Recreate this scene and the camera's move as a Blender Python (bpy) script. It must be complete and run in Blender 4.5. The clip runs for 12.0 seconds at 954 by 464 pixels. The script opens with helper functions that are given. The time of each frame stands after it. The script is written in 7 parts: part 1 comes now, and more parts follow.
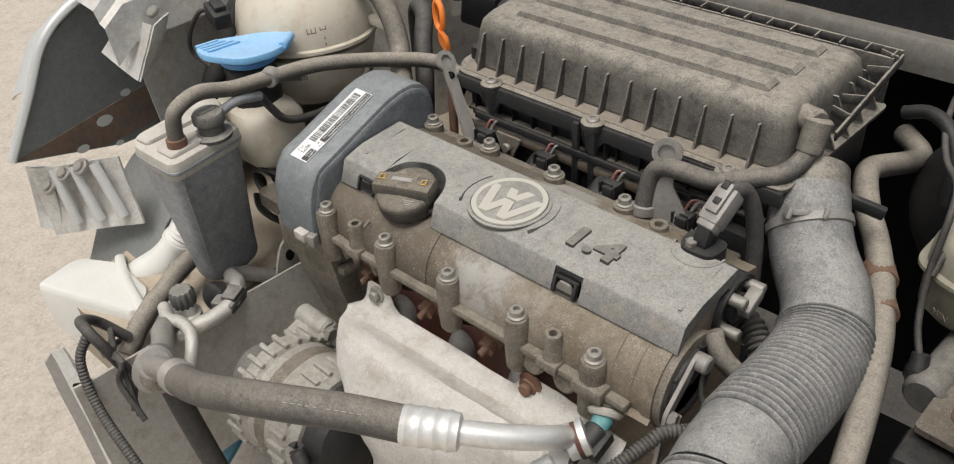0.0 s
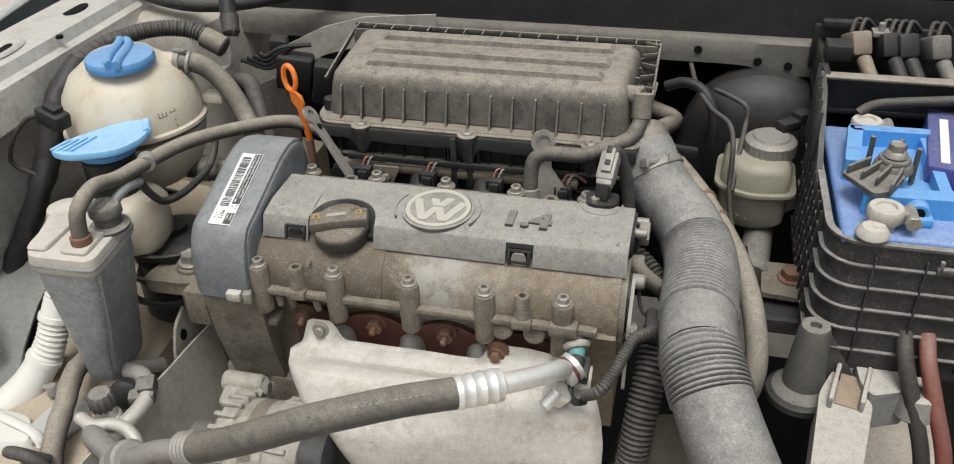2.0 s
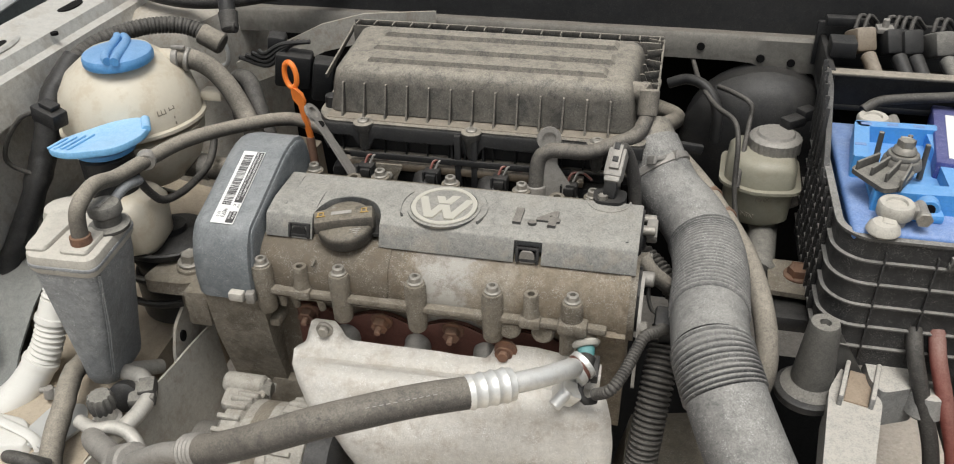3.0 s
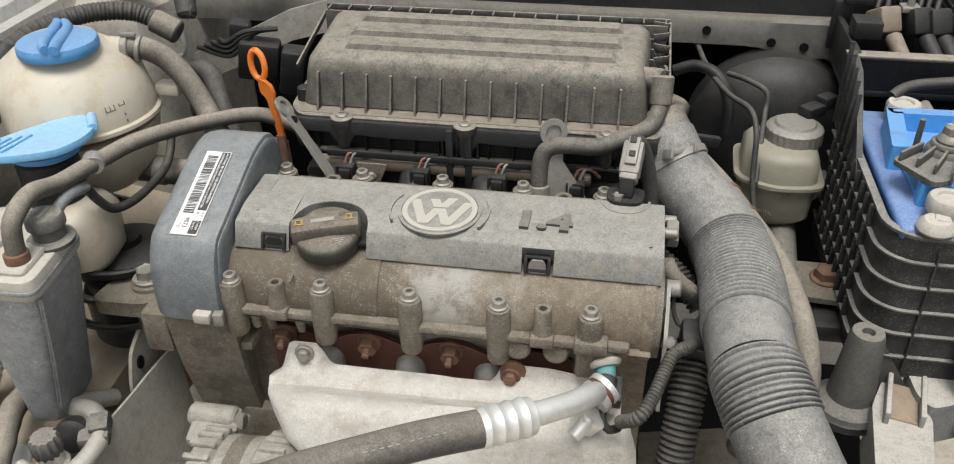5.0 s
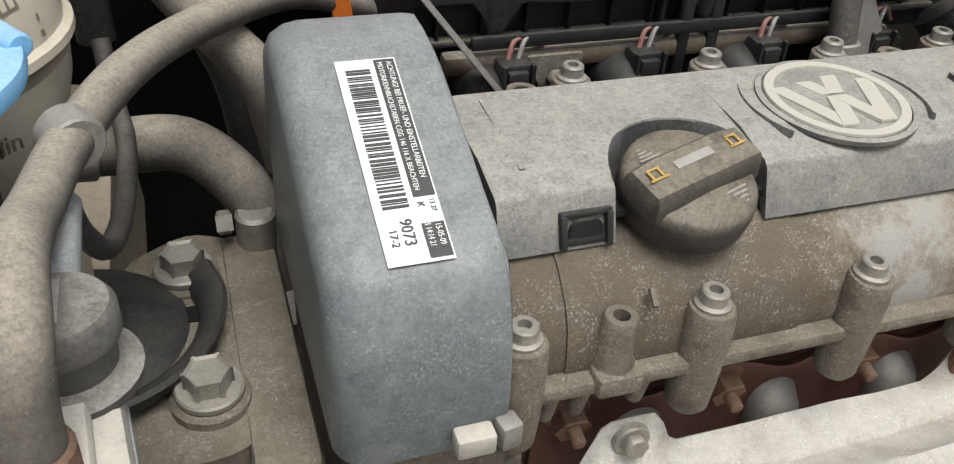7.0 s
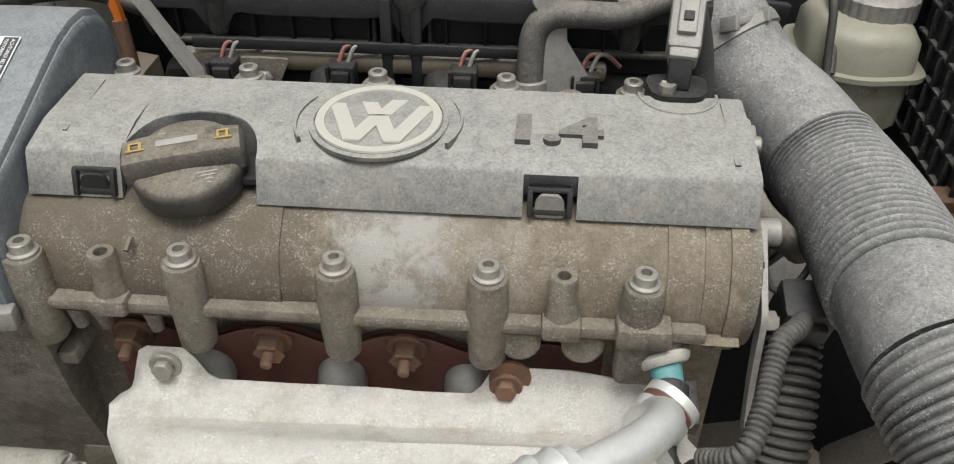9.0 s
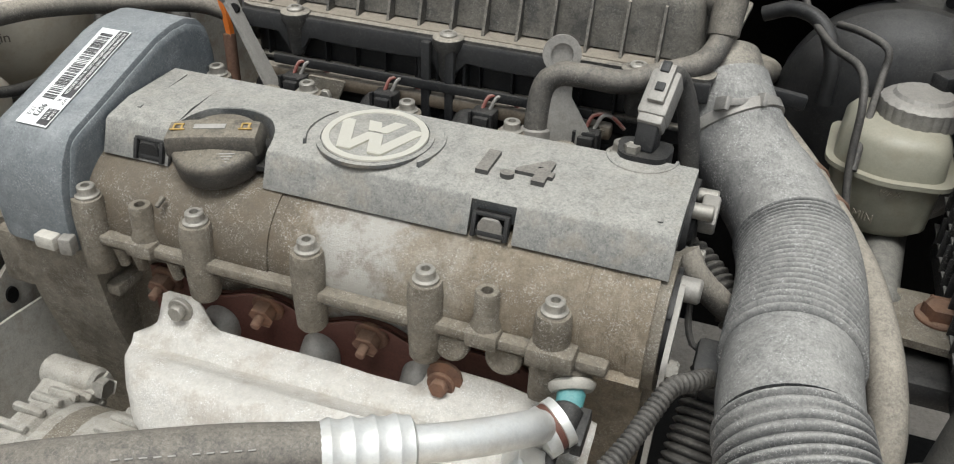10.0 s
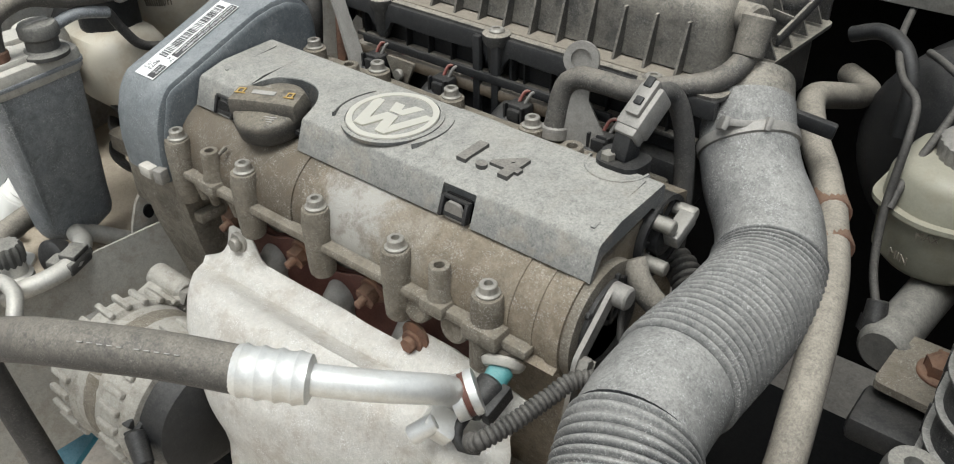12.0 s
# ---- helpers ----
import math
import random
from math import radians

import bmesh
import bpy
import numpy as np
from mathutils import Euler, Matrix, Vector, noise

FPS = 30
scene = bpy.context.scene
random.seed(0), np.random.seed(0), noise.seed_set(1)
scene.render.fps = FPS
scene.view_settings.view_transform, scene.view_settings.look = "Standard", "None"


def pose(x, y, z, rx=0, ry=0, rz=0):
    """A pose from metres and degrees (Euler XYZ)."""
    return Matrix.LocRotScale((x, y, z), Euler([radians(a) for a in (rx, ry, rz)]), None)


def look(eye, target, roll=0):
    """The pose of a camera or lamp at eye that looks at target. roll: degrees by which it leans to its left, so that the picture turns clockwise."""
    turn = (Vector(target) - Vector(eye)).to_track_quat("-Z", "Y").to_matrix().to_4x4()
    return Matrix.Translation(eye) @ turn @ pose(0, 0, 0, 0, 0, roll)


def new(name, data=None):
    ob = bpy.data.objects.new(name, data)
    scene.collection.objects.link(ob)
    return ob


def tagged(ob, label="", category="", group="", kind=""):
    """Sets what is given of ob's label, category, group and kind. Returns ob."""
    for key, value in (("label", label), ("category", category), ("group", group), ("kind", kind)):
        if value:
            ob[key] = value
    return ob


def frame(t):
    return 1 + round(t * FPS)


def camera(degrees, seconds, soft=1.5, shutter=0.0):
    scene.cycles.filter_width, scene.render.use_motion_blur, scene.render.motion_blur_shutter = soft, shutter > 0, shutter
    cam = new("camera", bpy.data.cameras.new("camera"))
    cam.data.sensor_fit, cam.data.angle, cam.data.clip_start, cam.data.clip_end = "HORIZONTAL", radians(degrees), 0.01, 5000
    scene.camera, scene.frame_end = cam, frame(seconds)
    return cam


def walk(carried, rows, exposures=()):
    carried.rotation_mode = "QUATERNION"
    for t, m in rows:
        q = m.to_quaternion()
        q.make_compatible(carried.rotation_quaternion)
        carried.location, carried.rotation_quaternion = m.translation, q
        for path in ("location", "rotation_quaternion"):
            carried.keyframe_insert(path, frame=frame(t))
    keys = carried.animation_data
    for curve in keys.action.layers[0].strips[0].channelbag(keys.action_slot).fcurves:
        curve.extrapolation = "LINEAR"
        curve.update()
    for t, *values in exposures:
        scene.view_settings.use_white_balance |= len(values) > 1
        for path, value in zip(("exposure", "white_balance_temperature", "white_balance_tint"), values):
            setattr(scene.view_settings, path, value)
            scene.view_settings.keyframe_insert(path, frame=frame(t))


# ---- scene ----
cam = camera(57.2, 12.0, soft=1.1)
PATH = [
    (0, (0.452, -0.415, 0.507), (-0.668, 0.717, -0.703), -4.2),
    (0.5, (0.321, -0.53, 0.523), (-0.49, 0.946, -0.557), -2.6),
    (1, (0.27, -0.642, 0.533), (-0.315, 0.922, -0.568), -2.4),
    (1.5, (0.266, -0.693, 0.54), (-0.213, 0.905, -0.563), -1.8),
    (2, (0.26, -0.696, 0.541), (-0.166, 0.919, -0.56), -1.9),
    (2.5, (0.236, -0.697, 0.537), (-0.179, 0.92, -0.565), -1.7),
    (3, (0.236, -0.694, 0.533), (-0.158, 0.929, -0.567), -1.5),
    (3.2, (0.236, -0.699, 0.528), (-0.155, 0.927, -0.568), -1.5),
    (4.8, (0.21, -0.672, 0.498), (-0.114, 0.974, -0.591), -0.6),
    (5, (0.174, -0.608, 0.479), (-0.125, 1.033, -0.625), -0.8),
    (5.5, (-0.027, -0.423, 0.414), (-0.065, 1.197, -0.758), -3.2),
    (6, (-0.225, -0.279, 0.279), (0.21, 1.283, -0.892), 2.5),
    (6.5, (-0.281, -0.236, 0.239), (0.276, 1.273, -0.949), 4.2),
    (6.7, (-0.285, -0.233, 0.238), (0.286, 1.262, -0.961), 4.5),
    (8.3, (-0.223, -0.271, 0.247), (0.306, 1.23, -0.965), 3.0),
    (8.5, (-0.144, -0.297, 0.257), (0.282, 1.231, -0.961), 2.8),
    (9, (0.101, -0.355, 0.288), (-0.012, 1.24, -0.913), 0.4),
    (9.5, (0.192, -0.383, 0.3), (-0.154, 1.201, -0.872), 0.5),
    (10, (0.253, -0.398, 0.308), (-0.3, 1.186, -0.781), 2.1),
    (10.5, (0.316, -0.369, 0.298), (-0.485, 1.103, -0.793), 0.4),
    (11, (0.378, -0.341, 0.295), (-0.588, 0.994, -0.839), -0.3),
    (11.5, (0.41, -0.331, 0.305), (-0.619, 0.946, -0.84), -0.1),
    (12, (0.439, -0.345, 0.349), (-0.602, 0.92, -0.798), -0.7),
]
# stops, kelvin and tint of the phone's own adjustment
EXPOSURES = [(0, 0.0, 6500, 10), (1.0, 0.05, 6450, 9), (3.2, 0.08, 6450, 8), (4.8, 0.1, 6450, 8), (5.5, 0.29, 6400, 8), (6.7, 0.22, 6400, 8), (8.5, 0.15, 6350, 7), (9.0, 0.18, 6300, 7), (9.5, 0.22, 6250, 6), (10.5, 0.31, 6200, 6), (12, 0.26, 6150, 5)]
walk(cam, [(t, look(eye, target, roll)) for t, eye, target, roll in PATH], EXPOSURES)

# ---- world and light: a bright overcast sky ----
wrld = bpy.data.worlds.new("sky")
wrld.use_nodes = True
scene.world = wrld
wn, wl = wrld.node_tree.nodes, wrld.node_tree.links
sky = wn.new("ShaderNodeTexSky")
sky.sky_type, sky.sun_disc = "NISHITA", False
sky.sun_elevation, sky.sun_rotation = radians(72), radians(172)
sky.dust_density, sky.air_density, sky.ozone_density = 5.0, 1.0, 0.6
cloud = wn.new("ShaderNodeHueSaturation")
cloud.inputs["Saturation"].default_value = 0.18
wl.new(sky.outputs[0], cloud.inputs["Color"])
wl.new(cloud.outputs[0], wn["Background"].inputs[0])
wn["Background"].inputs[1].default_value = 0.12
sun_data = bpy.data.lights.new("sun", "SUN")
sun_data.energy, sun_data.angle, sun_data.color = 2.2, radians(30), (1.0, 0.965, 0.92)
sun = new("sun", sun_data)
sun.matrix_world = look((0.15, -1.0, 3.2), (0, 0, 0))

# ---- helpers of this scene ----
V = Vector


def thing(name, label, category, at, group="", kind=""):
    ob = new(name)
    ob.empty_display_size = 0.02
    ob.location = at
    return tagged(ob, label, category, group, kind)


def mesh_of(name, bm, material, sharp=38):
    me = bpy.data.meshes.new(name)
    bmesh.ops.recalc_face_normals(bm, faces=bm.faces)
    bm.to_mesh(me)
    bm.free()
    me.polygons.foreach_set("use_smooth", [True] * len(me.polygons))
    me.set_sharp_from_angle(angle=radians(sharp))
    me.materials.append(material)
    return me


def world_of(ob):
    m = Matrix.Translation(ob.location)
    return world_of(ob.parent) @ ob.matrix_parent_inverse @ m if ob.parent else m


def part(name, bm, material, parent, label="", sharp=38):
    """Links a bmesh, built in place, as one mesh under a thing or a part."""
    ob = new(name, mesh_of(name, bm, material, sharp))
    ob.parent = parent
    ob.matrix_parent_inverse = world_of(parent).inverted()
    return tagged(ob, label)


def solo(name, bm, material, label, category, group="", kind="", sharp=38):
    return tagged(new(name, mesh_of(name, bm, material, sharp)), label, category, group, kind)


def bevel(bm, w, seg=2, angle=30):
    if w:
        es = [e for e in bm.edges if len(e.link_faces) == 2 and e.calc_face_angle(0) > radians(angle)]
        bmesh.ops.bevel(bm, geom=es, offset=w, segments=seg, profile=0.5, affect="EDGES", clamp_overlap=True)
    return bm


def join(*bms):
    out = bms[0]
    for b in bms[1:]:
        me = bpy.data.meshes.new("tmp")
        b.to_mesh(me)
        b.free()
        out.from_mesh(me)
        bpy.data.meshes.remove(me)
    return out


def box(cx, cy, cz, sx, sy, sz, bev=0.0, rot=(0, 0, 0), seg=2):
    bm = bmesh.new()
    bmesh.ops.create_cube(bm, size=1, matrix=Matrix.Diagonal((sx, sy, sz, 1)))
    bevel(bm, bev, seg)
    bm.transform(pose(cx, cy, cz, *rot))
    return bm


def frame_z(axis):
    return V(axis).to_track_quat("Z", "Y").to_matrix().to_4x4()


def lathe(profile, at, axis=(0, 0, 1), seg=24, flutes=0, depth=0.0):
    """A profile of (radius, height) turned round an axis; flutes cut into the radius where asked."""
    bm = bmesh.new()
    rows = []
    for r, h in profile:
        ring = []
        for k in range(seg):
            a = 2 * math.pi * k / seg
            rr = r * (1 - depth * (0.5 + 0.5 * math.cos(flutes * a))) if flutes else r
            ring.append(bm.verts.new((rr * math.cos(a), rr * math.sin(a), h)))
        rows.append(ring)
    for a, b in zip(rows, rows[1:]):
        for k in range(seg):
            bm.faces.new((a[k], a[(k + 1) % seg], b[(k + 1) % seg], b[k]))
    if profile[0][0] > 1e-5:
        bm.faces.new(rows[0][::-1])
    if profile[-1][0] > 1e-5:
        bm.faces.new(rows[-1])
    bmesh.ops.remove_doubles(bm, verts=bm.verts, dist=1e-6)
    bm.transform(Matrix.Translation(at) @ frame_z(axis))
    return bm


def rod(p0, p1, r, r1=None, seg=18, bev=0.0):
    p0, p1 = V(p0), V(p1)
    h = (p1 - p0).length
    r1 = r if r1 is None else r1
    b = min(bev, h / 3)
    prof = [(r, 0), (r1, h)] if not b else [(r - b, 0), (r, b), (r1, h - b), (r1 - b, h)]
    return lathe(prof, p0, p1 - p0, seg)


def hexagon(at, axis, r, h):
    return bevel(lathe([(r, 0), (r, h)], at, axis, 6), r * 0.12, 1)


def curve(points, step=0.006):
    """A smooth line through the points, at even steps."""
    p = [V(q) for q in points]
    p = [2 * p[0] - p[1]] + p + [2 * p[-1] - p[-2]]
    fine = []
    for a, b, c, d in zip(p, p[1:], p[2:], p[3:]):
        n = max(2, int((c - b).length / step * 2))
        for k in range(n):
            t = k / n
            fine.append(0.5 * (2 * b + (c - a) * t + (2 * a - 5 * b + 4 * c - d) * t * t + (3 * b - a - 3 * c + d) * t ** 3))
    fine.append(p[-2])
    total = sum((b - a).length for a, b in zip(fine, fine[1:]))
    even = total / max(2, round(total / step))
    out, left = [fine[0]], even
    for a, b in zip(fine, fine[1:]):
        d = (b - a).length
        at = 0.0
        while d - at >= left:
            at += left
            out.append(a + (b - a) * (at / d))
            left = even
        left -= d - at
    if (out[-1] - fine[-1]).length > even * 0.3:
        out.append(fine[-1])
    return out


def sweep(points, radius, seg=14, step=0.006, caps=True, squash=1.0):
    """A tube along a smooth line; radius is a number or a function of the metres gone and of the share of the way."""
    pts = curve(points, step)
    total = sum((b - a).length for a, b in zip(pts, pts[1:]))
    bm = bmesh.new()
    tan = [(pts[min(i + 1, len(pts) - 1)] - pts[max(i - 1, 0)]).normalized() for i in range(len(pts))]
    side = tan[0].orthogonal().normalized()
    rows, gone = [], 0
    for i, p in enumerate(pts):
        if i:
            gone += (p - pts[i - 1]).length
        side = (side - tan[i] * side.dot(tan[i])).normalized()
        other = tan[i].cross(side)
        r = radius(gone, gone / total) if callable(radius) else radius
        rows.append([bm.verts.new(p + side * r * math.cos(2 * math.pi * k / seg) + other * r * squash * math.sin(2 * math.pi * k / seg)) for k in range(seg)])
    for a, b in zip(rows, rows[1:]):
        for k in range(seg):
            bm.faces.new((a[k], a[(k + 1) % seg], b[(k + 1) % seg], b[k]))
    if caps:
        bm.faces.new(rows[0][::-1])
        bm.faces.new(rows[-1])
    return bm


def ribbed(r, depth, pitch):
    """The radius of a bellows: rounded rings with deep narrow grooves."""
    return lambda s, u: r - depth * (1 - abs(math.sin(math.pi * s / pitch)) ** 0.75)


def loft(rings, closed=True, caps=True):
    bm = bmesh.new()
    rows = [[bm.verts.new(p) for p in ring] for ring in rings]
    n = len(rows[0])
    for a, b in zip(rows, rows[1:]):
        for k in range(n if closed else n - 1):
            bm.faces.new((a[k], a[(k + 1) % n], b[(k + 1) % n], b[k]))
    if caps and closed:
        bm.faces.new(rows[0][::-1])
        bm.faces.new(rows[-1])
    return bm


def prism(poly, axis, a, b, bev=0.0, seg=2, angle=30):
    """A polygon pushed along an axis from a to b. Its two numbers are the other two axes in the order x, y, z."""
    def place(u, v, w):
        return {"x": (w, u, v), "y": (u, w, v), "z": (u, v, w)}[axis]
    bm = loft([[place(u, v, a) for u, v in poly], [place(u, v, b) for u, v in poly]])
    return bevel(bm, bev, seg, angle)


def rounded(poly, r, n=4):
    """A polygon with its corners rounded."""
    out = []
    m = len(poly)
    for i in range(m):
        p, a, b = V(poly[i]), V(poly[i - 1]), V(poly[(i + 1) % m])
        ra = min(r, (a - p).length * 0.48, (b - p).length * 0.48)
        s, e = p + (a - p).normalized() * ra, p + (b - p).normalized() * ra
        for k in range(n + 1):
            t = k / n
            out.append(tuple((1 - t) ** 2 * s + 2 * t * (1 - t) * p + t * t * e))
    return out


def oval(cx, cy, rx, ry, n=16, a0=0, a1=360):
    full = abs(a1 - a0) >= 360
    return [(cx + rx * math.cos(radians(a0 + (a1 - a0) * k / (n if full else n - 1))), cy + ry * math.sin(radians(a0 + (a1 - a0) * k / (n if full else n - 1)))) for k in range(n)]


def sheet(grid, thick):
    """A bent sheet of some thickness over a grid of points."""
    bm = bmesh.new()
    rows = [[bm.verts.new(p) for p in r] for r in grid]
    for a, b in zip(rows, rows[1:]):
        for k in range(len(a) - 1):
            bm.faces.new((a[k], a[k + 1], b[k + 1], b[k]))
    bmesh.ops.recalc_face_normals(bm, faces=bm.faces)
    bmesh.ops.solidify(bm, geom=bm.faces[:], thickness=thick)
    return bm


def writing(body, size, m, depth=0.0006, bold=0.0, squeeze=1.0, align="LEFT"):
    """Raised letters of the built-in font as a bmesh, at the pose m."""
    cu = bpy.data.curves.new("letters", "FONT")
    cu.body, cu.size, cu.extrude, cu.offset, cu.align_x, cu.resolution_u = body, size, depth, bold, align, 3
    ob = new("letters", cu)
    me = bpy.data.meshes.new_from_object(ob.evaluated_get(bpy.context.evaluated_depsgraph_get()))
    bpy.data.objects.remove(ob)
    bpy.data.curves.remove(cu)
    bm = bmesh.new()
    bm.from_mesh(me)
    bpy.data.meshes.remove(me)
    bm.transform(m @ Matrix.Diagonal((squeeze, 1, 1, 1)))
    return bm


def wobble(bm, amount, size, seed=0.0):
    """Small uneven dents."""
    for v in bm.verts:
        v.co += noise.noise_vector(v.co / size + V((seed, seed * 2, 0))) * amount
    return bm


# ---- materials ----
DUST = (0.35, 0.318, 0.272)


def surface(name, base, rough=0.6, metal=0.0, dust=0.5, dust_col=DUST, grain=0.3, bump=0.15, blot=None, blot_amount=0.0, speck=0.0, speck_col=(0.55, 0.53, 0.49), size=1.0, bands=(), wiped=0.0):
    """A used surface: base colour with change at several scales, dust that lies more on what faces up, blots, pale specks,
    rubbed patches where the dust is gone (wiped), and stained stretches of the engine's length with ragged ends (bands of x0, x1, colour, amount)."""
    m = bpy.data.materials.new(name)
    m.use_nodes = True
    n, l = m.node_tree.nodes, m.node_tree.links
    bs = n["Principled BSDF"]
    co = n.new("ShaderNodeTexCoord").outputs["Object"]

    def noise_at(scale, detail=5, roughness=0.6, lo=0.35, hi=0.65):
        t = n.new("ShaderNodeTexNoise")
        t.inputs["Scale"].default_value, t.inputs["Detail"].default_value, t.inputs["Roughness"].default_value = scale / size, detail, roughness
        l.new(co, t.inputs["Vector"])
        r = n.new("ShaderNodeMapRange")
        r.inputs["From Min"].default_value, r.inputs["From Max"].default_value = lo, hi
        l.new(t.outputs[0], r.inputs["Value"])
        return r.outputs[0]

    def maths(op, a, b):
        t = n.new("ShaderNodeMath")
        t.operation, t.use_clamp = op, True
        for i, v in enumerate((a, b)):
            if isinstance(v, (int, float)):
                t.inputs[i].default_value = v
            else:
                l.new(v, t.inputs[i])
        return t.outputs[0]

    def mix(fac, a, b):
        t = n.new("ShaderNodeMix")
        t.data_type = "RGBA"
        for key, v in ((0, fac), (6, a), (7, b)):
            if isinstance(v, (int, float)):
                t.inputs[key].default_value = v
            elif isinstance(v, tuple):
                t.inputs[key].default_value = (*v, 1)
            else:
                l.new(v, t.inputs[key])
        return t.outputs[2]

    fine, mid, wide = noise_at(560, 6, 0.8, 0.38, 0.62), noise_at(130, 9, 0.78, 0.34, 0.66), noise_at(26, 9, 0.72, 0.3, 0.7)
    dark = tuple(c * (1 - grain) for c in base)
    light = tuple(min(1, c * (1 + grain)) for c in base)
    col = mix(maths("ADD", maths("MULTIPLY", mid, 0.6), maths("MULTIPLY", fine, 0.4)), dark, light)
    pos = n.new("ShaderNodeSeparateXYZ")
    l.new(co, pos.inputs[0])
    for x0, x1, tint, amount in bands:
        rag = noise_at(60, 8, 0.75, 0.3, 0.7)
        shift = n.new("ShaderNodeMath")
        shift.operation = "MULTIPLY_ADD"
        l.new(rag, shift.inputs[0])
        shift.inputs[1].default_value = 0.03
        l.new(pos.outputs[0], shift.inputs[2])
        ends = []
        for edge, sign in ((x0 + 0.015, 1), (x1 + 0.015, -1)):
            r = n.new("ShaderNodeMapRange")
            r.inputs["From Min"].default_value, r.inputs["From Max"].default_value = edge - sign * 0.009, edge + sign * 0.009
            l.new(shift.outputs[0], r.inputs["Value"])
            ends.append(r.outputs[0])
        col = mix(maths("MULTIPLY", maths("MULTIPLY", ends[0], ends[1]), amount), col, tint)
    if blot:
        col = mix(maths("MULTIPLY", noise_at(38, 9, 0.72, 0.5, 0.6), blot_amount), col, blot)
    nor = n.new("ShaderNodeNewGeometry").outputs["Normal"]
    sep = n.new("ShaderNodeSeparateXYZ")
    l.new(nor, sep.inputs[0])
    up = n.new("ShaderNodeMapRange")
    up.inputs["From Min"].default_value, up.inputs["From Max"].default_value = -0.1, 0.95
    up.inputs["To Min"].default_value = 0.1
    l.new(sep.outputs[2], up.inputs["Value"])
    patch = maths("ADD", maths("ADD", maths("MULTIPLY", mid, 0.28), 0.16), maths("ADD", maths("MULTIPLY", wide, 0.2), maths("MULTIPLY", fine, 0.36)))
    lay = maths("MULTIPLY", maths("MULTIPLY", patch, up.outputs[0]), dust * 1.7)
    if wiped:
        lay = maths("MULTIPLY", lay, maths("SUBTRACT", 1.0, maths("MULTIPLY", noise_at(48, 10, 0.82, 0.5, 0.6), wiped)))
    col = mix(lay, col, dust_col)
    if speck:
        spots = maths("MULTIPLY", noise_at(800, 7, 0.8, 0.53, 0.59), noise_at(55, 10, 0.85, 0.46, 0.58))
        col = mix(maths("MULTIPLY", spots, speck), col, speck_col)
    l.new(col, bs.inputs["Base Color"])
    rg = n.new("ShaderNodeMapRange")
    rg.inputs["To Min"].default_value, rg.inputs["To Max"].default_value = rough, min(1.0, rough + 0.35)
    l.new(lay, rg.inputs["Value"])
    l.new(rg.outputs[0], bs.inputs["Roughness"])
    if metal:
        l.new(maths("MULTIPLY", maths("SUBTRACT", 1.0, lay), metal), bs.inputs["Metallic"])
    bs.inputs["Specular IOR Level"].default_value = 0.35
    bp = n.new("ShaderNodeBump")
    bp.inputs["Strength"].default_value, bp.inputs["Distance"].default_value = min(1.0, bump * 1.5), 0.001
    l.new(maths("ADD", maths("MULTIPLY", fine, 0.5), maths("MULTIPLY", mid, 0.5)), bp.inputs["Height"])
    l.new(bp.outputs[0], bs.inputs["Normal"])
    return m


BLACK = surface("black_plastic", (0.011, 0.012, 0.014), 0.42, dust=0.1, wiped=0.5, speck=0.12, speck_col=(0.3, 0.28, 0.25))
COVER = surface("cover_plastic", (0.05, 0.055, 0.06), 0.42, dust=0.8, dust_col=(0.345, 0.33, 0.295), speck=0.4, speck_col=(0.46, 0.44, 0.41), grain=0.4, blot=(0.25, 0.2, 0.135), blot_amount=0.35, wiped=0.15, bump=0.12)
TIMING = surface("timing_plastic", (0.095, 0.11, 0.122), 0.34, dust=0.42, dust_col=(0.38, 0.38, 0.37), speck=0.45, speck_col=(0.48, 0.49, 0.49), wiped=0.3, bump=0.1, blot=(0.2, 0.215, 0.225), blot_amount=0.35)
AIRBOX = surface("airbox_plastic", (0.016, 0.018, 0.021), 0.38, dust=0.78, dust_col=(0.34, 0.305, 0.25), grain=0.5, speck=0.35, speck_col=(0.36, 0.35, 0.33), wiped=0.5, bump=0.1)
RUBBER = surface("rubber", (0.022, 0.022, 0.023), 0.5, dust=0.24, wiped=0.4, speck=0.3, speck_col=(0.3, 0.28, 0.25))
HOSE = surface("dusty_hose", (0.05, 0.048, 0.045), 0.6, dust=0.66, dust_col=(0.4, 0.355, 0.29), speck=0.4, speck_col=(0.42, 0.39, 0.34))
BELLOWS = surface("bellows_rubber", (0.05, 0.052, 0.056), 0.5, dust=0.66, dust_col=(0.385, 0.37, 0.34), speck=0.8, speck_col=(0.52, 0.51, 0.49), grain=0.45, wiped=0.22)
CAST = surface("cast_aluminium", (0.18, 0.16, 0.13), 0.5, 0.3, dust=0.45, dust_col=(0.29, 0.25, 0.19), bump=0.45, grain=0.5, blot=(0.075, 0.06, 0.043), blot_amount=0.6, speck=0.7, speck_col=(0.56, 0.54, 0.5))
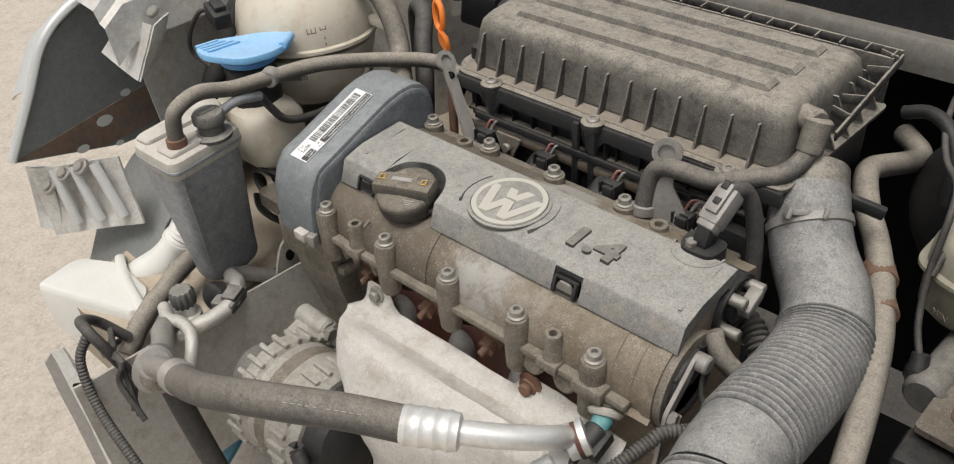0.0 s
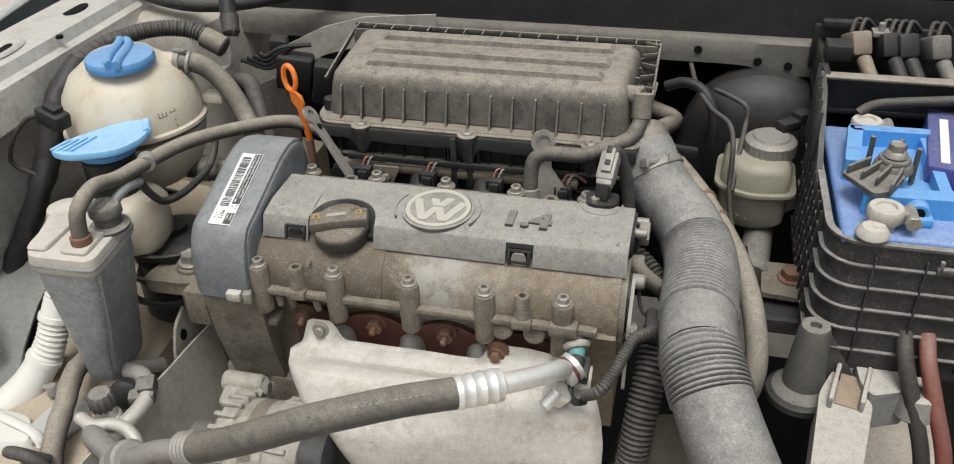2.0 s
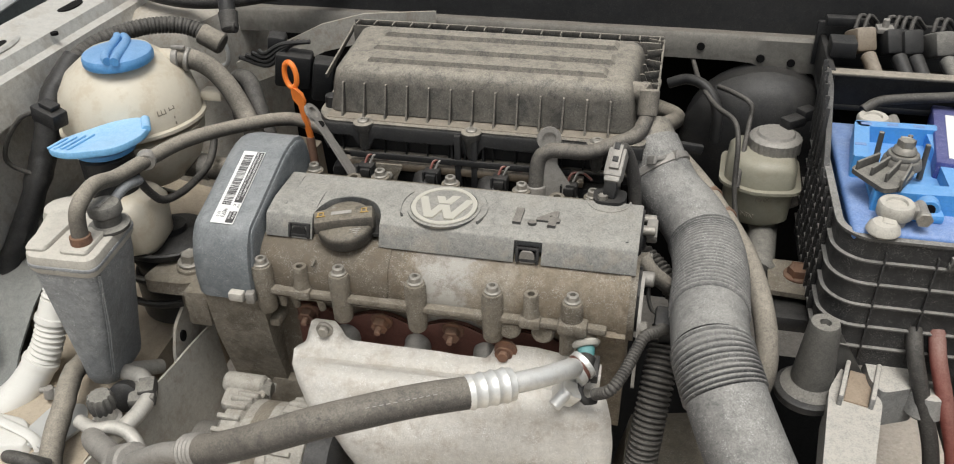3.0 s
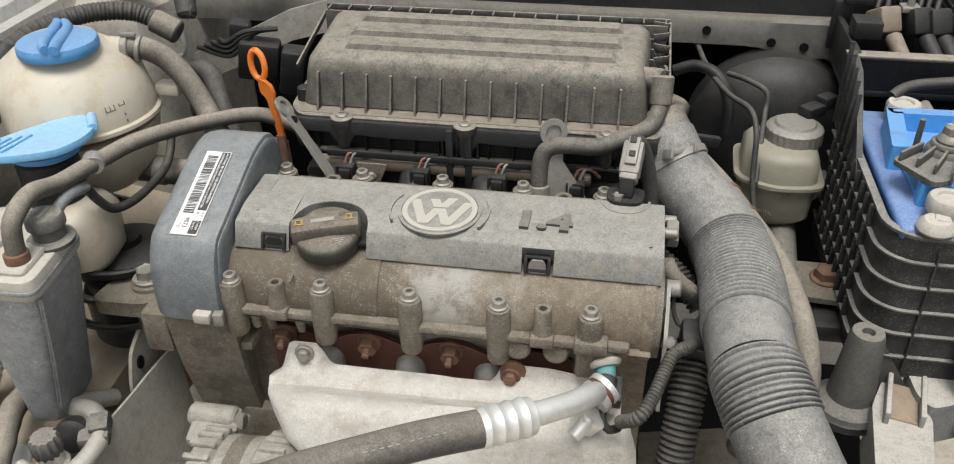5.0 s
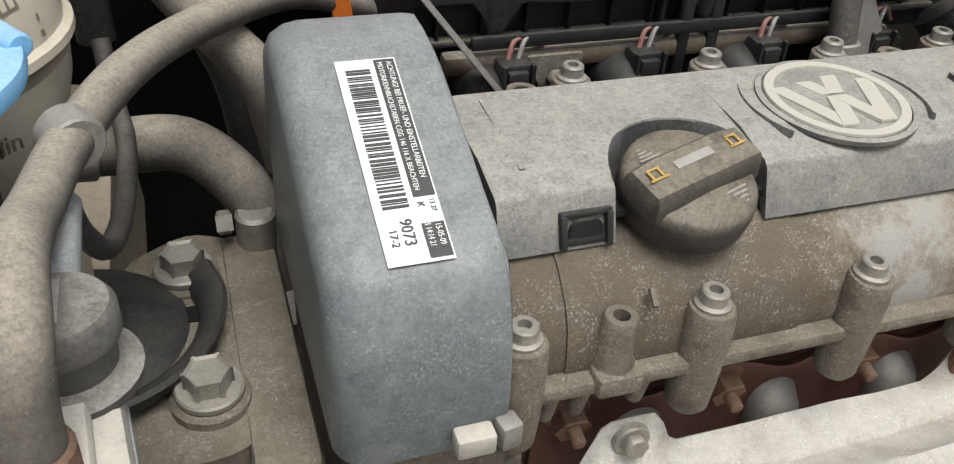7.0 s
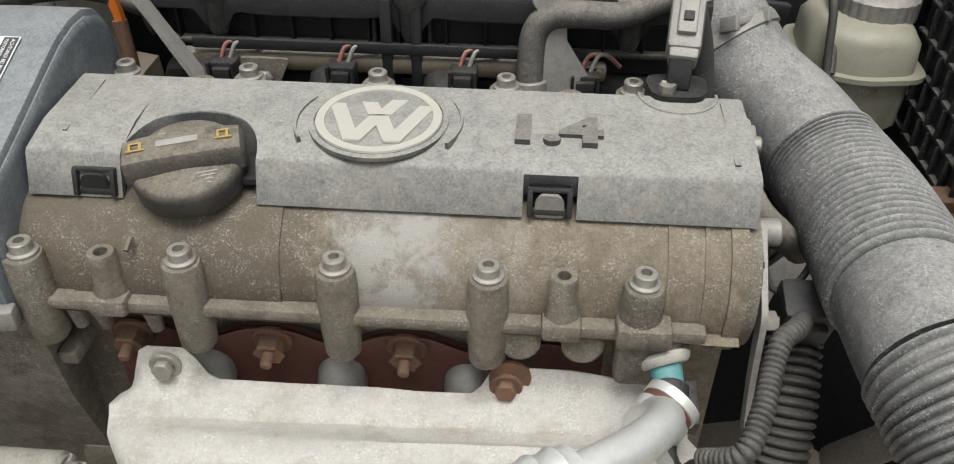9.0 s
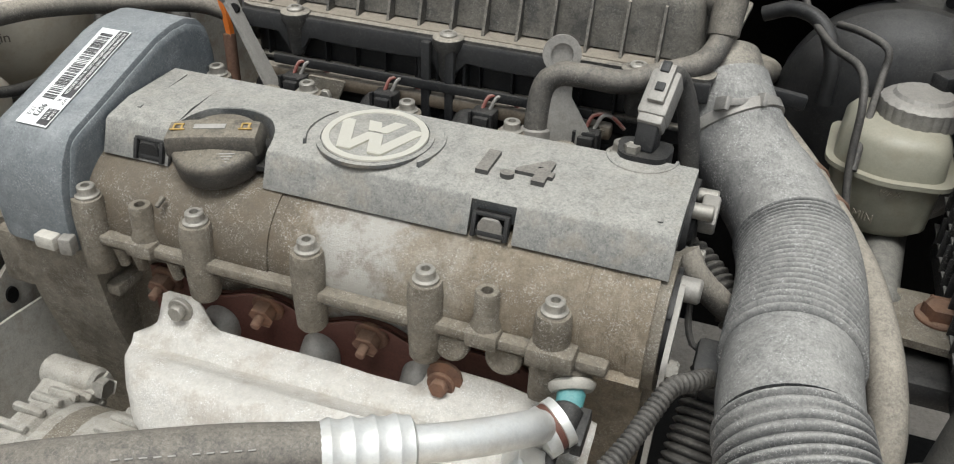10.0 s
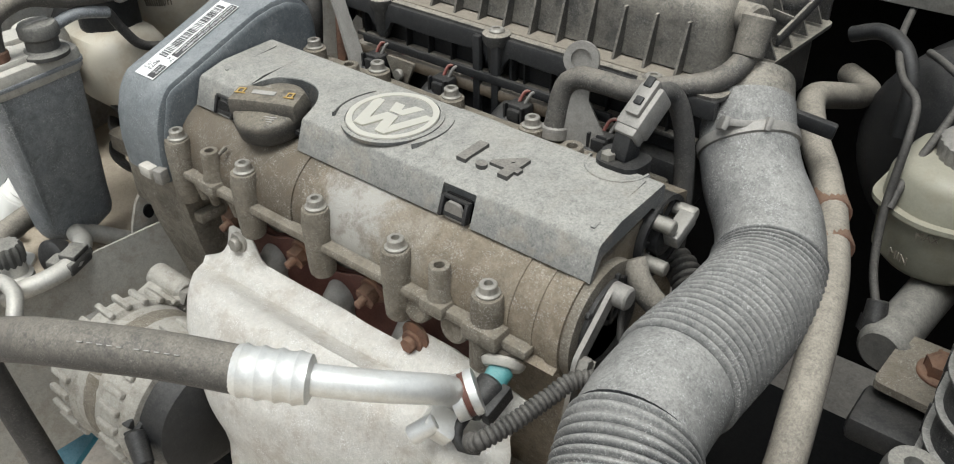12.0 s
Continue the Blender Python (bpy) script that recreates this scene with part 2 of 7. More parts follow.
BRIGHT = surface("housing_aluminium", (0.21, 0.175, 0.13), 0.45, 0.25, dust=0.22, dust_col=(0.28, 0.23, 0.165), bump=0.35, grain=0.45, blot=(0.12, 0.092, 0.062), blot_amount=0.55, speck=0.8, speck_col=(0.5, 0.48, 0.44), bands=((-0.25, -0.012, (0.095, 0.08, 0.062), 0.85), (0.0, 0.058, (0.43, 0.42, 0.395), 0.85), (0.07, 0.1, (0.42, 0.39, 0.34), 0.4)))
SHIELD = surface("heat_shield_aluminium", (0.56, 0.54, 0.5), 0.4, 0.25, dust=0.35, dust_col=(0.55, 0.505, 0.44), bump=0.35, grain=0.25, blot=(0.36, 0.31, 0.255), blot_amount=0.6, speck=0.8, speck_col=(0.85, 0.85, 0.84))
ALU = surface("aluminium_tube", (0.72, 0.72, 0.7), 0.32, 0.65, dust=0.28, dust_col=(0.6, 0.57, 0.52), wiped=0.4, bump=0.08, grain=0.15, blot=(0.55, 0.52, 0.46), blot_amount=0.4)
STEEL = surface("dull_steel", (0.26, 0.25, 0.235), 0.42, 0.45, dust=0.4)
BOLT = surface("bolt_steel", (0.3, 0.285, 0.255), 0.38, 0.6, dust=0.35, wiped=0.4, speck=0.3)
RUST = surface("rust", (0.15, 0.08, 0.055), 0.8, 0.1, dust=0.4, dust_col=(0.28, 0.2, 0.14), bump=0.4, blot=(0.24, 0.115, 0.065), blot_amount=0.6)
GASKET = surface("red_gasket", (0.1, 0.038, 0.03), 0.5, 0.2, dust=0.22, dust_col=(0.26, 0.17, 0.12), bump=0.1)
TANK = surface("milky_plastic", (0.6, 0.555, 0.46), 0.32, dust=0.3, grain=0.08, bump=0.05, dust_col=(0.38, 0.32, 0.24), blot=(0.42, 0.32, 0.2), blot_amount=0.35)
WHITE = surface("white_plastic", (0.74, 0.73, 0.69), 0.45, dust=0.3, grain=0.06, bump=0.05)
BLUE = surface("blue_plastic", (0.075, 0.27, 0.56), 0.38, dust=0.25, grain=0.2, dust_col=(0.5, 0.5, 0.48))
PALEBLUE = surface("pale_blue_plastic", (0.17, 0.44, 0.74), 0.4, dust=0.35, grain=0.2, dust_col=(0.55, 0.6, 0.64))
# tank plastic of the brake tank, with its shade put into a darker base
FLUID = surface("shaded_tank_plastic", (0.25, 0.245, 0.195), 0.32, dust=0.4, dust_col=(0.36, 0.32, 0.25), grain=0.12, bump=0.05, blot=(0.19, 0.17, 0.12), blot_amount=0.4)
BATTERY = surface("battery_blue", (0.07, 0.20, 0.52), 0.4, dust=0.3, dust_col=(0.5, 0.5, 0.5), speck=0.5, speck_col=(0.6, 0.62, 0.65))
ORANGE = surface("orange_plastic", (0.85, 0.22, 0.03), 0.4, dust=0.12, grain=0.1)
TEAL = surface("teal_plastic", (0.05, 0.28, 0.30), 0.45, dust=0.3)
BODY = surface("body_metal", (0.4, 0.385, 0.35), 0.42, 0.15, dust=0.5, dust_col=(0.4, 0.34, 0.265), bump=0.12, blot=(0.24, 0.19, 0.14), blot_amount=0.5, speck=0.3)
PAINT = surface("silver_paint", (0.55, 0.56, 0.55), 0.35, 0.3, dust=0.25, bump=0.04, grain=0.12)
INNER = surface("dark_inner_panel", (0.15, 0.165, 0.165), 0.5, 0.1, dust=0.3, bump=0.1)
# near-black colour that paints in the shade of holes, gaps and voids
DARK = surface("void_shade", (0.007, 0.007, 0.0075), 0.9, dust=0.02)
CANISTER = surface("canister_plastic", (0.2, 0.212, 0.225), 0.36, dust=0.55, dust_col=(0.4, 0.405, 0.405), speck=0.9, speck_col=(0.55, 0.56, 0.56), bump=0.2, grain=0.45, blot=(0.11, 0.118, 0.125), blot_amount=0.5)
PALE = surface("dusty_lid", (0.36, 0.345, 0.31), 0.55, dust=0.75, dust_col=(0.52, 0.485, 0.425))
BADGE = surface("badge_silver", (0.6, 0.575, 0.5), 0.4, 0.3, dust=0.25, grain=0.05, bump=0.04)
PAPER = surface("label_white", (0.8, 0.8, 0.78), 0.5, dust=0.1, grain=0.03, bump=0.01)
INK = surface("label_ink", (0.03, 0.03, 0.035), 0.5, dust=0.1, bump=0.01)
FADED = surface("faded_print", (0.3, 0.29, 0.27), 0.6, dust=0.3, bump=0.01)
AMBER = surface("amber_print", (0.42, 0.26, 0.05), 0.6, dust=0.2, bump=0.01)
RED = surface("red_wire", (0.22, 0.05, 0.04), 0.5, dust=0.5)
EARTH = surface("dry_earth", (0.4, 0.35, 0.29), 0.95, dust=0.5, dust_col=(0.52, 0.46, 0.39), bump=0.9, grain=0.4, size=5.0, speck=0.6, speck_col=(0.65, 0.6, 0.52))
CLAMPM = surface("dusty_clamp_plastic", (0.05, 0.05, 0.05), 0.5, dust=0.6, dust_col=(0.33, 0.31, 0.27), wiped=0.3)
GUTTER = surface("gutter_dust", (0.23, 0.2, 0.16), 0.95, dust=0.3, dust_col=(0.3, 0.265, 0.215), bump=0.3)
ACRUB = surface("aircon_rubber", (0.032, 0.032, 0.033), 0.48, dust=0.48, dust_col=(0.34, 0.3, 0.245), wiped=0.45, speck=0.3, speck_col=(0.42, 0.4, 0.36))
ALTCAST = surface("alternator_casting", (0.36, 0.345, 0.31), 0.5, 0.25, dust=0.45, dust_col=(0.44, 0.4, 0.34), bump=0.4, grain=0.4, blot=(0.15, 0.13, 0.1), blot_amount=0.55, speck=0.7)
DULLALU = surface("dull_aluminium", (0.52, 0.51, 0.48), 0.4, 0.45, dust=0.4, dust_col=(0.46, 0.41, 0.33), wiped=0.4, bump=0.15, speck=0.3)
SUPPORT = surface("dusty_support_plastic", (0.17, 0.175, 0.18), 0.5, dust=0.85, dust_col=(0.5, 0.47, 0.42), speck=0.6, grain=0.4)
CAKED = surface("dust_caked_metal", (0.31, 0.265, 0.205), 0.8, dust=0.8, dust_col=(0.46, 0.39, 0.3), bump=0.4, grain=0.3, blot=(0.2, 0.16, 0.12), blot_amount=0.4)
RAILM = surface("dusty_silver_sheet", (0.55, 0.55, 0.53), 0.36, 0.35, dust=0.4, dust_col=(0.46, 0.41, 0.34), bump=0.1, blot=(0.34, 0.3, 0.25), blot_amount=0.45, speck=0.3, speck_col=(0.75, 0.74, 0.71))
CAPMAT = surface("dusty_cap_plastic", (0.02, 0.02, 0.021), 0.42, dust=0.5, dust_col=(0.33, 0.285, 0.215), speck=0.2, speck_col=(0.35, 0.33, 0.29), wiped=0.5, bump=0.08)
NUMMAT = surface("dusty_number_plastic", (0.04, 0.041, 0.043), 0.5, dust=0.5)
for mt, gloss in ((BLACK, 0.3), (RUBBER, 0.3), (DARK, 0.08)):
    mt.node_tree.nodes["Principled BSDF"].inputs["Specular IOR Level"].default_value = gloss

# ---- the engine: head cover ----
def socket_bolt(name, at, parent, r=0.0062, label=""):
    """A flanged socket-head screw standing on a boss; at is the top of its head."""
    x, y, z = at
    bm = lathe([(r * 1.35, -0.0085), (r * 1.35, -0.0068), (r * 1.05, -0.0062), (r, -0.0058), (r, -0.0008), (r * 0.88, 0), (r * 0.5, 0), (r * 0.45, -0.004), (0, -0.004)], at, seg=20)
    return part(name, bm, BOLT, parent, label)


CY, CZ, CR = 0.046, -0.031, 0.045
head = thing("cylinder_head", "dusty brown cast aluminium cylinder head with screwed cam housing", "engine part", (0, 0.06, -0.12))
prof = [(0.16, 0.012), (0.13, 0.022), (0.08, 0.02)] + oval(CY, CZ, CR, CR, 14, 85, 196) + [(-0.004, -0.046), (0.006, -0.05), (0.014, -0.06), (0.0255, -0.068), (0.027, -0.11), (0.028, -0.2), (0.15, -0.2)]
part("cam_housing", wobble(prism(prof, "x", -0.2, 0.219, 0.0012, 1), 0.0004, 0.02), BRIGHT, head, sharp=50)
# thicker right end of the camshaft tunnel with its two ridges
for x0, x1, dr in ((0.1765, 0.179, 0.0009), (0.196, 0.1985, 0.0009), (0.2095, 0.219, 0.0016)):
    part("tunnel_ring", prism(oval(CY, CZ, CR + dr, CR + dr, 26, 30, 235), "x", x0, x1, 0.0012, 2), BRIGHT, head)
part("oil_neck", lathe([(0.03, -0.03), (0.031, 0.0), (0.028, 0.006), (0.022, 0.008)], (-0.084, 0.03, -0.008), (0, -0.35, 0.94), 28), CAST, head)
part("filler_hump", wobble(prism(oval(CY, CZ, CR + 0.0012, CR + 0.0012, 22, 60, 186), "x", -0.15, -0.032, 0.005, 3), 0.0005, 0.015), BRIGHT, head)
# the ledge that runs along the front, and the bosses on it
part("ledge", wobble(box(0.012, 0.001, -0.0385, 0.376, 0.018, 0.008, 0.0025), 0.0006, 0.02), CAST, head)
part("lower_ledge", box(0.0, 0.009, -0.05, 0.36, 0.014, 0.006, 0.002), CAST, head)
for i, x in enumerate((-0.172, -0.084, 0.0, 0.082, 0.164)):
    b = lathe([(0.0085, -0.069), (0.0105, -0.066), (0.0112, -0.05), (0.0116, -0.02), (0.0108, -0.0105), (0.0102, -0.0085), (0, -0.0085)], (x, -0.001, 0), seg=20)
    boss = part("screw_boss", wobble(b, 0.0004, 0.01, i), CAST, head)
    web = part("boss_web", prism([(0.0, -0.034), (0.03, -0.034), (0.03, 0.004), (0.012, -0.012), (0.0, -0.016)], "x", x - 0.009, x + 0.009, 0.003, 2), CAST, head)
    socket_bolt("screw", (x, 0.0, 0), head)
for x in (-0.128, 0.122):
    part("stud_boss", lathe([(0.0075, -0.045), (0.0098, -0.042), (0.0098, -0.03), (0.008, -0.026), (0.0076, -0.006), (0.007, -0.005), (0.0038, -0.005), (0.0036, -0.012), (0, -0.012)], (x, 0, 0), seg=18), CAST, head)
    part("stud_foot", box(x, -0.001, -0.037, 0.022, 0.022, 0.012, 0.003), CAST, head)
part("corner_foot", box(0.166, -0.004, -0.036, 0.03, 0.022, 0.014, 0.003), CAST, head)
part("corner_block", box(0.166, 0.0, -0.058, 0.026, 0.02, 0.034, 0.004), CAST, head)
for x in (-0.155, -0.14, -0.11):
    part("casting_lug", rod((x, 0.001, -0.045), (x, 0.004, -0.064), 0.005, 0.004, 12, 0.001), CAST, head)
for x in (0.1, 0.135):
    part("round_lug", rod((x, -0.004, -0.052), (x, 0.006, -0.054), 0.012, 0.012, 18, 0.002), CAST, head)
# rear row of screws
for x in (-0.17, -0.087, -0.001, 0.083, 0.165):
    part("rear_boss", lathe([(0.011, -0.03), (0.0108, -0.009), (0.0095, -0.0082), (0, -0.0082)], (x, 0.158, 0.029), seg=18), CAST, head)
    socket_bolt("screw", (x, 0.158, 0.029), head)
for x in (-0.118, 0.125):
    part("low_boss", lathe([(0.0095, -0.03), (0.0092, -0.002), (0.0085, 0), (0.0045, 0), (0.0042, -0.008), (0, -0.008)], (x, 0.152, 0.02), seg=18), CAST, head)
part("rear_deck", box(0.0, 0.152, -0.01, 0.4, 0.04, 0.04, 0.004), CAST, head)
# right end: camshaft covers
part("end_plate", prism(oval(CY, CZ, 0.044, 0.044, 30), "x", 0.219, 0.226, 0.0015, 2), CAST, head)
part("end_web", join(lathe([(0.034, 0), (0.034, 0.003), (0.028, 0.003), (0.028, 0.0)], (0.226, CY, CZ), (1, 0, 0), 28),
                     *[box(0.2275, CY + 0.019 * math.cos(a), CZ + 0.019 * math.sin(a), 0.003, 0.036, 0.004, 0.0006, (math.degrees(a), 0, 0)) for a in (0.3, 1.35, 2.4)]), BLACK, head)
ring = part("pump_ring", lathe([(0.031, 0), (0.031, 0.022), (0.027, 0.022), (0.026, 0.012)], (0.203, 0.118, -0.002), (1, 0, 0), 28), BLACK, head, "black webbed camshaft end cap")
part("ring_hub", lathe([(0.014, 0.01), (0.014, 0.024), (0.01, 0.026)], (0.203, 0.118, -0.002), (1, 0, 0), 20), BLACK, ring)
for web in [box(0.216, 0.118 + 0.02 * math.cos(a), -0.002 + 0.02 * math.sin(a), 0.012, 0.014, 0.003, 0.0005, (math.degrees(a), 0, 0)) for a in (0, 0.785, 1.57, 2.356, 3.14, 3.93, 4.71, 5.5)]:
    part("ring_web", web, BLACK, ring)
for dy, dz in ((-0.012, 0.018), (0.02, 0.012), (-0.016, -0.014)):
    part("cap_screw", rod((0.21, 0.118 + dy, -0.002 + dz), (0.238, 0.118 + dy, -0.002 + dz), 0.0055, 0.0055, 14, 0.001), BOLT, head)
part("cap_plate", box(0.234, 0.122, 0.006, 0.012, 0.026, 0.012, 0.002, (20, 0, 0)), STEEL, head)

stay = thing("engine_stay", "flat steel stay bolted to the engine end", "bracket", (0.225, 0.02, -0.06))
part("strip", bevel(prism(rounded([(0.05, -0.002), (0.042, 0.004), (0.002, -0.03), (-0.006, -0.075), (-0.016, -0.1), (-0.008, -0.104), (0.004, -0.07), (0.012, -0.036)], 0.006), "x", 0.229, 0.2325), 0.0008, 1), STEEL, stay)
part("strip_bolt", hexagon((0.2325, 0.008, -0.036), (1, 0, 0), 0.006, 0.006), BOLT, stay)
part("top_bolt", rod((0.228, 0.046, -0.004), (0.242, 0.046, -0.004), 0.008, 0.008, 16, 0.0015), STEEL, stay)

block = thing("engine_block", "dark dusty engine block below the head", "engine part", (0, 0.1, -0.5))
part("block", wobble(box(0.0, 0.09, -0.36, 0.4, 0.15, 0.34, 0.01), 0.002, 0.05), CAST, block)
part("gearbox", wobble(lathe([(0.06, 0), (0.12, 0.02), (0.13, 0.12), (0.09, 0.17), (0.03, 0.18)], (0.22, 0.1, -0.42), (1, 0, 0.1), 28), 0.003, 0.05), CAST, block)

# ---- plastic engine cover ----
cover = thing("engine_cover", "dusty grey plastic engine cover with round badge", "engine cover", (0.02, 0.07, 0.02))
NOTCH = 0.0375


def cover_ring(x, dz=0.0):
    return [(x, 0.114, 0.018), (x, 0.115, 0.04 + dz), (x, 0.113, 0.0425 + dz), (x, 0.06, 0.0415 + dz), (x, 0.037, 0.0365 + dz), (x, 0.0345, 0.0345 + dz), (x, 0.026, 0.0125 + dz), (x, 0.028, 0.0115 + dz), (x, 0.04, 0.025), (x, 0.1, 0.03)]


def notched_ring(x):
    """The same, cut back where the filler cap stands."""
    dx = abs(x + 0.084) / NOTCH
    y0 = 0.034 + 0.0405 * math.sqrt(max(0.0, 1 - dx * dx))
    y0 = max(y0, 0.0372)
    z0 = 0.0372 + 0.0045 * min(1, (y0 - 0.037) / 0.025)
    return [(x, 0.114, 0.018), (x, 0.115, 0.04), (x, 0.113, 0.0425), (x, max(0.08, y0 + 0.001), 0.0417), (x, y0 + 0.0005, z0), (x, y0, z0 - 0.0008), (x, y0, 0.02), (x, y0 + 0.002, 0.0195), (x, y0 + 0.006, 0.025), (x, 0.1, 0.03)]


part("left_panel", loft([cover_ring(x, -0.0006 if x < -0.173 else 0) for x in (-0.1748, -0.1728, -0.1215)]), COVER, cover)
part("middle_panel", loft([notched_ring(-0.084 + NOTCH * math.sin(radians(a))) for a in range(-90, 91, 9)]), COVER, cover, sharp=25)
part("right_panel", loft([cover_ring(x) for x in (-0.0465, 0.098)]), COVER, cover)
part("clip_panel", loft([[(x, max(y, 0.0345), z) if z > 0.02 else (x, max(y, 0.037), max(z, 0.02)) for x, y, z in cover_ring(q)] for q in (0.098, 0.127)]), COVER, cover)
part("end_panel", loft([cover_ring(x, -0.0006 if x > 0.221 else 0) for x in (0.127, 0.2205, 0.223)]), COVER, cover)
part("edge_step", loft([[(x, 0.107, 0.0428), (x, 0.107, 0.0436), (x, 0.045, 0.0395), (x, 0.045, 0.0385)] for x in (0.2095, 0.2125)]), COVER, cover)
# black strip that paints in the shade of the gap round the cap
part("cap_gap_shade", loft([[(-0.084 + NOTCH * 1.02 * math.sin(radians(a)), y, z) for y, z in ((0.033, 0.024), (0.0345 + 0.0405 * max(0.0, math.cos(radians(a))), 0.024), (0.0345 + 0.0405 * max(0.0, math.cos(radians(a))), 0.0205), (0.033, 0.0205))] for a in range(-84, 85, 12)]), BLACK, cover, "black strip put in for the shade round the filler cap")
part("panel_crease", loft([[(x, 0.105, 0.0428), (x, 0.105, 0.0434), (x, 0.05, 0.0402), (x, 0.05, 0.039)] for x in (-0.1595, -0.157)]), COVER, cover)
for cx, z in ((-0.136, 0.022), (0.1125, 0.022)):
    clip = part("clip", join(box(cx, 0.0275, z - 0.006, 0.022, 0.003, 0.004, 0.0008, (-18, 0, 0)), box(cx - 0.0105, 0.0285, z - 0.0015, 0.003, 0.006, 0.015, 0.0008, (-18, 0, 0)), box(cx + 0.0105, 0.0285, z - 0.0015, 0.003, 0.006, 0.015, 0.0008, (-18, 0, 0)), box(cx, 0.031, z + 0.0055, 0.024, 0.004, 0.0025, 0.0006, (-18, 0, 0))), BLACK, cover, "black plastic clip")
    # solid near-black box: the shade behind the clip is put into its colour
    part("recess", box(cx, 0.0335, z - 0.002, 0.0215, 0.006, 0.017, 0.0005, (-18, 0, 0)), DARK, clip)
    part("tongue", prism(rounded([(cx - 0.0078, 0.0125), (cx - 0.0078, 0.022), (cx - 0.005, 0.0265), (cx + 0.005, 0.0265), (cx + 0.0078, 0.022), (cx + 0.0078, 0.0125)], 0.002), "y", 0.0265, 0.029, 0.0006, 1), STEEL if cx > 0 else BLACK, clip)
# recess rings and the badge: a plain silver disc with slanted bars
bc = V((0.015, 0.072, 0.0424))
tip = (0, -0.035, 0.999)
part("badge_rim", lathe([(0.0395, -0.002), (0.0395, 0.0003), (0.0365, 0.0008), (0.0365, -0.001)], bc, tip, 48), COVER, cover)
for sx in (-1, 1):
    part("side_ridge", loft([[(bc.x + sx * r * math.cos(a), bc.y + r * math.sin(a), bc.z + h) for r, h in ((0.0455, -0.003), (0.046, 0.0007), (0.0475, 0.0007), (0.048, -0.003))] for a in [radians(q) for q in range(-30, 31, 6)]]), COVER, cover)
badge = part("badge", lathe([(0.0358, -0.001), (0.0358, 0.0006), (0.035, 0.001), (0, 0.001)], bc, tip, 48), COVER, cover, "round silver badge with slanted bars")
part("badge_ring", lathe([(0.0356, 0.0006), (0.0354, 0.0018), (0.0306, 0.0018), (0.0304, 0.0006)], bc, tip, 48), BADGE, badge)


def slant(x0, y0, x1, y1, w, up):
    return prism([(bc.x + x0 - w, bc.y + y0), (bc.x + x0 + w, bc.y + y0), (bc.x + x1 + w, bc.y + y1), (bc.x + x1 - w, bc.y + y1)], "z", bc.z + 0.0004, bc.z + 0.0016 + up * 0.00012)


for up, (x0, y0, x1, y1) in enumerate(((-0.0125, 0.028, -0.002, 0.003), (0.0125, 0.028, 0.002, 0.003), (-0.026, 0.014, -0.011, -0.026), (0.026, 0.014, 0.011, -0.026), (-0.0105, -0.0256, -0.001, 0.0), (0.0105, -0.0252, 0.001, 0.0))):
    part("badge_bar", slant(x0, y0, x1, y1, 0.0046, up), BADGE, badge)
part("number", writing("1.4", 0.034, pose(0.085, 0.0565, 0.0418, 2.6, 0, -1), 0.002, 0.0015, 1.32), NUMMAT, cover, "raised black number 1.4")
# round recess at the sensor in the rear right corner
part("sensor_seat", loft([[(0.186 + r * math.cos(a), 0.116 + r * math.sin(a), 0.0418 + h) for r, h in ((0.0215, -0.002), (0.0218, 0.0012), (0.0235, 0.0012), (0.0245, -0.001))] for a in [radians(q) for q in range(178, 363, 8)]]), COVER, cover)

# ---- oil filler cap ----
cap = thing("oil_filler_cap", "dusty black plastic oil filler cap with grip bar", "oil cap", (-0.084, 0.034, 0.01))
ax = V((0.0, -0.24, 0.971)).normalized()
cc = V((-0.085, 0.0385, 0.021))
part("skirt", lathe([(0.028, -0.004), (0.0305, -0.001), (0.031, 0.009), (0.0302, 0.0135), (0.028, 0.0155), (0.012, 0.0178), (0, 0.018)], cc, ax, 48), CAPMAT, cap)
tw = Matrix.Translation(cc) @ Matrix(((1, 0, 0, 0), (0, ax.z, ax.y, 0), (0, -ax.y, ax.z, 0), (0, 0, 0, 1))) @ pose(0, 0, 0, 0, 0, 17) @ Matrix.Diagonal((0.9, 0.9, 1, 1))
grip = loft([[(x, -w, 0.012), (x, -w * 0.86, 0.023 - d), (x, -w * 0.7, 0.0255 - d), (x, w * 0.7, 0.0255 - d), (x, w * 0.86, 0.023 - d), (x, w, 0.012)] for x, w, d in ((-0.036, 0.011, 0.005), (-0.034, 0.0135, 0.0015), (-0.02, 0.0145, 0), (0.02, 0.0145, 0), (0.034, 0.0135, 0.0015), (0.036, 0.011, 0.005))])
grip.transform(tw)
part("grip", grip, CAPMAT, cap)
for k, (x, w) in enumerate(((-0.002, 0.024),)):
    b = box(x, 0.002, 0.0258, w, 0.005, 0.0006)
    b.transform(tw)
    part("faded_mark", b, FADED, cap)
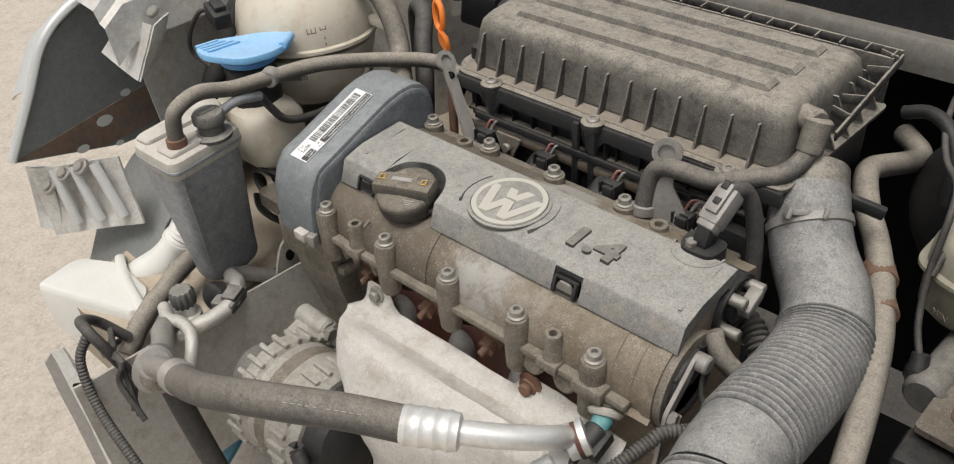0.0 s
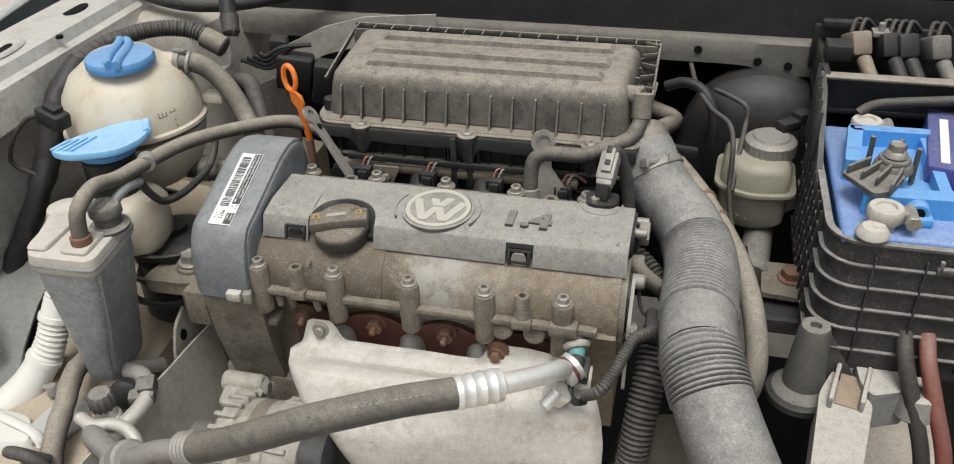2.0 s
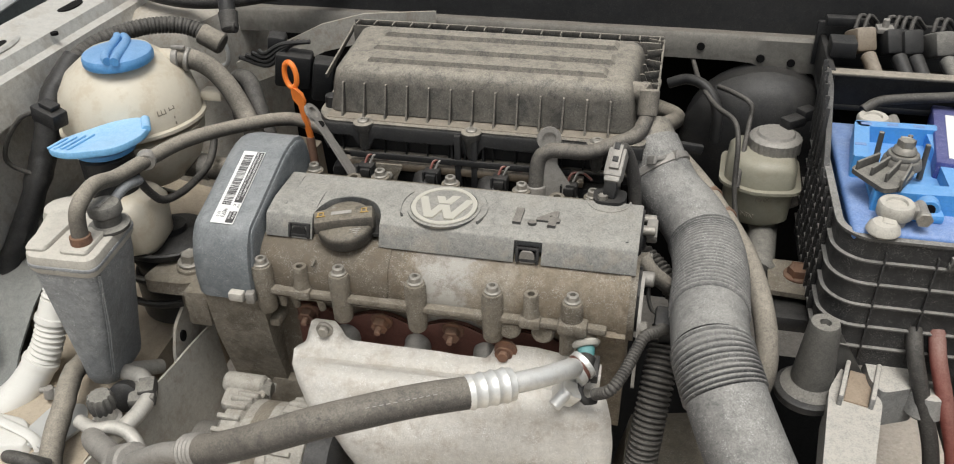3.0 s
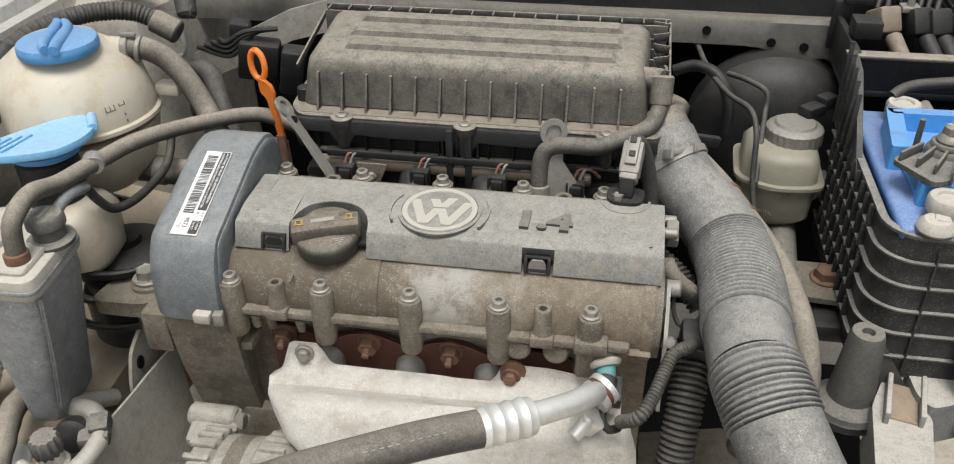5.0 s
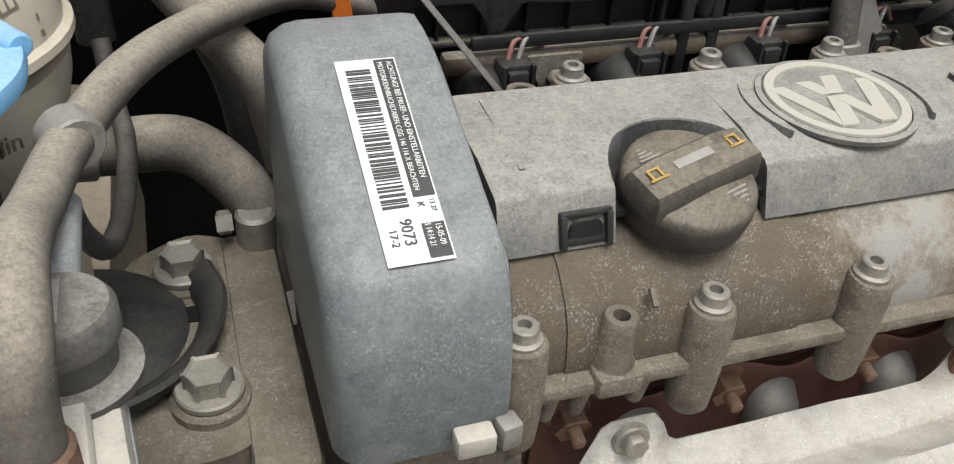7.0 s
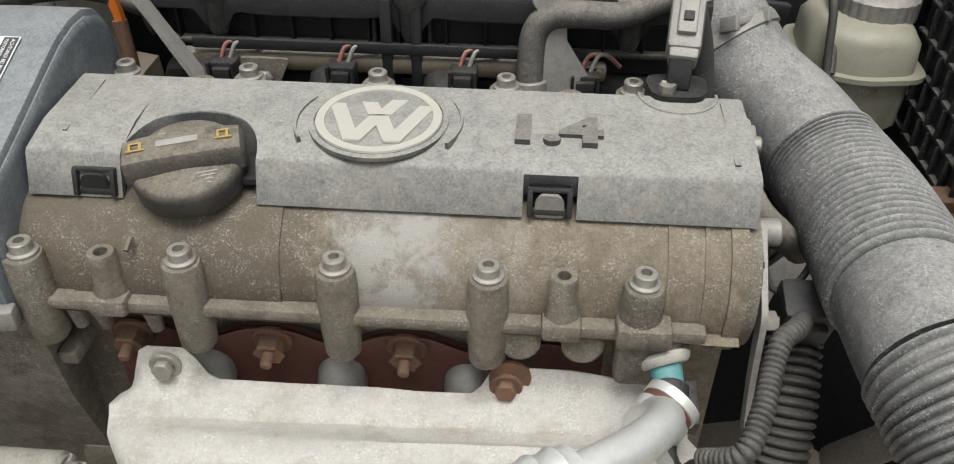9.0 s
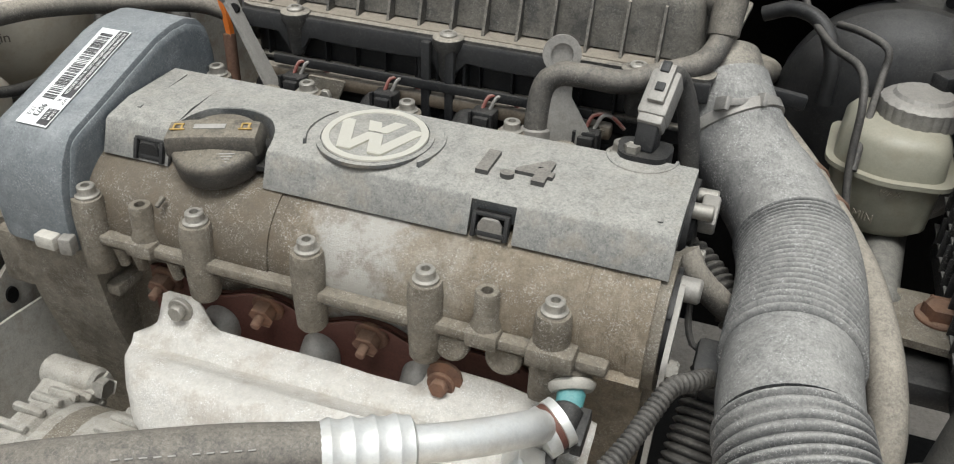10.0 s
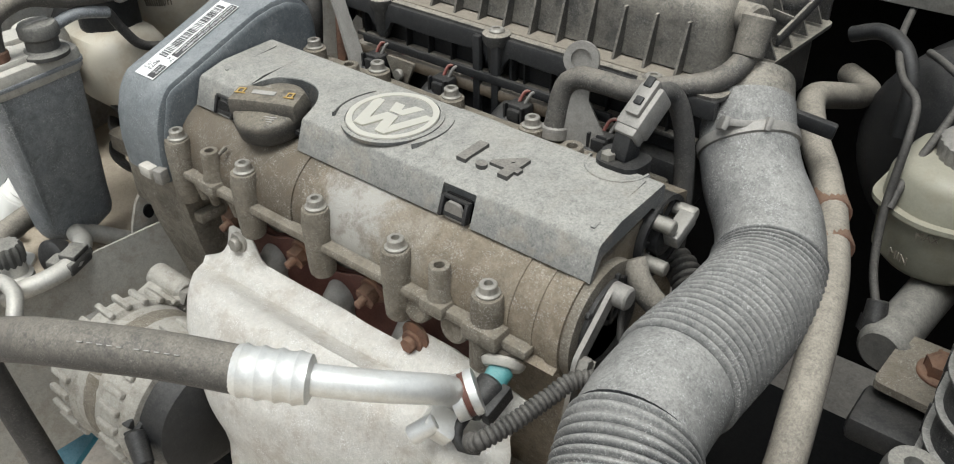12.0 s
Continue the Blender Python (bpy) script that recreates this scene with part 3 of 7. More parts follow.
for x, w in ((-0.026, 0.011), (0.025, 0.010)):
    b = join(box(x, -0.001, 0.0258, w, 0.0012, 0.0006), box(x - w * 0.3, 0.002, 0.0258, 0.0014, 0.006, 0.0006), box(x + w * 0.25, 0.002, 0.0258, 0.0014, 0.005, 0.0006), box(x, 0.005, 0.0258, w * 0.7, 0.0012, 0.0006))
    b.transform(tw)
    part("amber_mark", b, AMBER, cap)
for k in range(4):
    b = box(0.006, -0.0175 - k * 0.0024, 0.0168 - k * 0.0004, 0.026 - k * 0.003, 0.0010, 0.0006)
    b.transform(tw)
    part("fine_print", b, FADED, cap)
    b = box(-0.006, 0.0175 + k * 0.0024, 0.0168 - k * 0.0004, 0.026 - k * 0.003, 0.0010, 0.0006)
    b.transform(tw)
    part("fine_print", b, FADED, cap)
part("tongue", rod((-0.112, 0.006, 0.001), (-0.113, -0.001, -0.003), 0.002, 0.0016, 8), CAPMAT, cap)

# ---- timing cover at the left end ----
timing = thing("timing_cover", "grey plastic timing belt cover with white barcode label", "timing cover", (-0.215, 0.07, -0.2))


def belt_ring(x, inset):
    prof = [(-0.014, -0.05), (-0.0155, -0.025), (-0.0125, 0.0), (-0.006, 0.018), (0.001, 0.0285), (0.006, 0.0335), (0.012, 0.0362), (0.04, 0.046), (0.08, 0.0602), (0.105, 0.0686), (0.125, 0.0722), (0.142, 0.072), (0.157, 0.066), (0.166, 0.056), (0.170, 0.04), (0.172, -0.05)]
    mid = V((0.078, -0.03))
    out = []
    for p in prof:
        q = V(p)
        d = (mid - q)
        d.y = min(d.y, 0) if q.y > -0.04 else 0
        q = q + d.normalized() * inset
        out.append((x, q.x, q.y))
    return out


part("upper_shell", loft([belt_ring(x, i) for x, i in ((-0.2515, 0.018), (-0.251, 0.012), (-0.2475, 0.0055), (-0.241, 0.0015), (-0.234, 0), (-0.184, 0), (-0.1815, 0.0006), (-0.1805, 0.003), (-0.1805, 0.02))]), TIMING, timing, sharp=45)
part("backing_plate", loft([[(x, y + (0.0 if y > 0 else 0.004), z - 0.003) for x, y, z in belt_ring(q, i)] for q, i in ((-0.1815, 0.002), (-0.1795, 0.0018), (-0.1785, 0.0035), (-0.178, 0.008))]), TIMING, timing)
part("lower_shell", wobble(prism(rounded([(-0.008, -0.05), (0.0, -0.12), (0.02, -0.2), (0.04, -0.34), (0.14, -0.34), (0.165, -0.05)], 0.01), "x", -0.245, -0.176, 0.004, 2), 0.001, 0.03), CAST, timing)
part("clip", bevel(box(-0.197, -0.0195, -0.040, 0.017, 0.010, 0.011, 0.002), 0), PALE, timing, "pale dusty clip")
part("clip_hook", box(-0.182, -0.0175, -0.041, 0.010, 0.010, 0.014, 0.002, (0, 0, 12)), STEEL, timing)
for y, z in ((0.0, -0.09), (0.03, -0.16)):
    part("shell_rib", box(-0.17, y + 0.03, z, 0.012, 0.06, 0.01, 0.002), CAST, timing)
# label: u runs from the back to the front, v to the engine's right
LO, LU = V((-0.2265, 0.1035, 0.0688)), V((0.0, -0.0975, -0.0345))
LEN = LU.length
lx = LU.normalized()
ly = V((1, 0, 0))
lz = lx.cross(ly)
LM = Matrix.Translation(LO + lz * 0.0008) @ Matrix(((lx.x, ly.x, lz.x, 0), (lx.y, ly.y, lz.y, 0), (lx.z, ly.z, lz.z, 0), (0, 0, 0, 1)))


def lab(u, v, w, h, lift):
    b = box(u + w / 2, v + h / 2, lift, w, h, 0.0003)
    b.transform(LM)
    return b


label = part("label", lab(0, 0, LEN, 0.026, 0.0), PAPER, timing, "white label with barcode and black print")
bars, u = [], 0.006
rr = random.Random(7)
while u < 0.079:
    w = rr.choice((0.0005, 0.0005, 0.0009, 0.0013))
    bars.append(lab(u, 0.0035, w, 0.0105, 0.0004))
    u += w + rr.choice((0.0005, 0.0007, 0.0012))
part("barcode", join(*bars), INK, label)
part("black_field", lab(0.001, 0.0165, 0.073, 0.0088, 0.0004), INK, label)
part("corner_field", lab(0.0865, 0.0165, 0.0155, 0.0088, 0.0004), INK, label)
for txt, u, v, s, mt, sq in (("ACHTUNG! BEI PRUEF- UND EINSTELLARBEITEN", 0.0025, 0.0217, 0.0034, PAPER, 0.86), ("MOTORKENNBUCHSTABEN CGG 146 116 X BEACHTEN", 0.0025, 0.0178, 0.0032, PAPER, 0.86),
                             ("K", 0.0765, 0.0172, 0.0042, INK, 1), ("13 27", 0.0755, 0.0222, 0.003, INK, 0.9), ("15-05-09", 0.0872, 0.0217, 0.0034, PAPER, 0.8), ("S 14:14 21", 0.0866, 0.0178, 0.0034, PAPER, 0.75), ("9073", 0.0835, 0.0085, 0.0068, INK, 0.9), ("17-2", 0.0875, 0.0035, 0.0045, INK, 1)):
    part("print", writing(txt, s, LM @ pose(u, v, 0.0006), 0.0001, 0, sq), mt, label)

# ---- exhaust side: gasket, nuts, heat shield ----
gasket = thing("exhaust_gasket", "rusty red metal exhaust gasket with studs", "gasket", (0, 0.01, -0.12))
top = []
for k in range(61):
    x = -0.15 + k * 0.005
    wav = 0.5 + 0.5 * math.cos(2 * math.pi * (x + 0.05) / 0.0825)
    top.append((x, -0.0725 - 0.0105 * (1 - wav) ** 1.5))
part("gasket_sheet", prism(top + [(0.15, -0.15), (-0.15, -0.15)], "y", 0.021, 0.0245, 0.0006, 1), GASKET, gasket)
part("gasket_lip", loft([[(x, 0.0215, z - 0.0015), (x, 0.0165, z + 0.001), (x, 0.0165, z - 0.001), (x, 0.0215, z - 0.0045)] for x, z in top[2:-2]]), GASKET, gasket)
for x in (-0.135, -0.049, 0.033):
    n = part("stud", rod((x, 0.022, -0.082), (x, 0.0, -0.087), 0.004, 0.0035, 12, 0.0008), RUST, gasket)
    part("nut", hexagon((x, 0.0185, -0.083), (0, -0.97, -0.24), 0.0088, 0.010), RUST, n)
    part("washer", rod((x, 0.0215, -0.0825), (x, 0.0172, -0.0834), 0.0125, 0.0125, 18, 0.001), RUST, n)
manifold = thing("exhaust_manifold", "grey steel exhaust manifold pipes", "exhaust manifold", (0, -0.03, -0.2))
for x in (-0.092, -0.009, 0.07):
    part("runner", sweep([(x, 0.036, -0.109), (x, 0.026, -0.1095), (x, 0.0195, -0.115), (x, 0.0185, -0.13), (x * 0.8, 0.012, -0.2), (x * 0.5, 0.0, -0.3)], 0.0155, 18), STEEL, manifold)

shield = thing("heat_shield", "speckled bare aluminium exhaust heat shield", "heat shield", (0.03, -0.06, -0.25))


def along(pts, t):
    """A place on a line of corners, t from 0 to 1 over even steps."""
    k = min(len(pts) - 2, int(t * (len(pts) - 1)))
    f = t * (len(pts) - 1) - k
    return V(pts[k]) * (1 - f) + V(pts[k + 1]) * f


SL = [(-0.142, -0.02, -0.114), (-0.138, -0.034, -0.116), (-0.127, -0.05, -0.126), (-0.112, -0.064, -0.141), (-0.078, -0.083, -0.16), (-0.057, -0.09, -0.19), (-0.04, -0.095, -0.24), (-0.03, -0.1, -0.3)]
SR = [(0.198, -0.02, -0.104), (0.207, -0.03, -0.107), (0.214, -0.045, -0.12), (0.217, -0.05, -0.14), (0.218, -0.06, -0.17), (0.216, -0.065, -0.2), (0.21, -0.07, -0.25), (0.2, -0.07, -0.3)]


def brim(x):
    """The height of the upper edge: two tabs, a low run between them and a raised right shoulder."""
    tab = max(0.0, 1 - max(0, abs(x + 0.109) - 0.012) / 0.016)
    right = max(0.0, min(1, (x - 0.074) / 0.014))
    fall = 0.012 * max(0.0, (x - 0.13) / 0.07)
    left = 0.022 * max(0.0, (-0.125 - x) / 0.015) ** 1.5
    s = max(tab * tab * (3 - 2 * tab), right * right * (3 - 2 * right))
    return -0.1005 + 0.0235 * s - fall - left


def shield_point(u, v):
    a, b = along(SL, max(0.0, v)), along(SR, max(0.0, v))
    p = a + (b - a) * u
    hump = (4 * u * (1 - u)) ** 0.45
    g = min(1, v * 5)
    p += V((0, -0.018, 0.02)) * hump * g * (1 - 0.5 * v)
    p.y += 0.006 * math.exp(-((v - 0.78 - 0.05 * math.sin(u * 7)) / 0.05) ** 2)
    p.y -= 0.004 * math.exp(-((u - 0.88) / 0.025) ** 2) * g
    p.z += 0.0035 * math.exp(-((v - 0.1 - 0.05 * u) / 0.02) ** 2) * min(1.0, 6 * u) * min(1.0, 6 * (1 - u))
    p.y -= 0.005 * math.exp(-((u - 0.3 - 0.25 * v) / 0.03) ** 2) * max(0.0, v - 0.45)
    return p


rows = []
for w in (0.0, 0.35, 0.7, 0.9):
    rows.append([V((p.x, 0.0015 - 0.011 * w ** 2, brim(p.x) * (1 - w) + (p.z + 0.006) * w)) for p in [shield_point(u / 60, 0) for u in range(61)]])
rows[-1] = [V((p.x, -0.0165, p.z + 0.006)) for p in [shield_point(u / 60, 0) for u in range(61)]]
rows += [[shield_point(u / 60, v / 30) for u in range(61)] for v in range(31)]
part("shell", wobble(sheet(rows, 0.0012), 0.0009, 0.025), SHIELD, shield, sharp=60)
for x, z, rust in ((-0.109, -0.0885, 0), (0.0935, -0.089, 1)):
    if rust:
        part("rust_stain", rod((x + 0.002, 0.0012, z + 0.006), (x + 0.002, -0.0012, z + 0.006), 0.0125, 0.0125, 13), RUST, shield)
    nut = part("bolt", hexagon((x, -0.003, z), (0, -0.98, 0.1), 0.0066, 0.006), RUST if rust else BOLT, shield)
    part("washer", rod((x, 0.001, z), (x, -0.0035, z), 0.0098, 0.0098, 20, 0.0008), RUST if rust else BOLT, nut)

# ---- temperature sensor and its cable below the housing ----
sensor = thing("temperature_sensor", "black and teal sensor plug in a brass fitting", "sensor", (0.18, -0.02, -0.08))
part("fitting", rod((0.175, 0.012, -0.045), (0.179, -0.002, -0.056), 0.015, 0.0125, 18, 0.002), CAST, sensor)
part("collar", rod((0.179, -0.002, -0.056), (0.181, -0.007, -0.060), 0.0155, 0.0145, 20, 0.002), PALE, sensor)
part("teal_body", rod((0.181, -0.007, -0.060), (0.1825, -0.02, -0.064), 0.0088, 0.0082, 18, 0.001), TEAL, sensor, "teal sensor body")
part("plug", join(rod((0.1825, -0.018, -0.063), (0.1815, -0.044, -0.071), 0.0105, 0.0092, 18, 0.002), box(0.193, -0.028, -0.069, 0.007, 0.026, 0.013, 0.001, (15, 0, 0))), BLACK, sensor, "black plug")
part("cable", sweep([(0.1815, -0.043, -0.071), (0.181, -0.055, -0.079), (0.188, -0.058, -0.086), (0.196, -0.05, -0.09)], 0.004, 10), BLACK, sensor)

# ---- air filter box ----
airbox = thing("air_filter_box", "dusty black ribbed plastic air filter box", "air filter", (0.02, 0.3, 0.02))


def lid_ring(inset, z, front=0.0):
    p = [(-0.17, 0.222 + front), (0.203, 0.222 + front), (0.208, 0.388), (-0.182, 0.388)]
    c = V((0.015, 0.305))
    q = []
    for a in p:
        d = c - V(a)
        q.append((a[0] + math.copysign(inset, d.x), a[1] + math.copysign(inset, d.y)))
    return [(x, y, z) for x, y in rounded(q, 0.016, 4)]


part("lid", loft([lid_ring(0.0, 0.07), lid_ring(0.003, 0.085), lid_ring(0.005, 0.104), lid_ring(0.008, 0.116), lid_ring(0.013, 0.122), lid_ring(0.02, 0.1245)]), AIRBOX, airbox, sharp=50)
for y, x0, x1 in ((0.262, -0.125, 0.165), (0.302, -0.13, 0.17), (0.347, -0.13, 0.17)):
    part("lid_ridge", loft([[(x, y - 0.0125, 0.1225), (x, y - 0.0095, 0.1298 - d), (x, y + 0.0095, 0.1298 - d), (x, y + 0.0125, 0.1225)] for x, d in ((x0, 0.004), (x0 + 0.005, 0.0), (x1 - 0.005, 0.0), (x1, 0.004))]), AIRBOX, airbox)
for k in range(13):
    x = -0.1485 + k * 0.0268
    part("front_rib", prism([(0.2105, 0.0685), (0.2235, 0.107), (0.232, 0.107), (0.232, 0.0685)], "x", x - 0.0011, x + 0.0011, 0.0004, 1), AIRBOX, airbox)
for k in range(5):
    y = 0.25 + k * 0.031
    part("side_rib", prism([(0.222, 0.0705), (0.205, 0.106), (0.195, 0.106), (0.195, 0.0705)], "y", y - 0.0012, y + 0.0012, 0.0004, 1), AIRBOX, airbox)
part("lid_flange", prism(rounded([(-0.182, 0.222), (-0.166, 0.2), (0.216, 0.198), (0.226, 0.395), (-0.198, 0.395)], 0.010), "z", 0.064, 0.0675, 0.0012, 2), AIRBOX, airbox)
part("dust_gutter", prism(rounded([(-0.168, 0.207), (0.206, 0.205), (0.206, 0.232), (-0.168, 0.232)], 0.004), "z", 0.0668, 0.0684, 0.0004, 1), GUTTER, airbox, "dust lying in the lid gutter")
# open lattice along the rear edge and the right corner
part("rear_rail", box(0.013, 0.409, 0.113, 0.42, 0.003, 0.010, 0.0008), AIRBOX, airbox)
part("rear_wall", box(0.013, 0.394, 0.09, 0.415, 0.003, 0.05, 0.0008), AIRBOX, airbox)
for k in range(17):
    part("lattice_bar", box(-0.19 + k * 0.0255, 0.401, 0.113, 0.0018, 0.016, 0.010, 0.0004), AIRBOX, airbox)
part("corner_rail", box(0.2235, 0.34, 0.1, 0.0025, 0.14, 0.010, 0.0006, (8, 0, 0)), AIRBOX, airbox)
for k in range(5):
    part("corner_bar", box(0.214, 0.3 + k * 0.025, 0.096 + k * 0.004, 0.02, 0.0018, 0.010, 0.0004, (0, 0, 25 if k % 2 else -20)), AIRBOX, airbox)
part("left_rail", box(-0.1985, 0.35, 0.095, 0.0025, 0.12, 0.007, 0.0006, (12, 0, 0)), AIRBOX, airbox)
# lower half with lips and screw pillars
part("lower_box", prism(rounded([(-0.168, 0.214), (0.205, 0.211), (0.215, 0.39), (-0.185, 0.39)], 0.012), "z", 0.008, 0.0605, 0.003, 2), BLACK, airbox)


def lip_foot(x):
    """The lower edge of the front lip: it hangs lower at its two screw tabs and at the left corner."""
    tabs = max(math.exp(-(abs(x - c) / 0.011) ** 4) for c in (-0.118, 0.016, 0.163))
    sag = 0.005 * math.exp(-(abs(x + 0.051) / 0.05) ** 6) + 0.004 * math.exp(-(abs(x - 0.09) / 0.055) ** 6)
    return 0.0505 - sag * 0.6 - 0.0145 * tabs


LX = [-0.166 + 0.0047 * k for k in range(82)]
part("front_lip", loft([[(x, 0.2, 0.0655), (x, 0.1965, 0.065), (x, 0.1955, 0.063), (x, 0.1955, lip_foot(x) + 0.001), (x, 0.197, lip_foot(x)), (x, 0.2025, lip_foot(x) + 0.001), (x, 0.2025, 0.0652)] for x in LX]), BLACK, airbox, sharp=50)
part("left_cheek", sheet([[(-0.166, 0.1975, z), (-0.175, 0.21, z), (-0.1835, 0.224, z), (-0.19, 0.3, z), (-0.197, 0.39, z)] for z in (0.0635, 0.05, 0.03)], 0.003), BLACK, airbox)
part("lower_lip", box(0.02, 0.209, 0.0235, 0.36, 0.009, 0.004, 0.001), AIRBOX, airbox)
for x, y in ((-0.118, 0.2), (0.016, 0.198), (0.163, 0.198)):
    pil = part("screw_pillar", lathe([(0.005, -0.036), (0.0072, -0.031), (0.0085, -0.012), (0.0122, -0.006), (0.0122, 0.0), (0.010, 0.0012)], (x, y, 0.0685), seg=18), AIRBOX, airbox)
    part("screw", lathe([(0.0068, 0), (0.0068, 0.002), (0.0055, 0.0034), (0.003, 0.0034), (0.003, 0.002), (0, 0.002)], (x, y, 0.0692), seg=16), BOLT, pil)
part("left_ear", rod((-0.172, 0.24, 0.066), (-0.172, 0.24, 0.082), 0.009, 0.008, 16, 0.001), BLACK, airbox)
part("right_block", box(0.213, 0.24, 0.04, 0.04, 0.05, 0.05, 0.008), BLACK, airbox)
for k in range(13):
    part("inner_rib", box(-0.15 + k * 0.027, 0.2105, 0.036, 0.0018, 0.009, 0.028, 0.0004), BLACK, airbox)
for x in (-0.012, 0.004, 0.026):
    part("long_rib", box(x + 0.002, 0.206, 0.012, 0.0028, 0.010, 0.088, 0.0006), BLACK, airbox)

# ---- breather hose from the box to the engine ----
breather = thing("breather_hose", "dusty bent rubber breather hose with elbow", "hose", (0.15, 0.19, 0.05))
part("elbow", join(rod((0.192, 0.262, 0.105), (0.214, 0.252, 0.108), 0.0125, 0.0125, 18, 0.002), rod((0.214, 0.252, 0.114), (0.2145, 0.24, 0.085), 0.0125, 0.0115, 18, 0.002)), HOSE, breather)
part("tube", sweep([(0.214, 0.247, 0.1), (0.2135, 0.236, 0.083), (0.204, 0.213, 0.073), (0.178, 0.195, 0.067), (0.155, 0.186, 0.061), (0.13, 0.181, 0.063), (0.11, 0.179, 0.062), (0.1, 0.176, 0.052), (0.098, 0.17, 0.03), (0.0985, 0.165, 0.012)], 0.0089, 16), ACRUB, breather)
part("clamp", rod((0.0985, 0.166, 0.012), (0.098, 0.168, 0.022), 0.0115, 0.0115, 18, 0.001), STEEL, breather)

# ---- lifting eyes ----
def eye_plate(name, at, foot, r, label):
    t = thing(name, label, "bracket", foot)
    a, f = V(at), V(foot)
    up = (a - f).normalized()
    facing = V((0.25, -0.8, 0.5)) if f.x > 0 else V((1.0, -0.08, 0.12))
    sidev = up.cross(facing).normalized()
    nv = sidev.cross(up)
    ring = lathe([(r * 0.58, -0.0018), (r, -0.0018), (r, 0.0018), (r * 0.58, 0.0018), (r * 0.58, -0.0018)], a, nv, 26)
    w0, w1 = r * 0.62, r * (2.3 if f.x > 0 else 0.7)
    b = loft([[p - sidev * w + nv * 0.0016, p + sidev * w + nv * 0.0016, p + sidev * w - nv * 0.0016, p - sidev * w - nv * 0.0016] for p, w in ((a - up * r * 0.8, w0), (a + (f - a) * 0.4, w0 * 0.9), (a + (f - a) * 0.7, (w0 + w1) / 2), (f, w1))])
    part("eye", ring, STEEL, t)
    part("plate", b, STEEL, t)
    return t


eye_plate("lifting_eye", (0.11, 0.182, 0.076), (0.118, 0.168, 0.0), 0.014, "grey steel lifting eye behind the engine cover")
eye_plate("lifting_eye", (-0.179, 0.194, 0.078), (-0.12, 0.168, 0.005), 0.0125, "slanted grey steel lifting eye beside the dipstick")
part("second_hole", rod((-0.1685, 0.1905, 0.0655), (-0.1675, 0.187, 0.0675), 0.0042, 0.0042, 12), DARK, bpy.data.objects["lifting_eye.001"])

# ---- dipstick ----
dip = thing("dipstick", "orange plastic dipstick with ring handle", "dipstick", (-0.2, 0.215, 0.0))
part("ring", sweep([(-0.216 + 0.0115 * math.cos(a) * 0.8, 0.225 + 0.0115 * math.cos(a) * -0.3, 0.111 + 0.0165 * math.sin(a)) for a in [radians(90 + 360 * k / 12) for k in range(13)]], 0.0034, 10, 0.003), ORANGE, dip)
part("neck", loft([[(-0.2125 + dx - w, 0.222, z), (-0.2125 + dx + w, 0.216, z), (-0.2125 + dx + w, 0.222, z), (-0.2125 + dx - w, 0.228, z)] for dx, z, w in ((0.0, 0.096, 0.004), (0.003, 0.09, 0.008), (0.005, 0.08, 0.009), (0.007, 0.072, 0.005), (0.012, 0.04, 0.005), (0.014, 0.02, 0.004))]), ORANGE, dip)
part("tube", rod((-0.199, 0.22, 0.03), (-0.185, 0.2, -0.08), 0.0055, 0.005, 12), RUST, dip)

# ---- intake manifold behind the cover ----
inlet = thing("intake_manifold", "black plastic intake manifold with fuel rail", "intake manifold", (0.0, 0.2, -0.05))
part("plenum", box(0.01, 0.235, -0.03, 0.36, 0.07, 0.07, 0.012), BLACK, inlet)
for x in (-0.13, -0.045, 0.035, 0.12):
    part("runner", sweep([(x, 0.225, -0.02), (x + 0.003, 0.2, 0.0), (x + 0.006, 0.175, -0.005), (x + 0.006, 0.155, -0.03)], 0.016, 14), BLACK, inlet)
for x in (-0.012, 0.008):
    part("upright", box(x + 0.012, 0.192, 0.02, 0.008, 0.006, 0.09, 0.002), BLACK, inlet)
part("fuel_rail", box(0.0, 0.196, 0.016, 0.3, 0.012, 0.012, 0.003), surface("rail_brown", (0.1, 0.075, 0.05), 0.5, 0.2, dust=0.6), inlet, "brown dusty fuel rail")
part("wire_tray", box(0.0, 0.19, 0.03, 0.27, 0.004, 0.008, 0.001), BLACK, inlet)
for x in (-0.085, 0.13):
    part("rail_bracket", prism(rounded([(x - 0.018, 0.022), (x + 0.018, 0.022), (x + 0.006, -0.004), (x - 0.006, -0.004)], 0.004), "y", 0.184, 0.187, 0.0006, 1), CAST, inlet)
    part("rail_bolt", hexagon((x, 0.184, 0.008), (0, -1, 0.1), 0.0055, 0.005), BOLT, inlet)
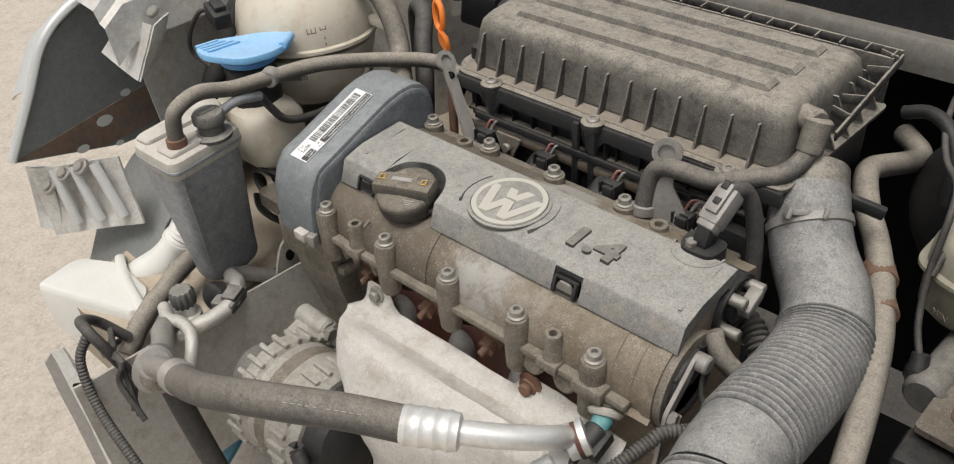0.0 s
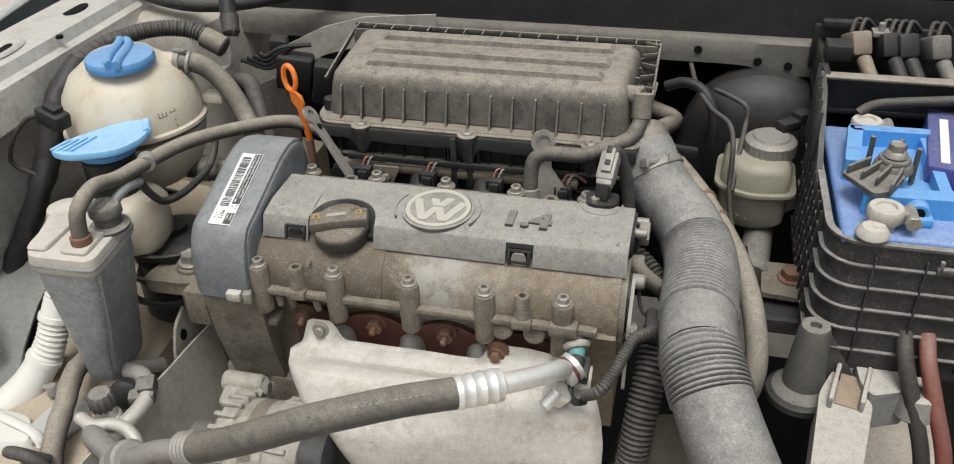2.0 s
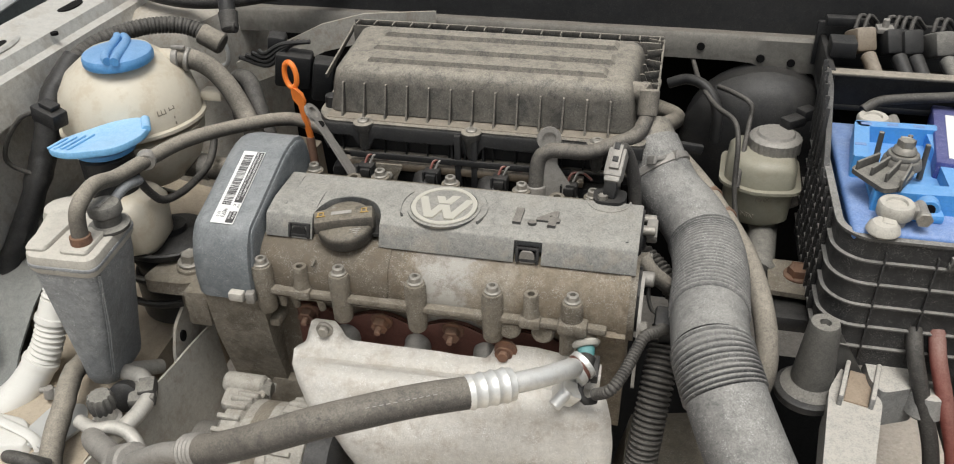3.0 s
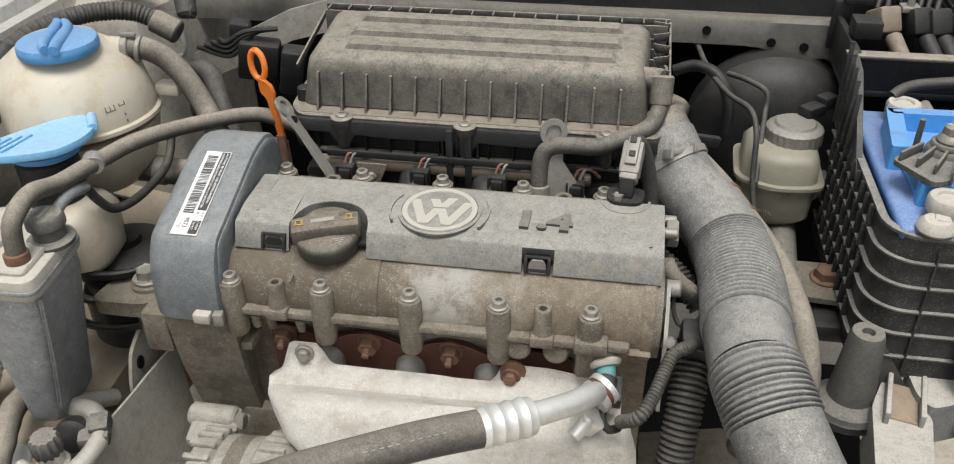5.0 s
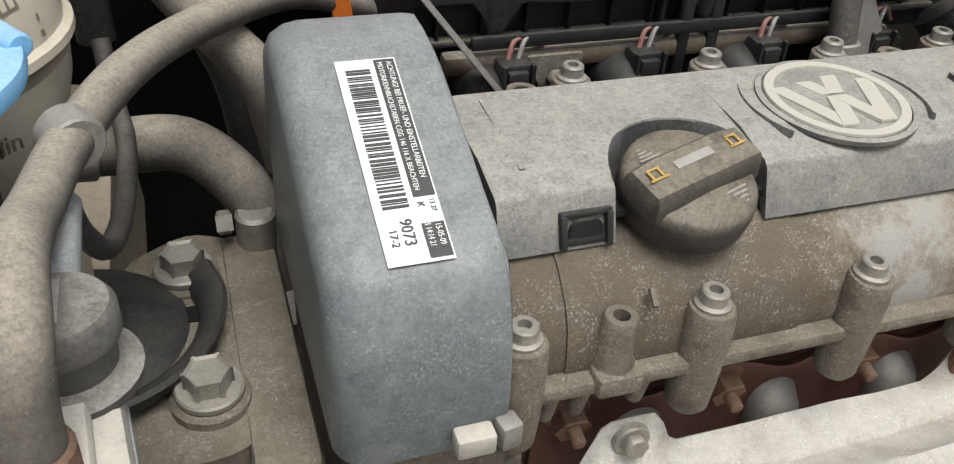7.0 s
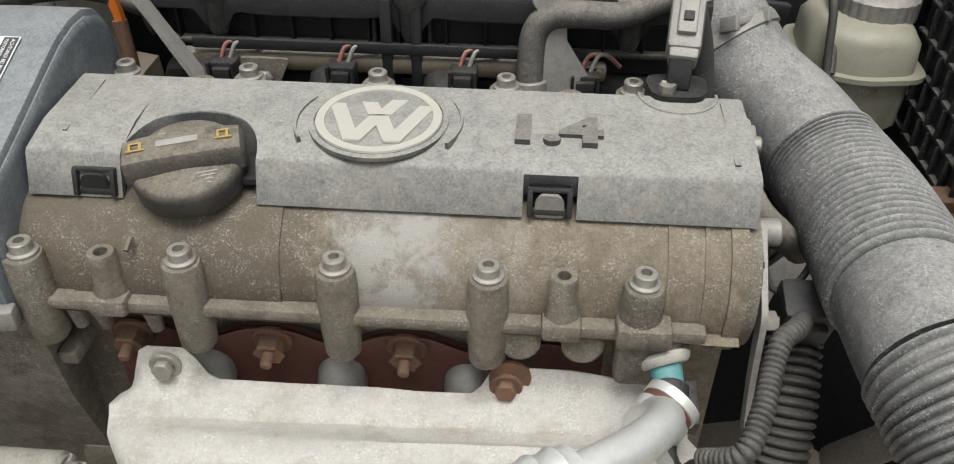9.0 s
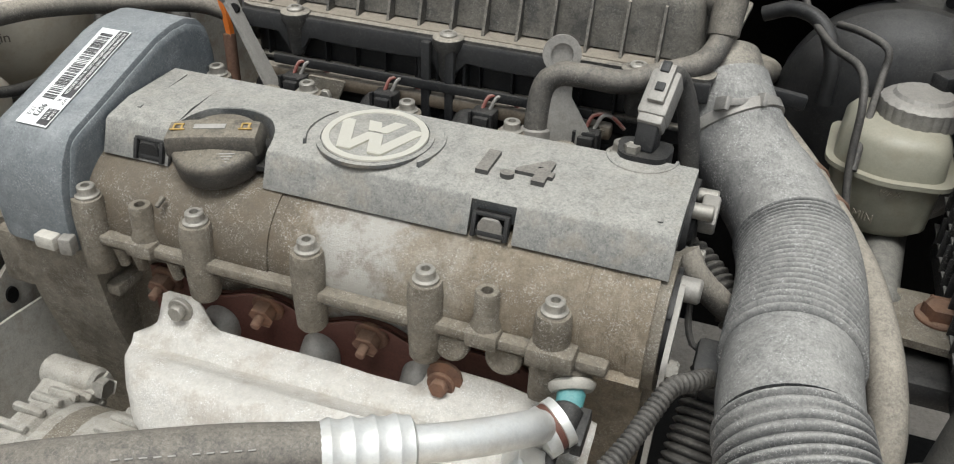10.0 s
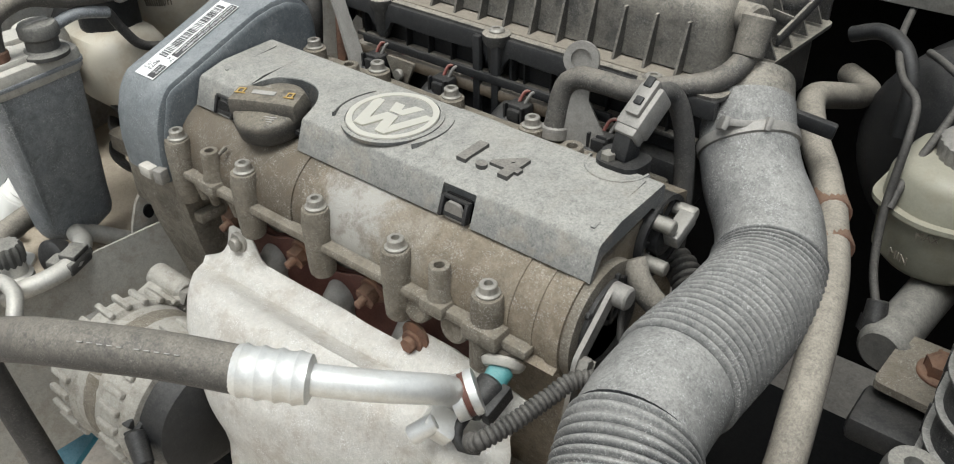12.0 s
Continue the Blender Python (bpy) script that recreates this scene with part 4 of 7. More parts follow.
for i, x in enumerate((-0.112, -0.03, 0.053, 0.135)):
    plug = thing("injector_plug", "black injector plug with red and grey wires", "plug", (x, 0.182, 0.0), "injector plugs")
    part("shell", join(box(x, 0.182, 0.012, 0.019, 0.014, 0.02, 0.002), box(x, 0.174, 0.014, 0.012, 0.006, 0.01, 0.001), box(x - 0.0085, 0.173, 0.016, 0.002, 0.004, 0.014), box(x + 0.0085, 0.173, 0.016, 0.002, 0.004, 0.014)), BLACK, plug)
    for k, mt in enumerate((RED, STEEL)):
        part("wire", sweep([(x - 0.003 + k * 0.006, 0.184, 0.02), (x + 0.002 + k * 0.006, 0.188, 0.031), (x + 0.014, 0.192, 0.03), (x + 0.024, 0.196, 0.02)], 0.0015, 8, 0.003), mt, plug)

# ---- cam sensor with its plug ----
cams = thing("cam_sensor", "grey sensor plug standing on the engine cover corner", "sensor", (0.186, 0.118, 0.03))
part("foot", prism(rounded([(0.17, 0.106), (0.202, 0.106), (0.205, 0.135), (0.167, 0.135)], 0.011), "z", 0.026, 0.046, 0.002, 2), BLACK, cams)
part("foot_screw", hexagon((0.179, 0.113, 0.046), (0, 0, 1), 0.005, 0.004), BOLT, cams)
part("stem", box(0.1865, 0.124, 0.055, 0.014, 0.016, 0.022, 0.002, (-15, 0, -8)), BLACK, cams)
plg = part("plug", join(box(0.189, 0.139, 0.074, 0.02, 0.034, 0.02, 0.003, (38, 0, -8)), box(0.189, 0.136, 0.0855, 0.011, 0.028, 0.006, 0.001, (38, 0, -8)), box(0.1875, 0.126, 0.064, 0.017, 0.012, 0.016, 0.002, (38, 0, -8))), STEEL, cams, "grey dusty plug")
part("latch", join(box(0.189, 0.143, 0.0945, 0.006, 0.008, 0.003, 0.0006, (38, 0, -8)), box(0.1885, 0.131, 0.0855, 0.006, 0.006, 0.003, 0.0006, (38, 0, -8))), BLACK, plg)
part("lead", sweep([(0.1905, 0.15, 0.083), (0.196, 0.166, 0.078), (0.206, 0.17, 0.05), (0.214, 0.165, 0.0), (0.22, 0.15, -0.05)], 0.0075, 12, 0.003), RUBBER, cams)

# ---- big ribbed intake hose ----
AIR = [(0.221, 0.243, 0.046), (0.234, 0.222, 0.028), (0.25, 0.204, 0.009), (0.277, 0.177, -0.008), (0.294, 0.135, -0.018), (0.2985, 0.08, -0.014), (0.297, 0.004, -0.008), (0.299, -0.038, -0.009), (0.307, -0.07, -0.017), (0.327, -0.115, -0.042), (0.362, -0.17, -0.085), (0.4, -0.22, -0.13)]
intake = thing("intake_hose", "big ribbed grey rubber intake hose coated with dust", "air hose", (0.3, 0.0, -0.06))
line = curve(AIR, 0.004)


def stretch(y0, y1):
    return [p for p in line if y1 <= p.y <= y0][::2]


part("upper_bend", sweep(stretch(0.3, 0.143), lambda s, u: 0.0345 + 0.003 * min(1, u * 1.4), 36, 0.005), BELLOWS, intake)
part("upper_bellows", sweep(stretch(0.152, -0.003), ribbed(0.0395, 0.0062, 0.0063), 44, 0.0005), BELLOWS, intake, sharp=70)
part("middle_band", sweep(stretch(0.004, -0.05), 0.037, 36, 0.005), BELLOWS, intake)
part("lower_bellows", sweep(stretch(-0.043, -0.095), ribbed(0.0392, 0.0036, 0.0044), 44, 0.0005), BELLOWS, intake, sharp=70)
part("lower_end", sweep(stretch(-0.088, -0.3), 0.037, 36, 0.006), BELLOWS, intake)
part("neck", rod((0.212, 0.262, 0.056), (0.236, 0.218, 0.024), 0.033, 0.0335, 32, 0.002), AIRBOX, intake)
d0 = (V(AIR[2]) - V(AIR[1])).normalized()
clampr = part("hose_clamp", lathe([(0.0355, 0), (0.0375, 0.001), (0.0375, 0.0085), (0.0355, 0.0095)], V(AIR[1]) - d0 * 0.004, d0, 36), STEEL, intake, "spring steel hose clamp")
for b in (box(0.2255, 0.189, 0.0565, 0.004, 0.014, 0.010, 0.0008, (-30, 20, 30)), box(0.2495, 0.208, 0.0555, 0.004, 0.014, 0.010, 0.0008, (-30, 20, 30)), box(0.2375, 0.198, 0.0562, 0.026, 0.003, 0.005, 0.0006, (-30, 5, 38))):
    part("clamp_tab", b, STEEL, clampr)

# ---- thin steel coolant pipe beside it ----
pipe = thing("coolant_pipe", "thin dusty coolant hose bent round the intake", "pipe", (0.34, 0.1, -0.05))
part("hose", sweep([(0.215, 0.52, -0.03), (0.243, 0.485, -0.024), (0.251, 0.458, -0.018), (0.246, 0.425, -0.008), (0.238, 0.39, 0.004), (0.233, 0.362, 0.012), (0.238, 0.34, 0.011), (0.256, 0.31, 0.0), (0.276, 0.283, -0.008), (0.295, 0.25, -0.014), (0.311, 0.214, -0.019), (0.326, 0.175, -0.022), (0.341, 0.12, -0.023), (0.354, 0.062, -0.037), (0.361, 0.025, -0.066), (0.357, 0.01, -0.1), (0.342, 0.028, -0.145), (0.32, 0.05, -0.2)], 0.0118, 18), HOSE, pipe)
for p in ((0.295, 0.25, -0.014), (0.311, 0.214, -0.019)):
    part("spring_clip", rod(V(p) - V((0.006, -0.01, 0.003)), V(p) + V((0.006, -0.01, -0.003)), 0.0142, 0.0142, 18, 0.001), RUST, pipe)
part("bracket_arm", box(0.258, 0.26, 0.04, 0.05, 0.008, 0.012, 0.002, (0, 10, 10)), BLACK, pipe)

# ---- corrugated conduits at the engine's right end ----
for nm, pts, r, lb in (("wire_conduit", [(0.196, -0.058, -0.075), (0.211, -0.07, -0.055), (0.222, -0.052, -0.047), (0.231, -0.026, -0.04), (0.238, -0.01, -0.034), (0.25, 0.004, -0.036), (0.262, 0.03, -0.05)], 0.0062, "thin corrugated black wire conduit"),
                       ("wire_conduit", [(0.262, 0.045, -0.06), (0.256, 0.0, -0.1), (0.25, -0.03, -0.15), (0.245, -0.045, -0.22), (0.24, -0.06, -0.32)], 0.0175, "thick corrugated black wire conduit going down"),
                       ("wire_conduit", [(0.205, 0.15, -0.05), (0.225, 0.15, -0.045), (0.25, 0.13, -0.055), (0.27, 0.11, -0.07)], 0.013, "short corrugated conduit behind the engine end")):
    t = thing(nm, lb, "cable", pts[-1])
    part("sleeve", sweep(pts, ribbed(r, r * 0.26, 0.0056 if r > 0.01 else 0.0036), 20, 0.0006), RUBBER, t, sharp=70)
big = thing("conduit_socket", "ribbed black plastic conduit end piece", "plug", (0.26, 0.0, -0.1))
part("socket", join(box(0.262, 0.035, -0.055, 0.032, 0.026, 0.045, 0.004, (20, 0, 0)), box(0.262, 0.022, -0.06, 0.02, 0.008, 0.03, 0.002, (20, 0, 0))), BLACK, big)
lead = thing("taped_lead", "taped grey wire lead beside the camshaft cap", "cable", (0.25, 0.07, -0.03))
part("lead", wobble(sweep([(0.226, 0.075, 0.004), (0.238, 0.07, -0.012), (0.256, 0.075, -0.03), (0.27, 0.085, -0.045)], 0.0088, 12), 0.0012, 0.01), HOSE, lead)
wire = thing("thin_wire", "thin grey wire hanging from the engine end", "cable", (0.235, 0.03, -0.04))
part("wire", sweep([(0.236, 0.05, -0.005), (0.238, 0.044, -0.028), (0.246, 0.04, -0.042), (0.262, 0.05, -0.04), (0.272, 0.06, -0.02)], 0.0022, 8), RUBBER, wire)

# ---- air conditioning hose ----
ac = thing("aircon_hose", "black rubber aircon hose with crimped aluminium end", "hose", (0.0, -0.18, -0.08))
part("rubber", sweep([(-0.15, -0.208, -0.07), (-0.125, -0.211, -0.058), (-0.08, -0.213, -0.034), (-0.03, -0.205, -0.013), (0.01, -0.19, -0.006), (0.05, -0.166, -0.008), (0.092, -0.143, -0.012)], 0.0148, 22), ACRUB, ac)
for pts, mt in (([(0.088, -0.1455, -0.0115), (0.127, -0.1195, -0.0165)], 0), ([(-0.146, -0.2085, -0.068), (-0.166, -0.206, -0.077)], 1)):
    d = V(pts[1]) - V(pts[0])
    L = d.length
    prof = [(0.0142, 0)] + [(0.0152 + (0.0014 if k % 3 == 1 else 0.0), L * (k + 0.5) / 13) for k in range(13)] + [(0.0118, L)]
    part("crimp", lathe(prof, pts[0], d, 26), ALU if pts[0][0] > 0 else STEEL, ac, "crimped metal sleeve")
for k in range(10):
    part("hose_mark", box(0.016 + k * 0.0052 + (0.004 if k > 4 else 0), -0.1965 + k * 0.0031 + (0.0024 if k > 4 else 0), 0.0055 - k * 0.0004, 0.0034, 0.0006, 0.004, 0, (35, 0, 30)), FADED, ac)
part("tube", sweep([(0.12, -0.124, -0.0155), (0.14, -0.108, -0.02), (0.158, -0.09, -0.026), (0.17, -0.072, -0.034), (0.1735, -0.056, -0.046), (0.17, -0.044, -0.06), (0.166, -0.038, -0.075)], 0.0098, 20), ALU, ac)
part("fitting_ring", lathe([(0.009, -0.004), (0.0155, -0.0035), (0.0155, 0.004), (0.014, 0.0045), (0.014, 0.008), (0.0155, 0.0085), (0.0155, 0.014), (0.009, 0.0145)], (0.174, -0.044, -0.062), (0.6, 0.7, 0.3), 26), ALU, ac)
part("seal_ring", rod((0.1765, -0.041, -0.0607), (0.179, -0.038, -0.0594), 0.0146, 0.0146, 24), GASKET, ac)
part("fitting_block", join(box(0.168, -0.056, -0.08, 0.022, 0.018, 0.022, 0.002, (20, 30, 20)), rod((0.17, -0.06, -0.072), (0.158, -0.074, -0.083), 0.0068, 0.0068, 16, 0.0012)), ALU, ac)

# ---- alternator ----
alt = thing("alternator", "dirty cast aluminium alternator with slotted housing", "alternator", (-0.18, -0.07, -0.32))
AX = V((1, 0.05, 0)).normalized()
ac0 = V((-0.21, -0.089, -0.214))
part("housing", wobble(lathe([(0.02, 0), (0.055, 0.004), (0.066, 0.012), (0.068, 0.03), (0.064, 0.034), (0.064, 0.07), (0.068, 0.074), (0.067, 0.1), (0.06, 0.108), (0.03, 0.112)], ac0, AX, 36), 0.001, 0.02), ALTCAST, alt)
for ring_x, n in ((0.02, 26), (0.088, 26)):
    for k in range(n):
        a = 2 * math.pi * k / n
        rr0 = 0.0685
        c = ac0 + AX * ring_x + V((0, math.cos(a) * rr0, math.sin(a) * rr0))
        part("fin", box(c.x, c.y, c.z, 0.026, 0.006, 0.0062, 0.0018, (math.degrees(a), 0, 0)), ALTCAST, alt)
part("top_lug", join(box(-0.205, -0.03, -0.178, 0.05, 0.045, 0.02, 0.006, (10, 0, 5)), rod((-0.235, -0.02, -0.172), (-0.185, -0.02, -0.172), 0.013, 0.013, 18, 0.003)), ALTCAST, alt)
part("lug_bolt", hexagon((-0.185, -0.022, -0.172), (1, 0, 0), 0.009, 0.009), BOLT, alt)
part("copper_winding", lathe([(0.058, 0.034), (0.0645, 0.045), (0.0645, 0.06), (0.058, 0.07)], ac0, AX, 30), CAST, alt)
part("pulley", lathe([(0.02, -0.035)] + [(0.031 + 0.003 * (k % 2), -0.034 + 0.0022 * k) for k in range(12)] + [(0.02, -0.006)], ac0, AX, 30), STEEL, alt)
plug2 = part("rear_cover", wobble(lathe([(0.05, 0), (0.055, 0.005), (0.052, 0.03), (0.04, 0.036), (0, 0.036)], ac0 + AX * 0.104, AX, 26), 0.001, 0.02), BLACK, alt, "black plastic rear cover")
part("plug", join(box(-0.118, -0.13, -0.2, 0.045, 0.035, 0.022, 0.003, (30, 0, 10)), box(-0.11, -0.135, -0.19, 0.02, 0.02, 0.012, 0.002, (30, 0, 10)), rod((-0.1, -0.14, -0.2), (-0.075, -0.15, -0.215), 0.009, 0.008, 14, 0.002)), BLACK, plug2)
part("plug_lead", sweep([(-0.078, -0.15, -0.213), (-0.07, -0.15, -0.23), (-0.08, -0.145, -0.27), (-0.1, -0.13, -0.31)], ribbed(0.0075, 0.001, 0.004), 12, 0.001), RUBBER, plug2)

# ---- engine mount between body and timing cover ----
mount = thing("engine_mount", "cast engine mount arm with hexagon bolts", "engine mount", (-0.29, 0.1, -0.12))
part("arm", wobble(prism(rounded([(-0.345, 0.02), (-0.285, 0.02), (-0.262, 0.05), (-0.262, 0.165), (-0.3, 0.185), (-0.335, 0.16), (-0.33, 0.1)], 0.014), "z", -0.085, -0.068, 0.005, 2), 0.0008, 0.02), CAST, mount)
part("side_plate", wobble(box(-0.268, 0.09, -0.09, 0.03, 0.17, 0.05, 0.005), 0.0008, 0.02), CAST, mount)
part("slot", prism(oval(-0.298, 0.115, 0.014, 0.006, 16), "z", -0.0679, -0.0672), DARK, mount)
for x, y, z in ((-0.296, 0.055, -0.058), (-0.302, 0.145, -0.06)):
    part("bolt_seat", rod((x, y, -0.12), (x, y, z - 0.004), 0.0205, 0.018, 22, 0.002), CAST, mount)
    bolt = part("bolt", hexagon((x, y, z), (0, 0, 1), 0.0105, 0.0085), BOLT, mount)
    part("washer", rod((x, y, z - 0.004), (x, y, z + 0.0005), 0.0155, 0.0155, 22, 0.001), BOLT, bolt)
part("side_bolt", join(rod((-0.262, 0.165, -0.045), (-0.262, 0.165, -0.07), 0.011, 0.011, 16, 0.002), hexagon((-0.275, 0.165, -0.05), (-1, 0, 0), 0.007, 0.007)), BOLT, mount)
part("mount_body", lathe([(0.05, -0.12), (0.056, -0.115), (0.056, -0.06), (0.05, -0.054), (0.05, -0.04), (0.054, -0.036), (0.054, -0.022), (0.044, -0.012), (0.018, -0.008), (0.018, 0.0), (0, 0.0)], (-0.352, 0.112, -0.05), (0, 0, 1), 36), BLACK, mount, "black round rubber mount body")
for k in range(3):
    part("mount_strap", sweep([(-0.352 + (0.062 + 0.006 * k) * math.cos(a), 0.112 + (0.062 + 0.006 * k) * math.sin(a), -0.06 - 0.03 * k) for a in [radians(-130 + 22 * q) for q in range(8)]], 0.0045, 10, squash=2.2), RUBBER if k % 2 else BLACK, mount)
# ---- coolant tank ----
tank = thing("coolant_tank", "milky round coolant tank with blue screw cap", "coolant tank", (-0.422, 0.19, -0.03))
tc = V((-0.422, 0.19, 0.055))
part("lower_shell", lathe([(0.028, -0.09), (0.055, -0.078), (0.074, -0.055), (0.084, -0.02), (0.0855, -0.006)], tc, (0, 0, 1), 48), TANK, tank)
part("seam", lathe([(0.0855, -0.006), (0.0895, -0.004), (0.0895, 0.0), (0.0855, 0.002)], tc, (-0.06, 0.05, 1), 48), TANK, tank)
part("upper_shell", lathe([(0.0855, 0.0), (0.085, 0.02), (0.0795, 0.044), (0.067, 0.065), (0.049, 0.079), (0.039, 0.084), (0.039, 0.088)], tc, (0, 0, 1), 48), TANK, tank)
tcap = part("screw_cap", lathe([(0.0395, 0.083), (0.041, 0.085), (0.041, 0.0915), (0.0395, 0.095), (0.031, 0.097), (0, 0.098)], tc + V((0.014, -0.02, 0)), (0, 0, 1), 72, 36, 0.012), BLUE, tank, "blue screw cap with two ridges")
for sgn in (-1, 1):
    arcp = [(tc.x + 0.014 + sgn * (0.0035 + 0.0045 * math.cos(radians(q))) - 0.0012 * q * 0.18, tc.y - 0.02 + 0.039 * math.sin(radians(q)), tc.z + 0.0985) for q in range(-80, 81, 20)]
    part("cap_ridge", sweep(arcp, 0.0046, 12, 0.004, squash=1.2), BLUE, tcap)
part("spout", rod(tc + V((0.026, 0.03, 0.068)), tc + V((0.062, 0.03, 0.07)), 0.0125, 0.011, 18, 0.002), TANK, tank)
part("ear", box(tc.x + 0.088, tc.y + 0.05, tc.z + 0.015, 0.03, 0.02, 0.014, 0.004), TANK, tank)
# faint pictograms and the level mark
MK = surface("tank_mark", (0.16, 0.14, 0.11), 0.6, dust=0.3)


def on_tank(az, h, w, t, nm):
    r = math.sqrt(max(0.0, 0.0862 ** 2 - (h * 0.9) ** 2)) + 0.0006
    p = tc + V((r * math.cos(az), r * math.sin(az), h))
    part(nm, box(p.x, p.y, p.z, 0.0008, w, t, 0, (0, -math.degrees(math.asin(min(0.9, max(-0.9, h / 0.1)))), math.degrees(az))), MK, tank)


for az, h, w, t in ((-0.55, 0.04, 0.011, 0.0012), (-0.55, 0.028, 0.011, 0.0012), (-0.61, 0.034, 0.0012, 0.012), (-0.55, 0.034, 0.0012, 0.012), (-0.49, 0.034, 0.0012, 0.012), (-0.38, 0.037, 0.008, 0.0012), (-0.38, 0.03, 0.008, 0.0012), (-0.42, 0.033, 0.0012, 0.008), (-0.34, 0.033, 0.0012, 0.008), (-0.38, 0.02, 0.0014, 0.003), (-0.38, 0.013, 0.0014, 0.003)):
    on_tank(az, h, w, t, "pictogram")
part("level_text", writing("min", 0.012, Matrix.Translation(tc + V((0.051, -0.0675, -0.028))) @ pose(0, 0, 0, 90, 0, 38), 0.0004), MK, tank)
for k in range(9):
    on_tank(-1.05 + k * 0.028, -0.026, 0.0013, 0.009, "level_tick")
top_hose = thing("coolant_hose", "dusty rubber coolant hose from the tank", "hose", (-0.27, 0.22, 0.0))
part("hose", sweep([(-0.366, 0.22, 0.124), (-0.345, 0.226, 0.122), (-0.325, 0.232, 0.108), (-0.305, 0.23, 0.086), (-0.286, 0.222, 0.058), (-0.268, 0.205, 0.04), (-0.25, 0.19, 0.02), (-0.24, 0.185, -0.03)], 0.0125, 18), HOSE, top_hose)
part("spring_clamp", join(rod((-0.366, 0.22, 0.124), (-0.358, 0.221, 0.124), 0.0145, 0.0145, 18, 0.001), rod((-0.352, 0.222, 0.1235), (-0.347, 0.223, 0.1225), 0.0145, 0.0145, 18, 0.001), box(-0.357, 0.218, 0.14, 0.018, 0.006, 0.004, 0.001)), STEEL, top_hose)
low = thing("lower_coolant_hose", "brown dusty lower coolant hose under the tank", "hose", (-0.3, 0.2, -0.05))
part("hose", sweep([(-0.37, 0.2, -0.015), (-0.33, 0.205, -0.02), (-0.29, 0.2, -0.022), (-0.26, 0.18, -0.05), (-0.25, 0.17, -0.1)], 0.0155, 18), HOSE, low)
part("clip", rod((-0.352, 0.202, -0.017), (-0.338, 0.204, -0.019), 0.0175, 0.0175, 18, 0.001), STEEL, low)
loop = thing("bent_hose", "black hose looping behind the timing cover", "hose", (-0.31, 0.28, 0.0))
part("hose", sweep([(-0.335, 0.3, 0.0), (-0.335, 0.3, 0.05), (-0.325, 0.295, 0.07), (-0.305, 0.285, 0.068), (-0.285, 0.26, 0.045), (-0.262, 0.235, 0.0), (-0.255, 0.22, -0.06)], 0.0115, 16), RUBBER, loop)

# ---- washer filler ----
wash = thing("washer_filler", "washer filler neck with blue flip lid", "washer bottle", (-0.39, 0.08, -0.02))
part("bottle", loft([[(x, y, z) for x, y in rounded([(-0.445 + i, 0.035 + i), (-0.335 - i, 0.035 + i), (-0.335 - i, 0.115 - i), (-0.445 + i, 0.115 - i)], 0.03, 5)] for z, i in ((-0.06, 0.012), (-0.045, 0.002), (0.0, 0.0), (0.012, 0.006), (0.018, 0.02))]), TANK, wash)
part("neck", lathe([(0.03, 0.0), (0.03, 0.05), (0.027, 0.052), (0.0, 0.052)], (-0.39, 0.08, 0.012), (0, 0, 1), 26), BLACK, wash, "black filler neck")
LIDP = [(-0.436, 0.04), (-0.405, 0.03), (-0.352, 0.048), (-0.338, 0.08), (-0.343, 0.112), (-0.368, 0.131), (-0.395, 0.115), (-0.432, 0.066)]


def lid_at(inset, dz):
    """An outline of the flip lid, which rises from its grip to its hinge."""
    c = V((-0.386, 0.08))
    q = [c + (V(p) - c) * (1 - inset) for p in LIDP]
    return [(x, y, 0.081 + dz + 0.05 * (x + 0.436)) for x, y in rounded([tuple(p) for p in q], 0.014, 4)]


lid = part("flip_lid", loft([lid_at(0.1, -0.006), lid_at(0.02, -0.004), lid_at(0.0, 0.0), lid_at(0.02, 0.0035), lid_at(0.1, 0.0045), lid_at(0.22, 0.0032)]), PALEBLUE, wash, "sun-bleached pale blue flip lid")
for k in range(4):
    x = -0.427 + k * 0.0085
    part("lid_rib", box(x, 0.053 + k * 0.002, 0.0855 + 0.05 * (x + 0.436), 0.0038, 0.028 + 0.004 * k, 0.003, 0.001, (0, -3, -12)), PALEBLUE, lid)
part("hinge", rod((-0.342, 0.098, 0.089), (-0.358, 0.122, 0.089), 0.0052, 0.0052, 12, 0.001), PALEBLUE, lid)
part("rim", lathe([(0.028, 0), (0.0335, 0.003), (0.0335, 0.008), (0.03, 0.010)], (-0.388, 0.08, 0.066), (0, 0, 1), 30), BLUE, wash)

# ---- charcoal canister ----
can = thing("charcoal_canister", "speckled grey canister with pale dusty lid", "canister", (-0.36, -0.03, -0.18))
TOP = [(-0.391, -0.086), (-0.312, -0.084), (-0.323, 0.014), (-0.42, 0.002)]
FOOT = [(-0.394, -0.062), (-0.357, -0.059), (-0.361, 0.021), (-0.402, 0.02)]


def can_ring(k, z, w=0.0, r=0.014):
    """A ring of the canister: k scales it, w blends from the lid's outline to the foot's."""
    q = [V(a).lerp(V(b), w) for a, b in zip(TOP, FOOT)]
    c = (q[0] + q[1] + q[2] + q[3]) / 4
    return [(x, y, z) for x, y in rounded([tuple(c + (p - c) * k) for p in q], r, 4)]


